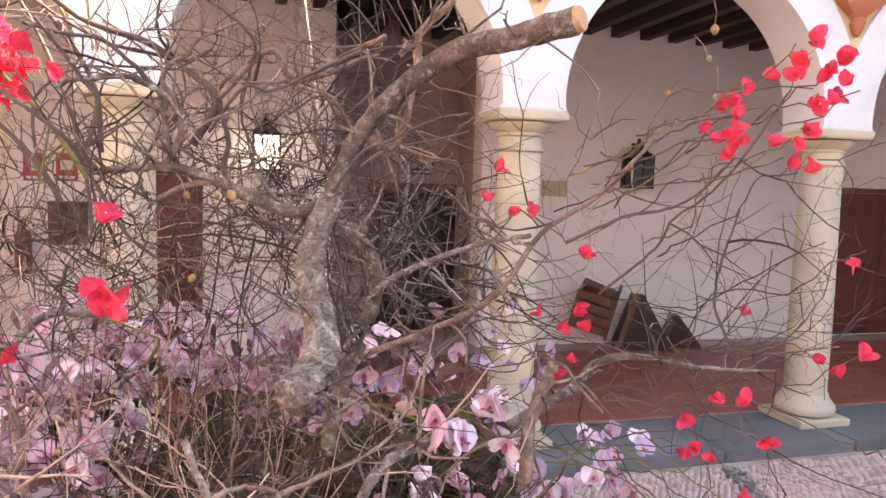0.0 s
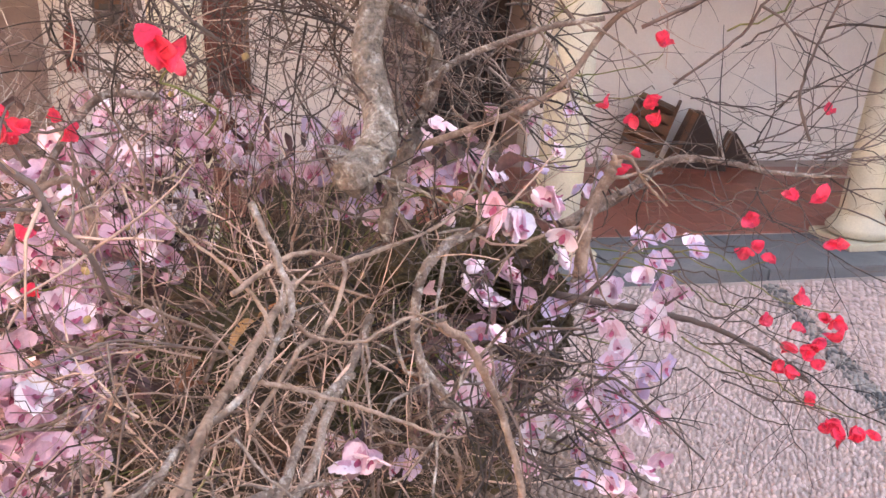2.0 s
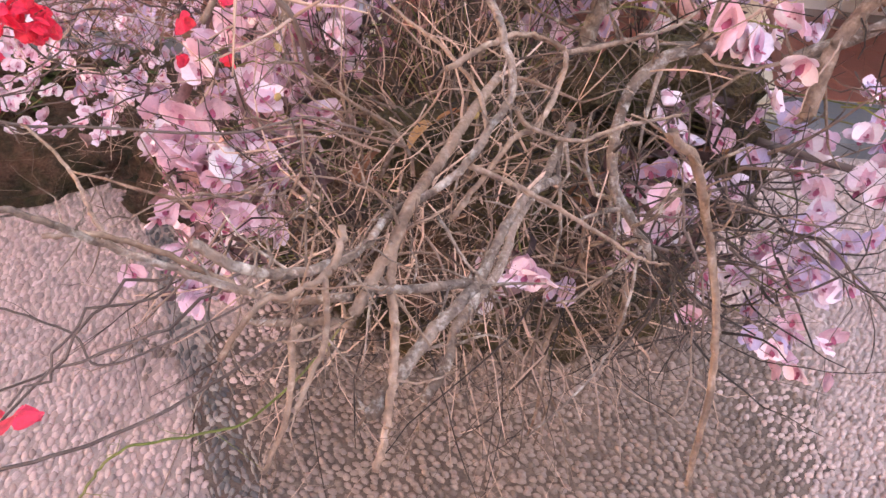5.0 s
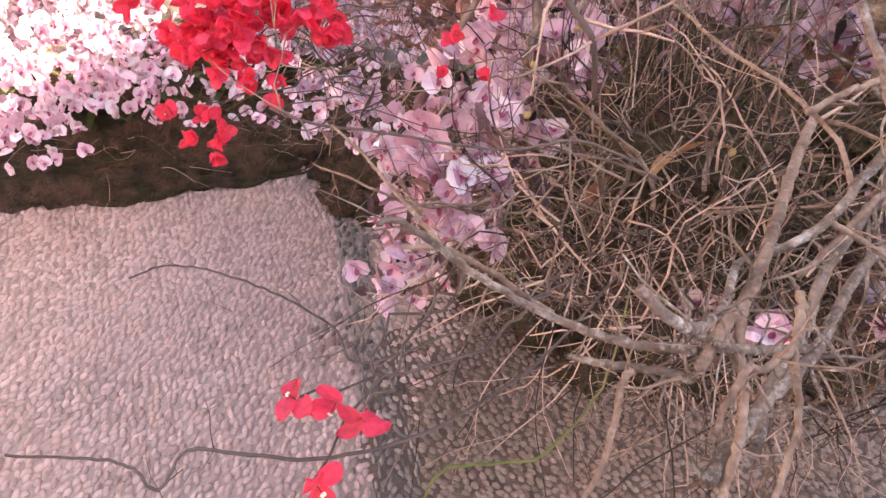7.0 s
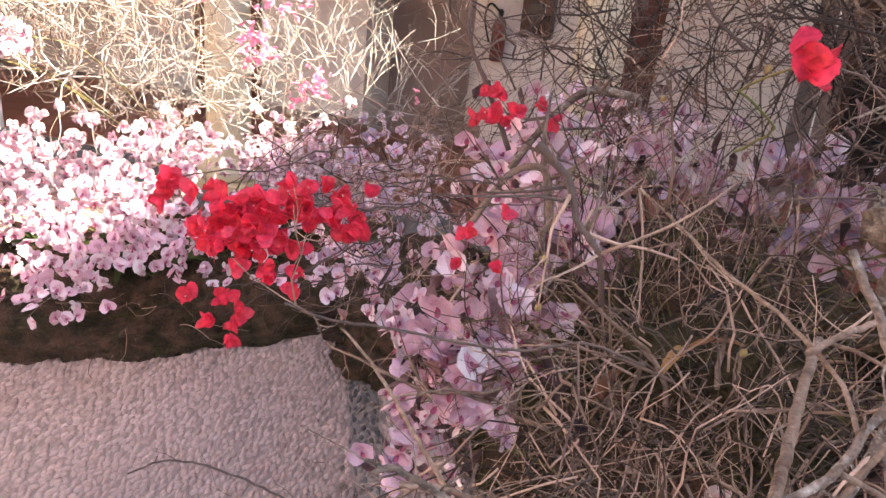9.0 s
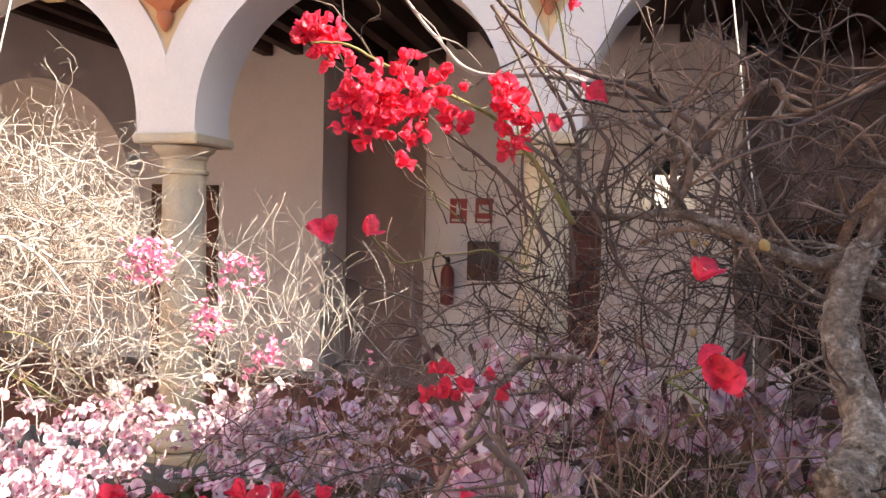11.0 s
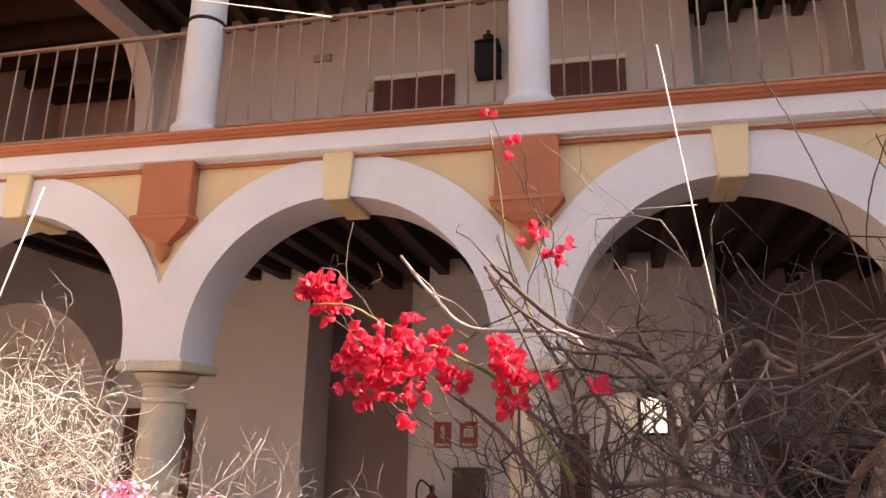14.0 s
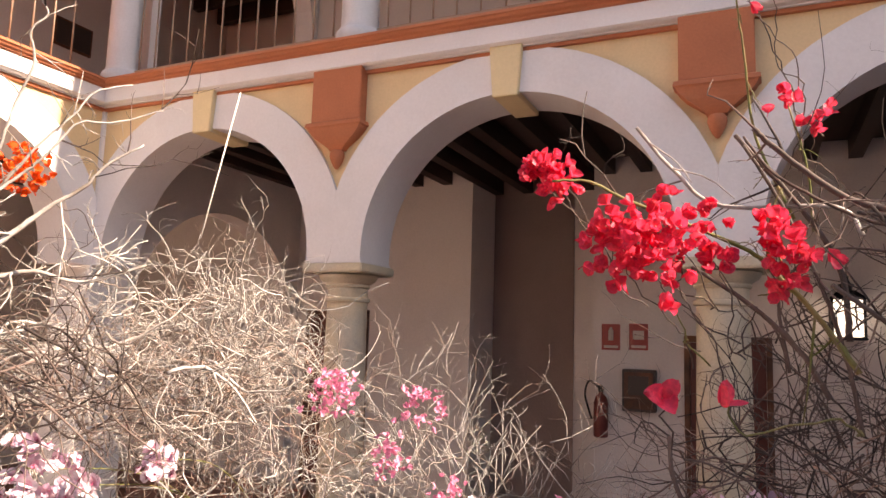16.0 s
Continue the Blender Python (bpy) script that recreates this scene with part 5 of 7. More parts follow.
bougainvillea((-3.0, -3.23, 2.53), 0.036, 9, BRACT)
bougainvillea((-2.96, -3.23, 2.505), 0.034, 7, BRACT)
bougainvillea((-2.985, -3.23, 2.48), 0.028, 4, BRACT)
bougainvillea((-2.79, -3.47, 2.32), 0.05, 9, BRACT)
bougainvillea((-2.73, -3.45, 2.35), 0.06, 12, BRACT)
bougainvillea((-2.7, -3.46, 2.29), 0.06, 12, BRACT)
bougainvillea((-2.71, -3.49, 2.25), 0.04, 4, BRACT)
bougainvillea((-2.76, -3.48, 2.28), 0.05, 9, BRACT)
bougainvillea((-2.7, -3.48, 2.21), 0.02, 2, BRACT)
bougainvillea((-2.62, -3.42, 2.36), 0.025, 3, BRACT)
bougainvillea((-2.61, -3.41, 2.28), 0.025, 3, BRACT)
bougainvillea((-2.65, -3.42, 2.31), 0.03, 3, BRACT)
bougainvillea((-2.51, -3.385, 2.335), 0.026, 6, BRACT)
bougainvillea((-2.48, -3.39, 2.29), 0.030, 7, BRACT)
bougainvillea((-2.49, -3.39, 2.235), 0.022, 4, BRACT)
bougainvillea((-2.41, -3.36, 2.285), 0.01, 1, BRACT)
bougainvillea((-2.57, -3.13, 3.0), 0.02, 2, BRACT)
bougainvillea((-2.55, -3.1, 2.93), 0.012, 1, BRACT)
bougainvillea((-2.5, -3.09, 2.94), 0.018, 2, BRACT)
bougainvillea((-2.47, -3.01, 2.71), 0.025, 3, BRACT)
bougainvillea((-2.41, -2.99, 2.66), 0.025, 3, BRACT)

bougainvillea((-4.19, -2.26, 1.87), 0.09, 16, BRACT_PINK)
bougainvillea((-3.83, -2.14, 1.83), 0.08, 12, BRACT_PINK)
bougainvillea((-3.76, -2.05, 1.44), 0.06, 6, BRACT_PINK)
bougainvillea((-4.02, -2.06, 1.55), 0.04, 3, BRACT_PINK)
bougainvillea((-3.27, -2.04, 1.48), 0.03, 2, BRACT_PINK)
bougainvillea((-3.98, -2.13, 1.63), 0.07, 8, BRACT_PINK)
bougainvillea((-3.73, -2.03, 1.5), 0.06, 6, BRACT_PINK)
bougainvillea((-4.2, -2.26, 1.9), 0.06, 8, BRACT_PINK)
bougainvillea((-4.64, -3.4, 2.61), 0.065, 20, BRACT_ORANGE)

limb([(-1.979, -3.788, 1.732), (-1.940, -3.742, 1.759), (-1.915, -3.692, 1.800), (-1.921, -3.629, 1.855), (-1.931, -3.587, 1.929), (-1.911, -3.558, 2.003), (-1.883, -3.544, 2.058)], 0.034, 0.024, LICHEN)
limb([(-1.890, -3.532, 2.005), (-1.871, -3.532, 2.090), (-1.833, -3.541, 2.184), (-1.748, -3.560, 2.279), (-1.663, -3.598, 2.345), (-1.578, -3.673, 2.364), (-1.493, -3.777, 2.383)], 0.017, 0.025, TREE_BARK)
limb([(-1.881, -3.544, 2.056), (-1.959, -3.547, 2.028), (-2.053, -3.553, 2.062), (-2.104, -3.554, 2.085), (-2.182, -3.559, 2.106), (-2.239, -3.555, 2.102), (-2.313, -3.557, 2.091)], 0.013, 0.006, TREE_BARK)
limb([(-2.183, -3.559, 2.111), (-2.162, -3.560, 2.170), (-2.176, -3.566, 2.228), (-2.192, -3.571, 2.256), (-2.180, -3.574, 2.285), (-2.147, -3.575, 2.307), (-2.132, -3.578, 2.332), (-2.065, -3.583, 2.367)], 0.0068, 0.003, BARK_BROWN)
limb([(-1.880, -3.532, 1.995), (-1.823, -3.541, 1.967), (-1.795, -3.550, 1.891), (-1.823, -3.560, 1.787), (-1.871, -3.588, 1.683), (-1.899, -3.617, 1.570)], 0.015, 0.015, TREE_BARK)
limb([(-1.833, -3.541, 2.184), (-1.767, -3.550, 2.165), (-1.729, -3.569, 2.316), (-1.729, -3.588, 2.373), (-1.672, -3.617, 2.439)], 0.011, 0.007, BARK_BROWN)
limb([(-1.55, -3.77, 1.54), (-1.53, -3.73, 1.64), (-1.49, -3.72, 1.73), (-1.48, -3.72, 1.76)], 0.013, 0.011, BARK_BROWN)
limb([(-1.42, -3.35, 1.5), (-1.27, -3.38, 1.6), (-1.21, -3.4, 1.67), (-1.12, -3.45, 1.69), (-1.0, -3.53, 1.68), (-0.88, -3.62, 1.69)], 0.016, 0.003, BARK)
limb([(-1.85, -3.44, 1.7), (-1.55, -3.49, 1.83), (-1.43, -3.52, 1.99), (-1.32, -3.57, 2.08), (-1.23, -3.63, 2.2)], 0.008, 0.004, BARK_BROWN)
limb([(-1.756, -3.836, 1.665), (-1.823, -3.856, 1.647), (-1.866, -3.881, 1.611), (-1.882, -3.905, 1.570), (-1.887, -3.935, 1.527), (-1.877, -3.960, 1.481), (-1.845, -3.979, 1.442), (-1.806, -3.986, 1.390)], 0.0095, 0.0072, BARK)
limb([(-1.915, -4.231, 1.695), (-1.909, -4.235, 1.684), (-1.888, -4.229, 1.670), (-1.861, -4.214, 1.624), (-1.834, -4.196, 1.567), (-1.815, -4.213, 1.512), (-1.807, -4.240, 1.464), (-1.801, -4.261, 1.410), (-1.805, -4.287, 1.352), (-1.808, -4.310, 1.289)], 0.0057, 0.0038, BARK_BROWN)
limb([(-2.111, -4.175, 1.811), (-2.083, -4.229, 1.765), (-2.072, -4.254, 1.728), (-2.087, -4.276, 1.703), (-2.106, -4.305, 1.680), (-2.132, -4.324, 1.659), (-2.166, -4.341, 1.645), (-2.181, -4.407, 1.653), (-2.198, -4.461, 1.671), (-2.216, -4.511, 1.698), (-2.233, -4.540, 1.721), (-2.255, -4.549, 1.741)], 0.004, 0.0032, BARK)
limb([(-2.106, -4.301, 1.675), (-2.054, -4.282, 1.647), (-1.994, -4.254, 1.604), (-1.939, -4.230, 1.563), (-1.904, -4.226, 1.543), (-1.876, -4.224, 1.540)], 0.0027, 0.0017, BARK_BROWN)
limb([(-2.006, -4.191, 1.611), (-2.041, -4.243, 1.617), (-2.063, -4.284, 1.605), (-2.076, -4.318, 1.589), (-2.093, -4.353, 1.576), (-2.121, -4.391, 1.563), (-2.142, -4.428, 1.554), (-2.166, -4.474, 1.541)], 0.0042, 0.0065, BARK)
limb([(-2.090, -4.339, 1.578), (-2.134, -4.378, 1.596), (-2.163, -4.408, 1.613), (-2.193, -4.410, 1.617)], 0.0046, 0.003, BARK)
limb([(-2.131, -4.222, 1.731), (-2.081, -4.181, 1.751), (-2.045, -4.151, 1.747), (-2.013, -4.138, 1.729), (-2.019, -4.171, 1.699), (-2.045, -4.239, 1.687), (-2.063, -4.261, 1.688), (-2.094, -4.300, 1.656), (-2.114, -4.317, 1.629)], 0.003, 0.0026, BARK_BROWN)
limb([(-2.013, -4.138, 1.729), (-1.963, -4.092, 1.726), (-1.880, -4.049, 1.744), (-1.834, -3.999, 1.774), (-1.791, -3.946, 1.835), (-1.768, -3.895, 1.871)], 0.0032, 0.0015, BARK_BROWN)
limb([(-2.067, -4.260, 1.713), (-2.051, -4.257, 1.696), (-2.005, -4.245, 1.682), (-1.956, -4.225, 1.694), (-1.907, -4.219, 1.706)], 0.0023, 0.0017, BARK_BROWN)
limb([(-2.179, -4.528, 1.746), (-2.179, -4.547, 1.737), (-2.183, -4.561, 1.737), (-2.196, -4.579, 1.737), (-2.210, -4.596, 1.740), (-2.219, -4.623, 1.731)], 0.0024, 0.0015, BARK_BROWN)
limb([(-2.183, -4.561, 1.737), (-2.178, -4.588, 1.719), (-2.186, -4.621, 1.702)], 0.002, 0.0014, BARK_BROWN)
limb([(-1.910, -4.221, 1.548), (-1.918, -4.254, 1.516), (-1.933, -4.290, 1.482), (-1.964, -4.332, 1.458), (-2.025, -4.390, 1.435)], 0.002, 0.0009, BARK)
limb([(-2.128, -4.334, 1.641), (-2.099, -4.354, 1.609), (-2.070, -4.370, 1.587), (-2.063, -4.384, 1.569)], 0.0017, 0.0009, BARK)
limb([(-2.296, -3.892, 1.759), (-2.245, -3.939, 1.737), (-2.188, -4.040, 1.723), (-2.136, -4.140, 1.722), (-2.100, -4.228, 1.712), (-2.090, -4.269, 1.694)], 0.002, 0.0023, BARK_BROWN)
limb([(-2.426, -3.972, 1.813), (-2.381, -3.965, 1.772), (-2.363, -3.971, 1.725), (-2.329, -3.973, 1.689), (-2.313, -3.944, 1.607)], 0.0053, 0.0038, TWIG_DARK)
limb([(-2.414, -4.485, 1.701), (-2.408, -4.478, 1.703), (-2.398, -4.464, 1.691), (-2.377, -4.440, 1.661), (-2.359, -4.409, 1.625), (-2.317, -4.384, 1.589), (-2.269, -4.395, 1.586), (-2.231, -4.408, 1.594), (-2.189, -4.413, 1.608)], 0.0021, 0.0044, BARK)
limb([(-2.413, -4.432, 1.653), (-2.385, -4.415, 1.646), (-2.355, -4.389, 1.618), (-2.319, -4.373, 1.587), (-2.284, -4.374, 1.572), (-2.241, -4.384, 1.575)], 0.0023, 0.0034, BARK_BROWN)
limb([(-2.192, -4.424, 1.586), (-2.185, -4.421, 1.599), (-2.174, -4.397, 1.616), (-2.162, -4.376, 1.633), (-2.151, -4.342, 1.653), (-2.125, -4.233, 1.652), (-2.100, -4.128, 1.652), (-2.067, -4.005, 1.651)], 0.0049, 0.0057, BARK_BROWN)
limb([(-2.162, -4.377, 1.631), (-2.158, -4.407, 1.606), (-2.152, -4.436, 1.589), (-2.151, -4.458, 1.565), (-2.152, -4.475, 1.534), (-2.157, -4.502, 1.510)], 0.0042, 0.0032, BARK_BROWN)
limb([(-2.279, -4.405, 1.565), (-2.251, -4.412, 1.572), (-2.222, -4.418, 1.582), (-2.191, -4.422, 1.588)], 0.0027, 0.0046, BARK)
limb([(-2.228, -4.418, 1.581), (-2.235, -4.428, 1.570), (-2.233, -4.441, 1.541), (-2.236, -4.463, 1.506), (-2.249, -4.485, 1.475)], 0.0034, 0.0024, BARK_BROWN)
limb([(-2.125, -4.415, 1.500), (-2.106, -4.364, 1.500), (-2.097, -4.311, 1.502), (-2.055, -4.217, 1.507), (-2.034, -4.139, 1.524), (-1.987, -4.042, 1.559), (-1.965, -4.000, 1.594)], 0.0046, 0.0065, BARK)
limb([(-2.728, -4.047, 1.552), (-2.673, -4.026, 1.532), (-2.583, -3.991, 1.522), (-2.478, -3.962, 1.511), (-2.402, -3.944, 1.514), (-2.325, -3.907, 1.527), (-2.238, -3.883, 1.501)], 0.002, 0.0024, TWIG_DARK)
limb([(-2.596, -4.141, 1.593), (-2.535, -4.197, 1.593), (-2.487, -4.250, 1.594), (-2.430, -4.336, 1.618), (-2.385, -4.399, 1.632)], 0.0017, 0.0023, BARK_BROWN)
limb([(-2.355, -4.571, 1.525), (-2.353, -4.537, 1.523), (-2.347, -4.501, 1.511), (-2.313, -4.454, 1.478), (-2.276, -4.411, 1.459), (-2.23, -4.25, 1.42), (-2.2, -3.9, 1.30)], 0.001, 0.0014, GREEN)
limb([(-2.562, -3.277, 2.553), (-2.508, -3.272, 2.476), (-2.437, -3.274, 2.422), (-2.337, -3.260, 2.369), (-2.215, -3.277, 2.344), (-2.146, -3.278, 2.307), (-2.108, -3.277, 2.247), (-2.085, -3.298, 2.171), (-2.094, -3.298, 2.108), (-2.075, -3.302, 2.059)], 0.0027, 0.0065, TWIG_DARK)
limb([(-2.234, -3.251, 2.041), (-2.154, -3.273, 2.077), (-2.079, -3.301, 2.072), (-2.003, -3.345, 2.049), (-1.927, -3.394, 2.016), (-1.807, -3.474, 1.989)], 0.0053, 0.0106, BARK_BROWN)
limb([(-2.101, -3.277, 2.230), (-2.098, -3.282, 2.295), (-2.041, -3.314, 2.339), (-2.032, -3.342, 2.382), (-2.081, -3.352, 2.428), (-2.146, -3.352, 2.465)], 0.0046, 0.0023, TWIG_DARK)
limb([(-2.065, -3.387, 2.288), (-1.984, -3.421, 2.289), (-1.922, -3.458, 2.305), (-1.854, -3.492, 2.343), (-1.784, -3.531, 2.377)], 0.0027, 0.0061, BARK_BROWN)
limb([(-1.899, -3.373, 1.990), (-1.874, -3.393, 2.073), (-1.855, -3.407, 2.125), (-1.815, -3.440, 2.177), (-1.763, -3.459, 2.227)], 0.0099, 0.0084, BARK_BROWN)
limb([(-1.952, -3.391, 2.940), (-1.893, -3.357, 2.842), (-1.828, -3.319, 2.702), (-1.787, -3.298, 2.595), (-1.750, -3.273, 2.431)], 0.0013, 0.0017, TWIG_DARK)
limb([(-1.713, -3.399, 2.807), (-1.749, -3.336, 2.679), (-1.757, -3.297, 2.558), (-1.740, -3.281, 2.453)], 0.0014, 0.0018, TWIG_DARK)
limb([(-2.562, -3.234, 2.547), (-2.509, -3.217, 2.453), (-2.463, -3.207, 2.352), (-2.417, -3.213, 2.228), (-2.385, -3.230, 2.103), (-2.366, -3.260, 1.963)], 0.0038, 0.0046, TWIG_DARK)
limb([(-2.363, -3.230, 2.435), (-2.287, -3.240, 2.380), (-2.203, -3.254, 2.303), (-2.183, -3.270, 2.229), (-2.244, -3.266, 2.156), (-2.282, -3.270, 2.037)], 0.0023, 0.003, TWIG_DARK)
limb([(-2.035, -3.316, 2.345), (-2.058, -3.283, 2.230), (-2.023, -3.307, 2.139), (-2.001, -3.335, 2.054)], 0.0027, 0.0034, TWIG_DARK)
limb([(-2.201, -3.170, 2.258), (-2.289, -3.173, 2.316), (-2.388, -3.157, 2.331), (-2.461, -3.161, 2.296), (-2.502, -3.161, 2.229), (-2.485, -3.180, 2.072)], 0.0023, 0.0038, TWIG_DARK)
limb([(-2.000, -3.242, 2.581), (-1.945, -3.235, 2.504), (-1.891, -3.242, 2.482), (-1.827, -3.264, 2.507), (-1.750, -3.273, 2.431)], 0.0017, 0.0023, TWIG_DARK)
limb([(-1.963, -3.401, 2.226), (-1.896, -3.420, 2.268), (-1.854, -3.429, 2.227), (-1.785, -3.455, 2.287)], 0.0023, 0.003, TWIG_DARK)
limb([(-1.43, -3.38, 1.33), (-1.22, -3.48, 1.32), (-1.09, -3.58, 1.31), (-0.95, -3.73, 1.25)], 0.01, 0.005, TWIG_DARK)
limb([(-2.81, -4.27, 1.4), (-2.78, -4.23, 1.4), (-2.72, -4.21, 1.39), (-2.65, -4.19, 1.36), (-2.58, -4.18, 1.32), (-2.53, -4.2, 1.29), (-2.42, -4.05, 1.27), (-2.28, -3.85, 1.26)], 0.0012, 0.002, TWIG_DARK)
limb([(-2.68, -4.58, 1.48), (-2.63, -4.55, 1.46), (-2.6, -4.54, 1.45), (-2.58, -4.54, 1.43), (-2.57, -4.51, 1.45), (-2.53, -4.49, 1.44), (-2.46, -4.46, 1.43), (-2.38, -4.36, 1.40), (-2.3, -4.15, 1.34), (-2.22, -3.85, 1.28)], 0.0011, 0.0022, TWIG_DARK)
limb([(-2.54, -3.34, 2.55), (-2.5, -3.32, 2.51), (-2.38, -3.3, 2.41), (-2.25, -3.29, 2.37), (-2.17, -3.29, 2.32), (-2.11, -3.29, 2.26), (-2.16, -3.28, 2.16)], 0.005, 0.01, TWIG_DARK)
limb([(-2.11, -3.29, 2.26), (-2.0, -3.32, 2.37), (-1.94, -3.32, 2.31), (-1.77, -3.38, 2.37)], 0.008, 0.006, BARK_BROWN)
limb([(-2.92, -3.43, 2.45), (-2.85, -3.4, 2.45), (-2.77, -3.36, 2.41), (-2.57, -3.31, 2.32), (-2.51, -3.29, 2.27), (-2.44, -3.28, 2.19), (-2.37, -3.28, 2.08)], 0.0025, 0.006, GREEN)
limb([(-2.66, -3.32, 2.28), (-2.56, -3.3, 2.21), (-2.47, -3.29, 2.12), (-2.42, -3.29, 2.03)], 0.004, 0.006, TWIG_DARK)
limb([(-2.58, -3.12, 2.98), (-2.56, -3.05, 2.81), (-2.54, -2.99, 2.63), (-2.46, -2.95, 2.43)], 0.002, 0.004, GREEN)
limb([(-2.47, -3.01, 2.7), (-2.43, -2.97, 2.55), (-2.42, -2.94, 2.4)], 0.002, 0.003, GREEN)
limb([(-2.78, -3.25, 2.6), (-2.7, -3.2, 2.5), (-2.61, -3.17, 2.43), (-2.39, -3.15, 2.42), (-2.34, -3.14, 2.36)], 0.004, 0.006, TWIG_PALE)
limb([(-2.58, -3.2, 2.58), (-2.44, -3.15, 2.4), (-2.38, -3.13, 2.28), (-2.37, -3.13, 2.14)], 0.005, 0.007, TWIG_DARK)
limb([(-2.58, -3.35, 1.61), (-2.53, -3.32, 1.7), (-2.45, -3.3, 1.79), (-2.34, -3.29, 1.79)], 0.008, 0.009, BARK)
limb([(-2.63, -3.45, 1.5), (-2.57, -3.4, 1.61), (-2.5, -3.39, 1.63), (-2.47, -3.41, 1.54), (-2.48, -3.43, 1.5)], 0.007, 0.009, BARK_BROWN)
limb([(-2.58, -3.39, 1.66), (-2.65, -3.38, 1.79), (-2.69, -3.39, 1.87), (-2.7, -3.38, 1.95)], 0.006, 0.004, TWIG_DARK)
limb([(-2.188, -3.560, 2.108), (-2.188, -3.565, 2.201), (-2.198, -3.569, 2.238), (-2.235, -3.576, 2.255), (-2.246, -3.578, 2.260), (-2.329, -3.591, 2.247), (-2.356, -3.595, 2.231)], 0.007, 0.0035, BARK)
limb([(-2.198, -3.569, 2.238), (-2.235, -3.579, 2.277), (-2.286, -3.593, 2.316), (-2.336, -3.603, 2.319), (-2.398, -3.619, 2.329)], 0.0045, 0.003, TWIG_DARK)
limb([(-2.302, -3.576, 2.096), (-2.317, -3.579, 2.120), (-2.303, -3.579, 2.172), (-2.297, -3.581, 2.219), (-2.319, -3.589, 2.250), (-2.342, -3.599, 2.286), (-2.382, -3.617, 2.340)], 0.0055, 0.003, TWIG_DARK)
limb([(-2.114, -3.557, 2.171), (-2.054, -3.564, 2.255), (-2.005, -3.564, 2.252), (-1.943, -3.572, 2.283), (-1.842, -3.593, 2.334)], 0.003, 0.004, TWIG_DARK)
limb([(-1.809, -3.591, 1.875), (-1.766, -3.595, 1.908), (-1.686, -3.610, 1.946), (-1.597, -3.635, 1.979), (-1.515, -3.665, 1.997)], 0.007, 0.005, BARK)
limb([(-2.435, -3.613, 2.219), (-2.390, -3.598, 2.187), (-2.342, -3.585, 2.143), (-2.309, -3.577, 2.086), (-2.247, -3.571, 1.978), (-2.181, -3.568, 1.927)], 0.004, 0.003, TWIG_DARK)
limb([(-1.886, -3.563, 2.069), (-1.834, -3.572, 2.146), (-1.782, -3.583, 2.170), (-1.709, -3.603, 2.210), (-1.637, -3.625, 2.228)], 0.0035, 0.002, TWIG_DARK)
limb([(-1.456, -3.693, 1.985), (-1.364, -3.739, 2.038), (-1.295, -3.781, 2.057), (-1.247, -3.813, 2.091), (-1.206, -3.847, 2.153)], 0.004, 0.002, TWIG_DARK)
limb([(-1.400, -3.733, 1.892), (-1.310, -3.775, 1.983), (-1.286, -3.787, 2.037), (-1.232, -3.825, 2.091), (-1.186, -3.864, 2.173), (-1.149, -3.908, 2.269)], 0.0028, 0.0018, TWIG_DARK)
limb([(-1.211, -3.872, 1.819), (-1.227, -3.846, 1.887), (-1.217, -3.843, 1.959), (-1.193, -3.855, 2.062)], 0.003, 0.002, TWIG_DARK)
limb([(-3.834, -3.655, 2.544), (-3.890, -3.703, 2.491), (-3.925, -3.729, 2.435), (-3.969, -3.775, 2.386), (-4.015, -3.827, 2.316), (-4.061, -3.887, 2.242)], 0.0025, 0.007, TWIG_PALE)
limb([(-3.758, -3.676, 2.614), (-3.830, -3.741, 2.573), (-3.877, -3.795, 2.561), (-3.914, -3.821, 2.502), (-3.947, -3.850, 2.450), (-3.980, -3.885, 2.402), (-4.015, -3.926, 2.343)], 0.0015, 0.004, TWIG_PALE)
limb([(-3.866, -3.674, 2.688), (-3.920, -3.726, 2.659), (-3.959, -3.749, 2.600), (-4.005, -3.785, 2.534), (-4.048, -3.819, 2.452), (-4.089, -3.859, 2.370)], 0.0016, 0.004, TWIG_PALE)
limb([(-3.907, -3.886, 2.806), (-3.907, -3.870, 2.782), (-3.935, -3.884, 2.742), (-3.946, -3.863, 2.683), (-3.985, -3.870, 2.585), (-4.012, -3.874, 2.499), (-4.038, -3.882, 2.400)], 0.0018, 0.004, TWIG_PALE)
limb([(-3.921, -3.538, 2.277), (-4.011, -3.638, 2.227), (-4.074, -3.725, 2.246), (-4.112, -3.778, 2.228), (-4.146, -3.831, 2.211)], 0.003, 0.007, TWIG_PALE)


# ---- thickets of twigs ----
def thicket(name, label, mat, blobs, length, r, bend=0.55, forks=2, drift=(0, 0, 0), out=0.6, lift=0.0, near=0.42):
    """Crossing twigs that fill some rounded volumes: (centre, radii, count)."""
    t = Tubes()
    for c, rad, n in blobs:
        for _ in range(n):
            p, v = ellipsoid_point(c, rad)
            w = v * out + rand_way() + Vector(drift)
            twig(t, p, w, random.uniform(*length), random.uniform(*r), bend, forks, 4, lift)
    return tagged(new(name, t.mesh(name, mat)), label, "twigs", kind="stuff")


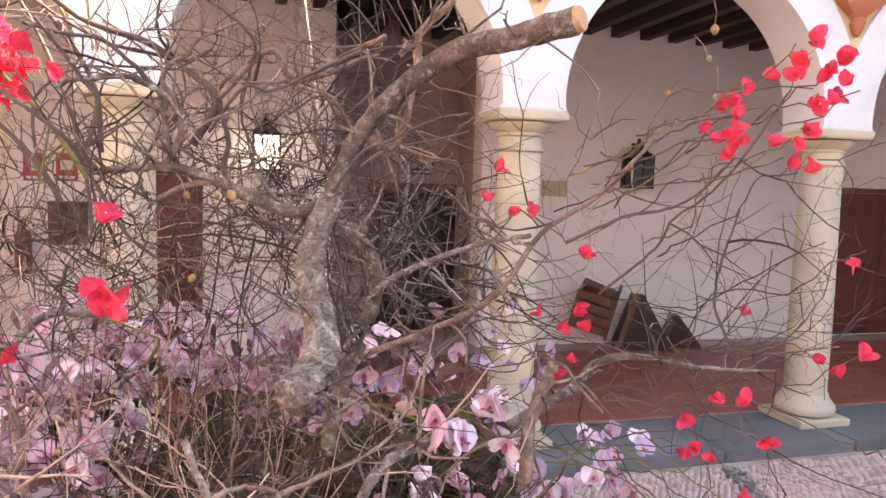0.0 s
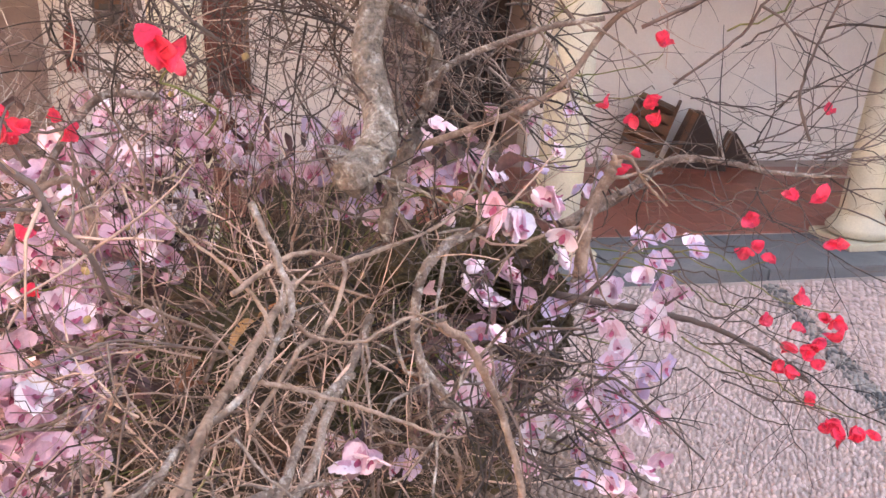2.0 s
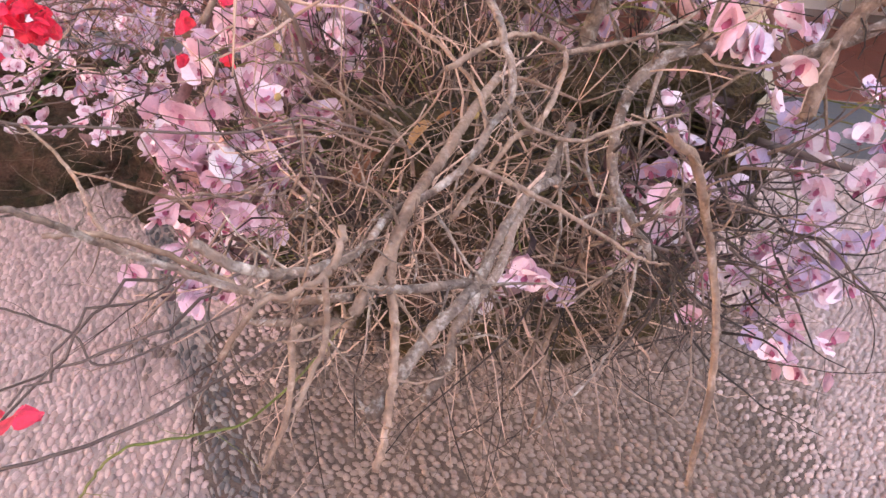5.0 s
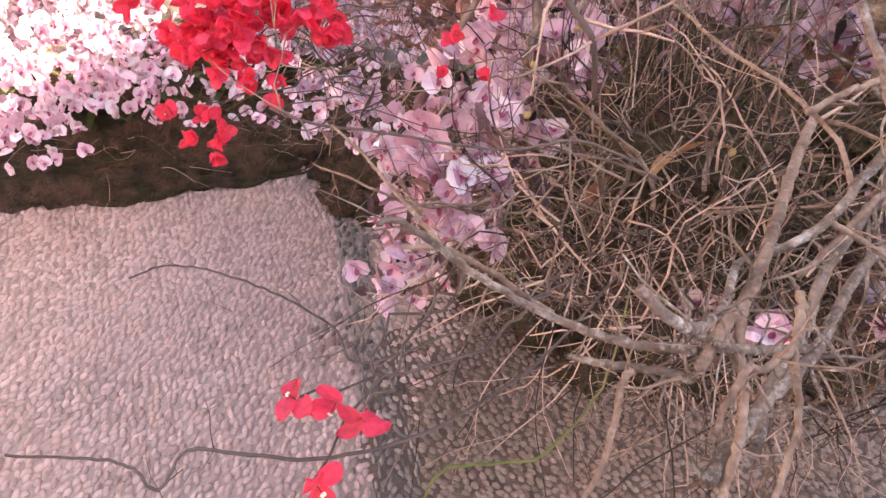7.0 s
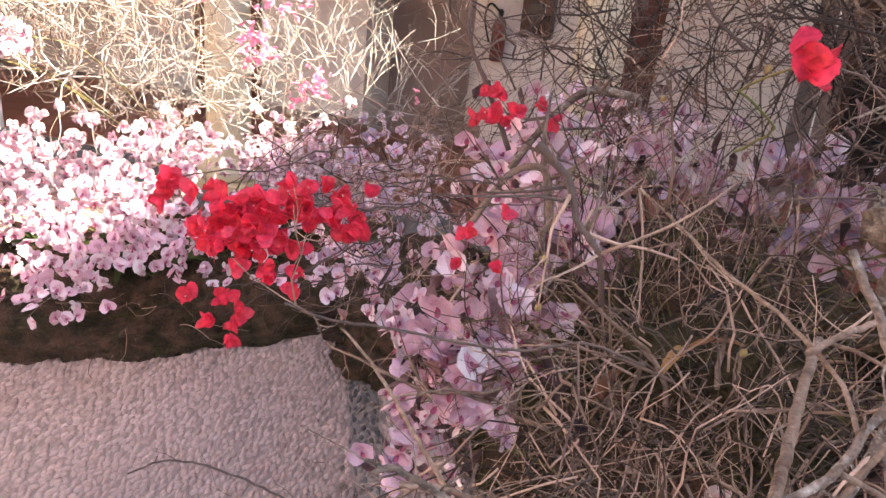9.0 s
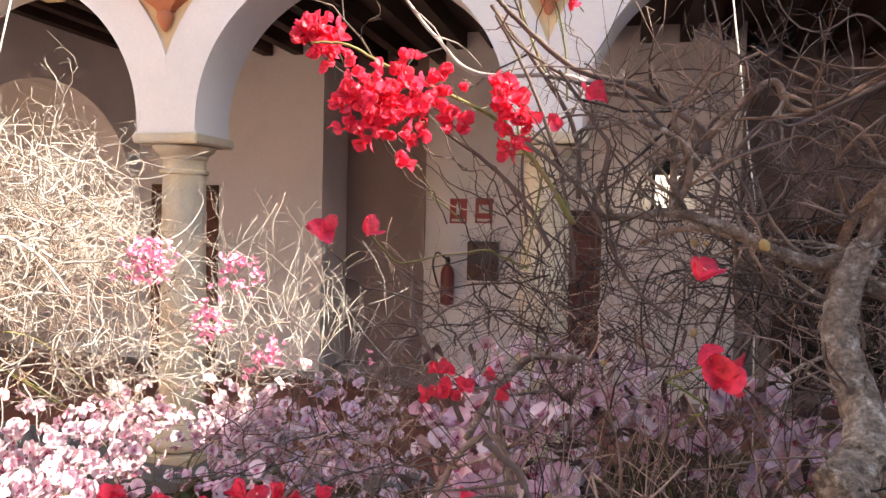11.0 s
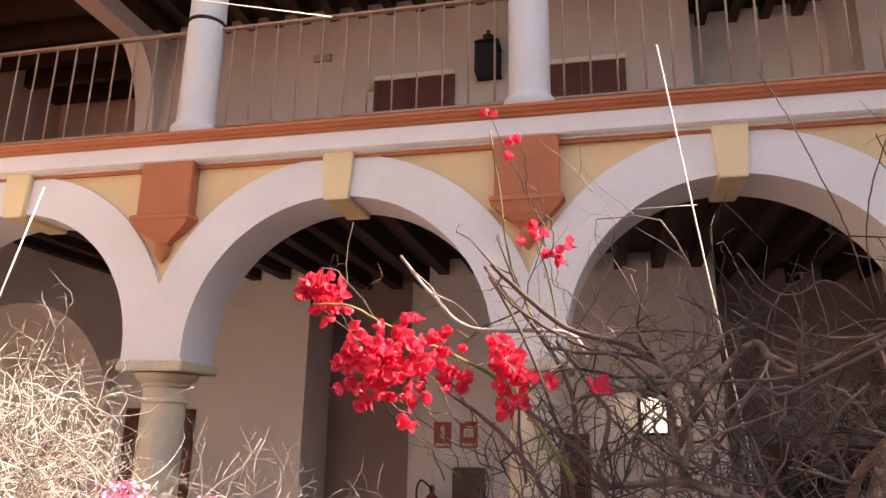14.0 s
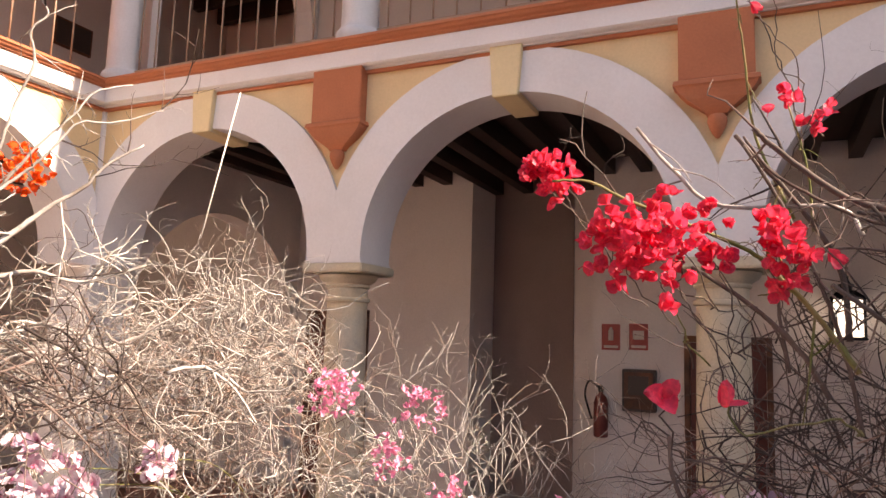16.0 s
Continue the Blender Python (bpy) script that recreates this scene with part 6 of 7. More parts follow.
def shoots_from_limbs(name, label, mat, pick, n, length, r, lift=0.05):
    t = Tubes()
    for _ in range(n):
        line, r0, r1 = random.choice(pick)
        k = random.randrange(len(line))
        if line[k].y < -4.1 and line[k].z < 1.9:
            continue
        w = rand_way() + Vector((0, -0.1, 0.35))
        twig(t, line[k], w, random.uniform(*length), random.uniform(*r), 0.5, 3, 4, lift)
    return tagged(new(name, t.mesh(name, mat)), label, "twigs", kind="stuff")

thicket("twig_tangle", "dense tangle of dry brown twigs at the front of the bed", TWIG, [((-2.23, -3.65, 1.32), (0.3, 0.2, 0.18), 42), ((-2.0, -3.61, 1.28), (0.25, 0.2, 0.16), 34), ((-2.4, -3.51, 1.33), (0.28, 0.2, 0.18), 26), ((-1.88, -3.44, 1.3), (0.22, 0.2, 0.15), 22), ((-1.71, -3.63, 1.13), (0.22, 0.2, 0.15), 15), ((-2.24, -3.64, 1.23), (0.16, 0.16, 0.16), 22), ((-2.12, -3.57, 1.26), (0.26, 0.18, 0.2), 38), ((-1.83, -3.64, 1.22), (0.26, 0.18, 0.18), 27), ((-2.14, -3.79, 1.19), (0.16, 0.14, 0.1), 18)], (0.15, 0.40), (0.0010, 0.0034), bend=0.62, forks=3)
thicket("twig_tangle", "stout grey-brown sticks crossing in the tangle", BARK_BROWN, [((-2.35, -3.67, 1.2), (0.3, 0.15, 0.15), 9), ((-2.13, -3.6, 1.21), (0.3, 0.15, 0.15), 10), ((-2.1, -3.6, 1.18), (0.35, 0.18, 0.18), 12), ((-1.84, -3.75, 1.13), (0.25, 0.12, 0.15), 8)], (0.22, 0.48), (0.003, 0.0065), bend=0.5, forks=4)
thicket("twig_tangle", "fine upright brown shoots rising from the mound", TWIG, [((-2.29, -3.24, 1.39), (0.32, 0.25, 0.1), 41), ((-2.44, -3.25, 1.42), (0.2, 0.25, 0.1), 16), ((-2.04, -3.22, 1.41), (0.12, 0.2, 0.08), 15), ((-2.2, -3.0, 1.21), (0.3, 0.25, 0.12), 26)], (0.2, 0.5), (0.0011, 0.0024), bend=0.28, forks=2, drift=(0, -0.1, 2.0), lift=0.05)
thicket("twig_tangle", "pile of brown twigs before the dark doorway", TWIG_HEAP, [((-1.49, -2.82, 1.88), (0.24, 0.18, 0.16), 40), ((-1.44, -2.84, 1.76), (0.24, 0.18, 0.14), 40), ((-1.65, -2.99, 1.81), (0.16, 0.18, 0.16), 16)], (0.2, 0.5), (0.0018, 0.005), bend=0.35, forks=1, out=0.2)
thicket("twig_tangle", "sparse long dark twigs reaching over the cobbles", TWIG_DARK, [((-1.18, -3.48, 1.96), (0.3, 0.12, 0.2), 5), ((-1.05, -3.50, 1.70), (0.26, 0.12, 0.06), 22), ((-1.15, -3.56, 1.26), (0.25, 0.12, 0.08), 8), ((-1.27, -3.38, 1.24), (0.15, 0.12, 0.08), 7), ((-1.04, -3.69, 2.12), (0.25, 0.1, 0.2), 3)], (0.25, 0.5), (0.0011, 0.0026), bend=0.5, forks=4, drift=(0.8, -0.1, 0.1))
thicket("twig_tangle", "rootlets hanging from the tangle to the cobbles", TWIG, [((-2.22, -3.66, 1.03), (0.22, 0.12, 0.08), 17), ((-1.96, -3.69, 1.01), (0.28, 0.12, 0.08), 22), ((-1.7, -3.68, 1.13), (0.22, 0.12, 0.08), 14)], (0.25, 0.55), (0.0011, 0.0026), bend=0.4, forks=2, drift=(0, 0, -1.0), lift=-0.03)
thicket("twig_tangle", "network of bare dark twigs in the small tree", TWIG_DARK, [((-2.09, -3.23, 2.02), (0.35, 0.18, 0.16), 8), ((-2.4, -3.17, 1.92), (0.3, 0.18, 0.16), 7), ((-1.68, -3.17, 2.08), (0.25, 0.18, 0.2), 5), ((-2.22, -3.15, 1.85), (0.35, 0.2, 0.12), 24)], (0.2, 0.5), (0.0012, 0.003), bend=0.5, forks=3, lift=0.02)
thicket("twig_tangle", "dark bare twigs against the arches", TWIG_DARK, [((-2.13, -2.98, 2.14), (0.3, 0.2, 0.16), 8), ((-1.9, -3.02, 2.25), (0.28, 0.2, 0.2), 7), ((-1.82, -3.14, 2.12), (0.22, 0.2, 0.16), 12), ((-2.36, -2.98, 2.1), (0.22, 0.2, 0.14), 4), ((-2.16, -2.87, 1.86), (0.38, 0.25, 0.2), 30)], (0.15, 0.42), (0.0012, 0.003), bend=0.5, forks=3, drift=(0, 0, 0.4), lift=0.03)
# sunlit outside of the bush: the brightness is partly in the twig colour
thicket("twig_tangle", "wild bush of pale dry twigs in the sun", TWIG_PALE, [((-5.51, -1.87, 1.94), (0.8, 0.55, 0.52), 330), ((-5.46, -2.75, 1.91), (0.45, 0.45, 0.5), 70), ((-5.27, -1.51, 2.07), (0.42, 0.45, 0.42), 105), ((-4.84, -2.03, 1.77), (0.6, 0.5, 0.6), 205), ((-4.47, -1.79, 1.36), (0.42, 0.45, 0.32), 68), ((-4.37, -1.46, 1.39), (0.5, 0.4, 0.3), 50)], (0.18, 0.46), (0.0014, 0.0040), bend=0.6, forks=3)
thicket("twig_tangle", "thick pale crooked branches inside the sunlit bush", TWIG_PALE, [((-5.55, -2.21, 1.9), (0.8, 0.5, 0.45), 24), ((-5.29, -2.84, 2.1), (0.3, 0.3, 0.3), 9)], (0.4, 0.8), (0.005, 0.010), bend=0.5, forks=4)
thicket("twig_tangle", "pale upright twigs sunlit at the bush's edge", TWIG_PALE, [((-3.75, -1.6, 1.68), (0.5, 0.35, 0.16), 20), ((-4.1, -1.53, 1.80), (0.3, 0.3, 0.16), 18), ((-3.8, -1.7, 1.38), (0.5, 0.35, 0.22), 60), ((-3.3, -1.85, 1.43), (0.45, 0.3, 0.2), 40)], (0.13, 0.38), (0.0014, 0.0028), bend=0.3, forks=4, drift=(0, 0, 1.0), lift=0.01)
thicket("twig_tangle", "shaded twigs over the far orchids", TWIG, [((-3.32, -2.2, 1.22), (0.6, 0.35, 0.24), 105), ((-2.75, -2.4, 1.48), (0.4, 0.3, 0.22), 48), ((-2.29, -2.6, 1.62), (0.35, 0.3, 0.22), 22), ((-3.0, -2.7, 1.2), (0.45, 0.3, 0.2), 70)], (0.18, 0.45), (0.0013, 0.0032), bend=0.55, forks=3, lift=0.02)
thicket("twig_tangle", "curtain of dark fine twigs before the arcade", TWIG_DARK, [((-2.4, -2.98, 1.93), (0.22, 0.2, 0.12), 18), ((-2.12, -2.95, 1.97), (0.3, 0.2, 0.14), 38), ((-1.80, -2.98, 2.04), (0.28, 0.2, 0.16), 72)], (0.15, 0.42), (0.0014, 0.0036), bend=0.55, forks=3)
thicket("twig_tangle", "brown dry twigs before the arcade", TWIG, [((-2.45, -2.9, 1.86), (0.3, 0.2, 0.10), 18), ((-1.95, -2.9, 1.92), (0.35, 0.2, 0.14), 34)], (0.15, 0.4), (0.0012, 0.0028), bend=0.55, forks=3)
thicket("twig_tangle", "fine brown twigs matted over the mound", TWIG, [((-2.14, -3.08, 1.23), (0.35, 0.15, 0.2), 16), ((-1.76, -3.1, 1.22), (0.3, 0.15, 0.2), 13), ((-2.17, -3.23, 1.08), (0.4, 0.15, 0.25), 18), ((-1.8, -3.32, 0.97), (0.3, 0.15, 0.25), 13), ((-2.12, -3.21, 1.18), (0.4, 0.15, 0.3), 17), ((-1.71, -3.27, 1.19), (0.3, 0.15, 0.3), 11)], (0.15, 0.4), (0.001, 0.0026), bend=0.5, forks=2)
thicket("twig_tangle", "dark matted twigs in the small tree", TWIG_DARK, [((-2.45, -2.83, 1.92), (0.3, 0.2, 0.14), 14), ((-1.77, -2.85, 2.23), (0.3, 0.2, 0.2), 9), ((-2.68, -2.75, 1.79), (0.3, 0.2, 0.1), 18)], (0.15, 0.45), (0.0012, 0.0035), bend=0.45, forks=3, lift=0.02)
# inside of the bush: browner twigs paint the shade between the pale ones
thicket("twig_tangle", "brown twigs deep inside the sunlit bush, coloured for its shade", TWIG, [((-5.64, -1.73, 1.8), (0.75, 0.5, 0.42), 210), ((-4.93, -1.86, 1.61), (0.6, 0.45, 0.5), 112)], (0.2, 0.5), (0.0015, 0.0035), bend=0.5, forks=2)
thicket("twig_tangle", "dark matted twigs among the lilac orchids", TWIG_DARK, [((-1.65, -3.74, 1.33), (0.2, 0.14, 0.16), 60), ((-1.55, -3.69, 1.13), (0.14, 0.12, 0.12), 26)], (0.12, 0.34), (0.0014, 0.004), bend=0.55, forks=3)
# darkest twigs, placed to paint the shade low in the bush
thicket("twig_tangle", "dark twigs low in the sunlit bush, coloured for its shade", TWIG_DARK, [((-4.89, -2.99, 1.86), (0.3, 0.25, 0.22), 46), ((-4.63, -3.30, 2.00), (0.22, 0.2, 0.2), 30)], (0.2, 0.5), (0.002, 0.006), bend=0.5, forks=3)
thicket("twig_tangle", "dark crooked twigs before the far doorway", TWIG_DARK, [((-1.91, -2.82, 2.38), (0.25, 0.2, 0.18), 9), ((-1.69, -2.88, 2.38), (0.2, 0.2, 0.2), 10), ((-1.71, -2.73, 2.02), (0.3, 0.2, 0.25), 40), ((-2.57, -2.62, 2.05), (0.2, 0.2, 0.15), 8)], (0.2, 0.5), (0.0014, 0.004), bend=0.45, forks=3)
thicket("twig_tangle", "dark knotted twigs at the mound's far side", TWIG_DARK, [((-1.58, -3.2, 1.40), (0.22, 0.16, 0.13), 46), ((-1.6, -3.4, 1.28), (0.2, 0.14, 0.13), 34)], (0.12, 0.36), (0.0014, 0.004), bend=0.55, forks=2)
thicket("twig_tangle", "rootlets matted over the mound's foot", TWIG, [((-2.3, -2.72, 0.45), (0.35, 0.1, 0.25), 40), ((-1.75, -2.76, 0.4), (0.4, 0.1, 0.25), 50)], (0.15, 0.4), (0.0012, 0.003), bend=0.6, forks=2, drift=(0, -0.4, -0.8))
thicket("twig_tangle", "long bare shoots trailing from the tangle over the cobbles", TWIG, [((-2.3, -3.88, 1.28), (0.28, 0.12, 0.08), 16), ((-2.0, -3.9, 1.22), (0.2, 0.12, 0.08), 10)], (0.25, 0.48), (0.0014, 0.0030), bend=0.22, forks=2, drift=(-0.3, -0.5, -1.1))
moss_ball((-1.52, -3.12, 1.36), 0.17)
moss_ball((-1.66, -3.18, 1.33), 0.15)
moss_ball((-1.46, -3.22, 1.22), 0.15)
moss_ball((-2.18, -3.44, 1.28), 0.1)
moss_ball((-1.81, -3.3, 1.39), 0.07)
moss_ball((-1.45, -3.4, 1.16), 0.05)
moss_ball((-2.01, -3.29, 1.27), 0.13)
moss_ball((-2.06, -3.41, 1.27), 0.12)
moss_ball((-1.94, -3.45, 1.16), 0.12)
STAKE_1 = [(-1.937, -1.104, 4.349), (-1.729, -0.875, 3.080), (-1.625, -1.021, 2.186), (-1.55, -0.99, 0.0)]
STAKE_2 = [(-4.69, -2.38, 3.2), (-4.73, -2.52, 2.51)]
STAKE_3 = [(-2.2, -2.88, 2.81), (-2.03, -2.89, 2.81)]
STAKE_4 = [(-3.14, -2.94, 3.51), (-3.44, -3.09, 3.5), (-4.25, -3.79, 3.3), (-4.65, -3.95, 2.81), (-4.97, -3.75, 2.22)]

def stake(pts, r, label):
    t = Tubes()
    t.add([Vector(p) for p in pts], r, r * 0.8, 8)
    return tagged(new("stake", t.mesh("stake", STAKE)), label, "stake", "thin pale canes")


stake(STAKE_1, 0.0048, "thin white cane standing up behind the branches")
stake(STAKE_2, 0.0038, "thin white cane standing up from the sunlit bush")
stake(STAKE_3, 0.0015, "short pale twig lying across the cane")
stake(STAKE_4, 0.002, "thin white cane reaching over the court")
shoots_from_limbs("twig_tangle", "dark side shoots of the small lichened tree", TWIG_DARK, BRANCH_LINES[:6], 40, (0.12, 0.38), (0.0014, 0.0032))
shoots_from_limbs("twig_tangle", "dead side shoots along the bare branches", TWIG, BRANCH_LINES[6:34], 190, (0.05, 0.24), (0.001, 0.0032), 0.0)
shoots_from_limbs("twig_tangle", "dark side shoots of the branches against the arches", TWIG_DARK, BRANCH_LINES[34:], 50, (0.12, 0.4), (0.001, 0.003))

# dried roots and moss pads along the bed's edge
for i in range(16):
    f = i / 15
    x, y = -5.15 + 1.5 * f, -2.62 + 1.28 * f
    moss_ball((x - 0.12 + random.uniform(-0.05, 0.05), y + 0.14 + random.uniform(-0.05, 0.05), 0.05), random.uniform(0.10, 0.18), 0.6)
for i in range(13):
    a = math.pi * (1.05 + 0.9 * i / 12) + random.uniform(-0.08, 0.08)
    moss_ball((-1.95 + 0.92 * math.cos(a), -2.06 + random.uniform(0.56, 0.64) * math.sin(a), random.uniform(0.02, 0.2)), random.uniform(0.06, 0.13), 0.8)

# the sunlit far bed: sprays all over the mound, strap leaves, roots on its bank
bed = random.Random(11)
for i in range(34):
    u, v = bed.uniform(-0.95, 0.95), bed.uniform(-0.55, 0.8)
    x = -4.78 + 1.7 * u * 0.743 - 0.75 * v * 0.669
    y = -1.40 + 1.7 * u * 0.669 + 0.75 * v * 0.743
    orchid_spray((x, y, 0.38 + 0.28 * (1 - u * u) + bed.uniform(0.0, 0.30)), 0.17, 6, (PETAL, PETAL, PETAL, PETAL_LILAC)[i % 4])
for i in range(14):
    f = bed.random()
    leaf_tuft((-5.1 + 1.4 * f - 0.15, -2.5 + 1.25 * f + 0.25, 0.30 + bed.uniform(0, 0.15)), 6, LEAF, 0.19)
thicket("twig_tangle", "pale rootlets trailing over the mossy bank", TWIG, [((-4.75, -2.15, 0.22), (0.5, 0.3, 0.1), 34), ((-4.1, -1.62, 0.22), (0.35, 0.3, 0.1), 26), ((-3.4, -1.7, 0.4), (0.4, 0.3, 0.2), 26)], (0.2, 0.5), (0.001, 0.0024), bend=0.5, forks=1, drift=(0.2, -0.5, 0.1))
for c, n, sp in (((-2.62, -3.2, 1.15), 9, 0.07), ((-2.45, -3.55, 1.45), 5, 0.06), ((-1.15, -3.65, 2.32), 4, 0.06), ((-2.1, -3.5, 2.1), 5, 0.12), ((-2.0, -3.4, 1.3), 6, 0.15)):
    seed_pods(c, n, sp)
for c in ((-1.72, -3.35, 1.05), (-1.85, -3.5, 1.2), (-1.6, -3.3, 1.15), (-2.15, -3.5, 1.35), (-1.95, -3.3, 1.1), (-2.3, -3.6, 1.25), (-1.5, -3.4, 1.3), (-2.5, -3.3, 1.3)):
    leaf_tuft(c, 2, DRY_LEAF, 0.10)

# dry mauve leaves between and behind the flowers, also a dark backing for shaded gaps
lv, lf = [], []
lit = random.Random(23)
for c, spread, n in SPRAY_SPOTS:
    for i in range(0 if c.x < -3.3 or c.x > -1.5 else 13 if c.y > -3.7 else 4):
        q = c + Vector((lit.gauss(0, spread * 0.8), 0.10 + lit.gauss(0, spread * 0.4), -0.03 + lit.gauss(0, spread * 0.8)))
        vs, fs = petal_grid(lit.uniform(0.035, 0.085), lit.uniform(0.012, 0.035), lit.uniform(0.2, 0.8), lit.uniform(-0.8, 0.8), 0.9, 2, 3, 1.2)
        m = Matrix.Translation(q) @ pose(0, 0, 0, lit.uniform(-90, 90), lit.uniform(-90, 90), lit.uniform(0, 360))
        b = len(lv)
        lv += [m @ v for v in vs]
        lf += [tuple(k + b for k in f) for f in fs]
tagged(new("leaf_litter", mesh_from("leaf_litter", lv, lf, LITTER, True)), "dry mauve-brown leaves tangled among the orchids", "leaves", kind="stuff")

# ---- cobbles ----
CENTRE_XY = Vector((-0.45, -7.6))


def pebble_mesh(name, mat, k):
    vs, fs = [], []
    rnd = random.Random(k)
    seg = 7
    for r, z in ((1.0, 0.0), (0.92, 0.45), (0.55, 0.85)):
        for i in range(seg):
            a = 2 * math.pi * i / seg
            q = 1 + rnd.uniform(-0.12, 0.12)
            vs.append((0.5 * r * q * math.cos(a), 0.5 * r * q * math.sin(a), 0.5 * z))
    for j in range(2):
        for i in range(seg):
            a, b = j * seg + i, j * seg + (i + 1) % seg
            fs.append((a, b, b + seg, a + seg))
    fs.append(tuple(2 * seg + i for i in range(seg)))
    return vs, fs


SHAPES = [pebble_mesh("pebble", PEBBLE, k) for k in range(6)]


def band_at(x, y):
    """How far a place is across the two radial bands of dark stones, or None."""
    best = None
    for d in (Vector((-0.472, 0.882)), Vector((0.273, 0.962))):
        p = Vector((x, y)) - CENTRE_XY
        if p.dot(d) > 0.5:
            off = p.x * d.y - p.y * d.x
            if best is None or abs(off) < abs(best[0]):
                best = (off, d)
    return best


# soil in the joints round the mound, the planting's shade painted in with it
soil = random.Random(31)
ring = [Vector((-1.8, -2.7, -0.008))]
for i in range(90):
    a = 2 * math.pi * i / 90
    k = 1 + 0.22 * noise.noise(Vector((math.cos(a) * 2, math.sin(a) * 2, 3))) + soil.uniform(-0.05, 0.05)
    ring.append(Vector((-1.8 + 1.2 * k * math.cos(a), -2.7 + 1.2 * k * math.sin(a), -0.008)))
patch = new("soil_patch", mesh_from("soil_patch", ring, [(0, i + 1, (i + 1) % 90 + 1) for i in range(90)], SOIL_SHADE))
tagged(patch, "brown soil in the cobble joints, darkened for shade round the mound", "soil", kind="structure")

light_v, light_f, dark_v, dark_f, soil_shade_v, soil_shade_f = [], [], [], [], [], []
rnd = random.Random(5)
cells = []
y = -4.75
row = 0
while y < -0.42:
    step = 0.028 if y < -1.6 else 0.042
    x = -6.3 + (row % 2) * step * 0.5
    while x < 2.4:
        if not (y > -2.0 and (x < -4.6 or (-2.7 < x < -1.2))):
            cells.append((x + rnd.uniform(-0.011, 0.011), y + rnd.uniform(-0.008, 0.008), step))
        x += step * (1.35 if y < -1.6 else 1.3)
    y += step * 0.82
    row += 1
near_cells = []
for x, y, step in cells:
    off, d = band_at(x, y)
    in_band = abs(off) < 0.055
    panel = off > 0
    turn = math.atan2(d.y, d.x) + (0.6 if panel else -0.5) + rnd.gauss(0, 0.30)
    long, wide = step * rnd.uniform(1.2, 1.6), step * rnd.uniform(0.62, 0.88)
    if abs(abs(off) - 0.068) < 0.014:                      # thin upright border stones
        turn, long, wide = math.atan2(d.y, d.x), step * 1.5, step * 0.45
        in_band = True
    elif -3.1 < x < -0.6 and y > -3.9 and not in_band:
        long, wide = step * rnd.uniform(1.05, 1.35), step * rnd.uniform(0.72, 0.92)
    if -4.3 < x < -3.7 and -3.3 < y < -2.9 and not in_band and len(near_cells) < 290:
        near_cells.append((x, y, turn, long, wide, rnd.uniform(0.013, 0.022)))
        continue
    vs, fs = SHAPES[rnd.randrange(6)]
    # ragged oval round the mound: soil and painted shade together
    soil_shaded = ((x + 1.75) / 1.15) ** 2 + ((y + 2.75) / 1.25) ** 2 + 0.9 * noise.noise(Vector((x * 2.3, y * 2.3, 0))) + rnd.uniform(-0.35, 0.35) < 1.0
    V, F = (dark_v, dark_f) if in_band else (soil_shade_v, soil_shade_f) if soil_shaded else (light_v, light_f)
    b, c, s, h = len(V), math.cos(turn), math.sin(turn), rnd.uniform(0.026, 0.044)
    for px, py, pz in vs:
        px, py = px * long, py * wide
        V.append((x + px * c - py * s, y + px * s + py * c, -0.012 + pz * h))
    F += [tuple(i + b for i in q) for q in fs]
for nm, V, F, mat in (("pebbles", light_v, light_f, PEBBLE), ("dark_pebbles", dark_v, dark_f, PEBBLE_DARK), ("soiled_pebbles", soil_shade_v, soil_shade_f, PEBBLE_SOIL_SHADE)):
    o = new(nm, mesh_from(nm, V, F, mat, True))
    o.parent = ground
    tagged(o, {"pebbles": "cobbles of pale river pebbles", "dark_pebbles": "bands of dark cobbles", "soiled_pebbles": "pebbles darkened for soil and for the shade round the mound"}[nm], kind="stuff")
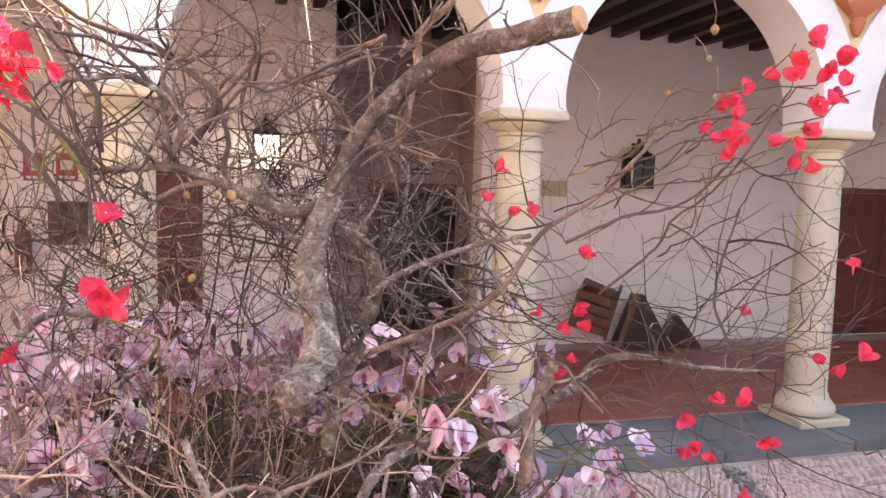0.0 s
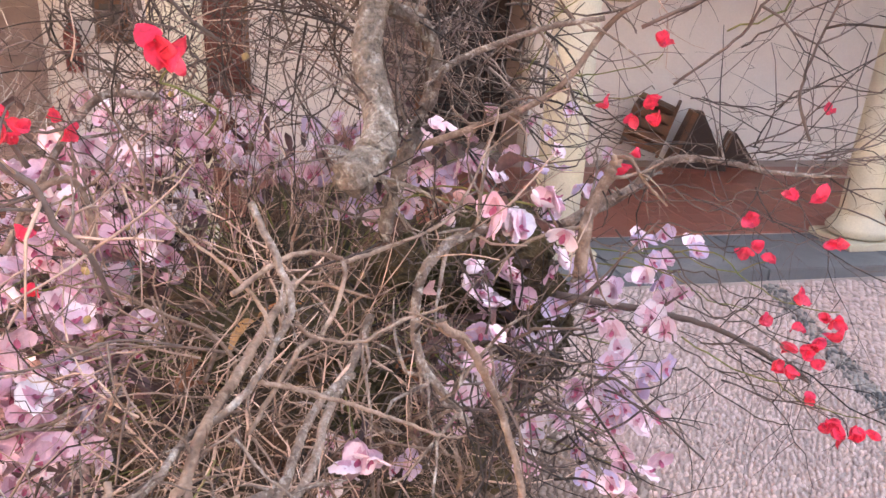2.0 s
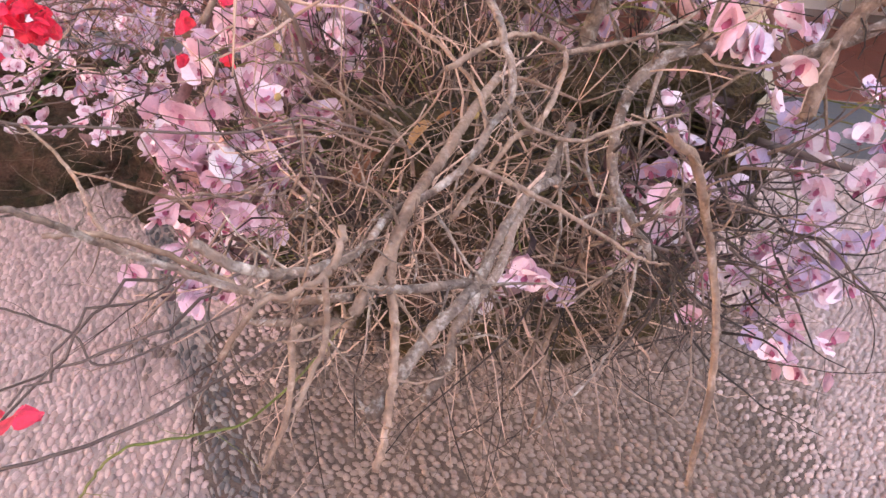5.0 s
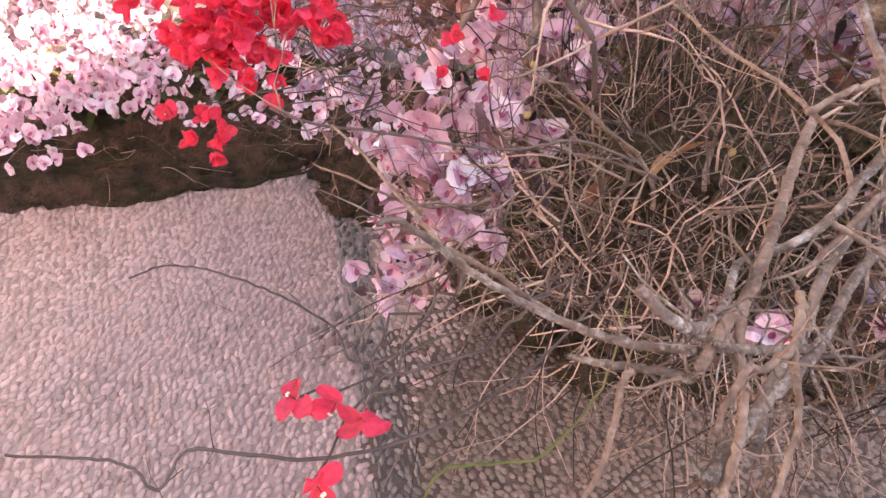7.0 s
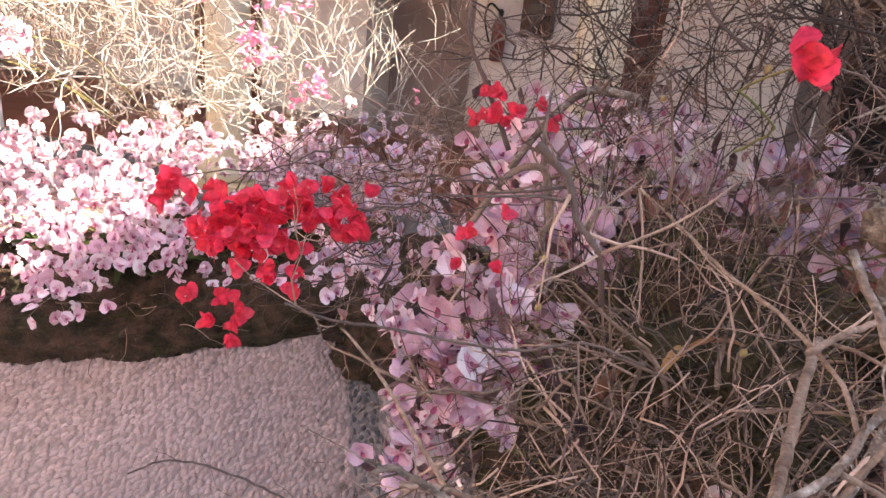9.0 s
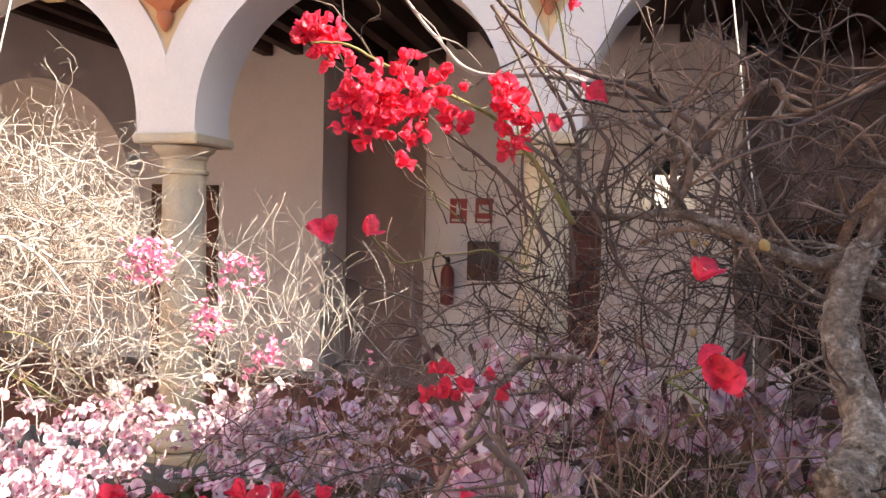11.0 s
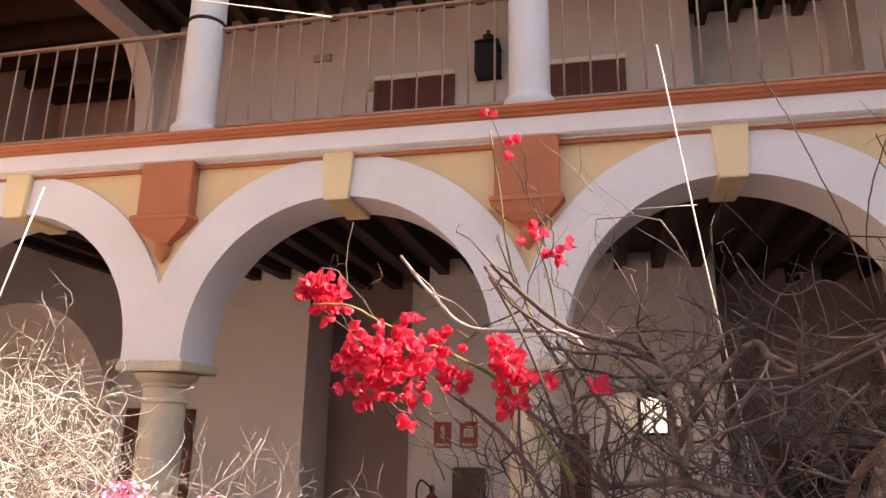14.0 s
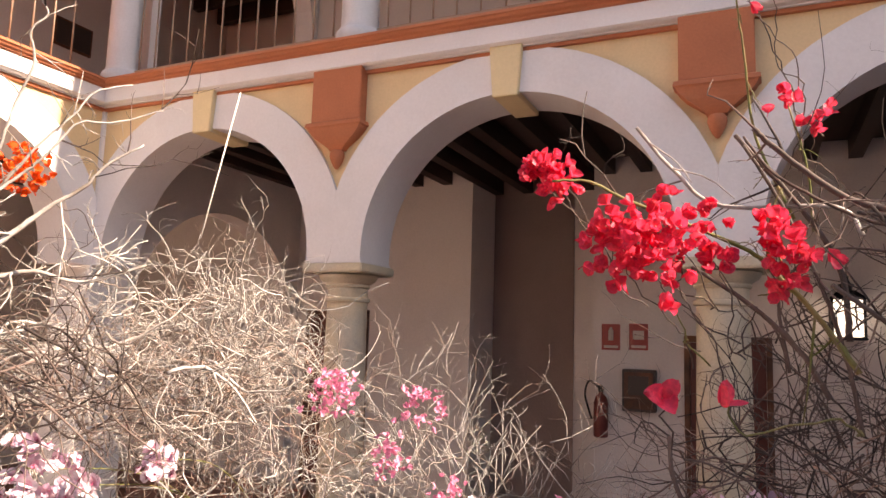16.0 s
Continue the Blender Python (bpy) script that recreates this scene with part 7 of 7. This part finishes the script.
# coarser cobbles in the rest of the court
coarse = {False: ([], []), True: ([], [])}
y, row = -9.6, 0
while y < -0.45:
    x = -8.6 + (row % 2) * 0.035
    while x < 5.8:
        if not (y > -4.77 and -6.32 < x < 2.42) and not (y > -2.4 and x < -4.4):
            band = band_at(x, y)
            rv, rf = coarse[band is not None and abs(band[0]) < 0.075]
            a, b = rnd.uniform(0, 3.1), len(rv)
            for r, z in ((0.034, -0.012), (0.022, 0.008)):
                for i in range(5):
                    u = a + i * 1.2566
                    px, py = r * math.cos(u) * 1.15, r * math.sin(u) * 0.8
                    rv.append((x + px * math.cos(a) - py * math.sin(a), y + px * math.sin(a) + py * math.cos(a), z))
            rf += [(b + i, b + (i + 1) % 5, b + 5 + (i + 1) % 5, b + 5 + i) for i in range(5)] + [(b + 5, b + 6, b + 7, b + 8, b + 9)]
        x += 0.075
    y += 0.056
    row += 1
for dark, (rv, rf) in coarse.items():
    nm = "dark_pebbles" if dark else "pebbles"
    o = new(nm, mesh_from(nm, rv, rf, PEBBLE_DARK if dark else PEBBLE, True))
    o.parent = ground
    tagged(o, "bands of coarser dark cobbles" if dark else "coarser pale river pebbles paving the court", kind="stuff")
PEB_NEAR = [mesh_from("pebble", v, f, PEBBLE, True) for v, f in SHAPES]
for x, y, turn, long, wide, h in near_cells:
    piece("pebble", PEB_NEAR[rnd.randrange(6)], ground, Matrix.Translation((x, y, -0.012)) @ pose(0, 0, 0, 0, 0, math.degrees(turn)) @ Matrix.Diagonal((long, wide, h * 2, 1)))

# corridor tiles
tile_me = bpy.data.meshes.new("tile")
bm = box((0.002, 0.002, -0.02), (0.278, 0.278, 0.0), 0.002)
bm.to_mesh(tile_me)
bm.free()
tile_me.materials.append(TILE)
for i in range(30):
    for j in range(9):
        piece("tile", tile_me, floor, pose(0.2 + i * 0.28, 0.49 + j * 0.28, FLOOR_Z + rnd.uniform(-0.001, 0.001)))
tb = bmesh.new()
for i in range(-45, 30):
    for j in range(9 if i < 0 else 0):
        box((0.2 + i * 0.28, 0.492 + j * 0.28, 0.08), (0.2 + i * 0.28 + 0.276, 0.49 + j * 0.28 + 0.278, FLOOR_Z), 0, tb)
o = part("tiles", tb, TILE, floor)
tagged(o, "red clay floor tiles", kind="stuff")
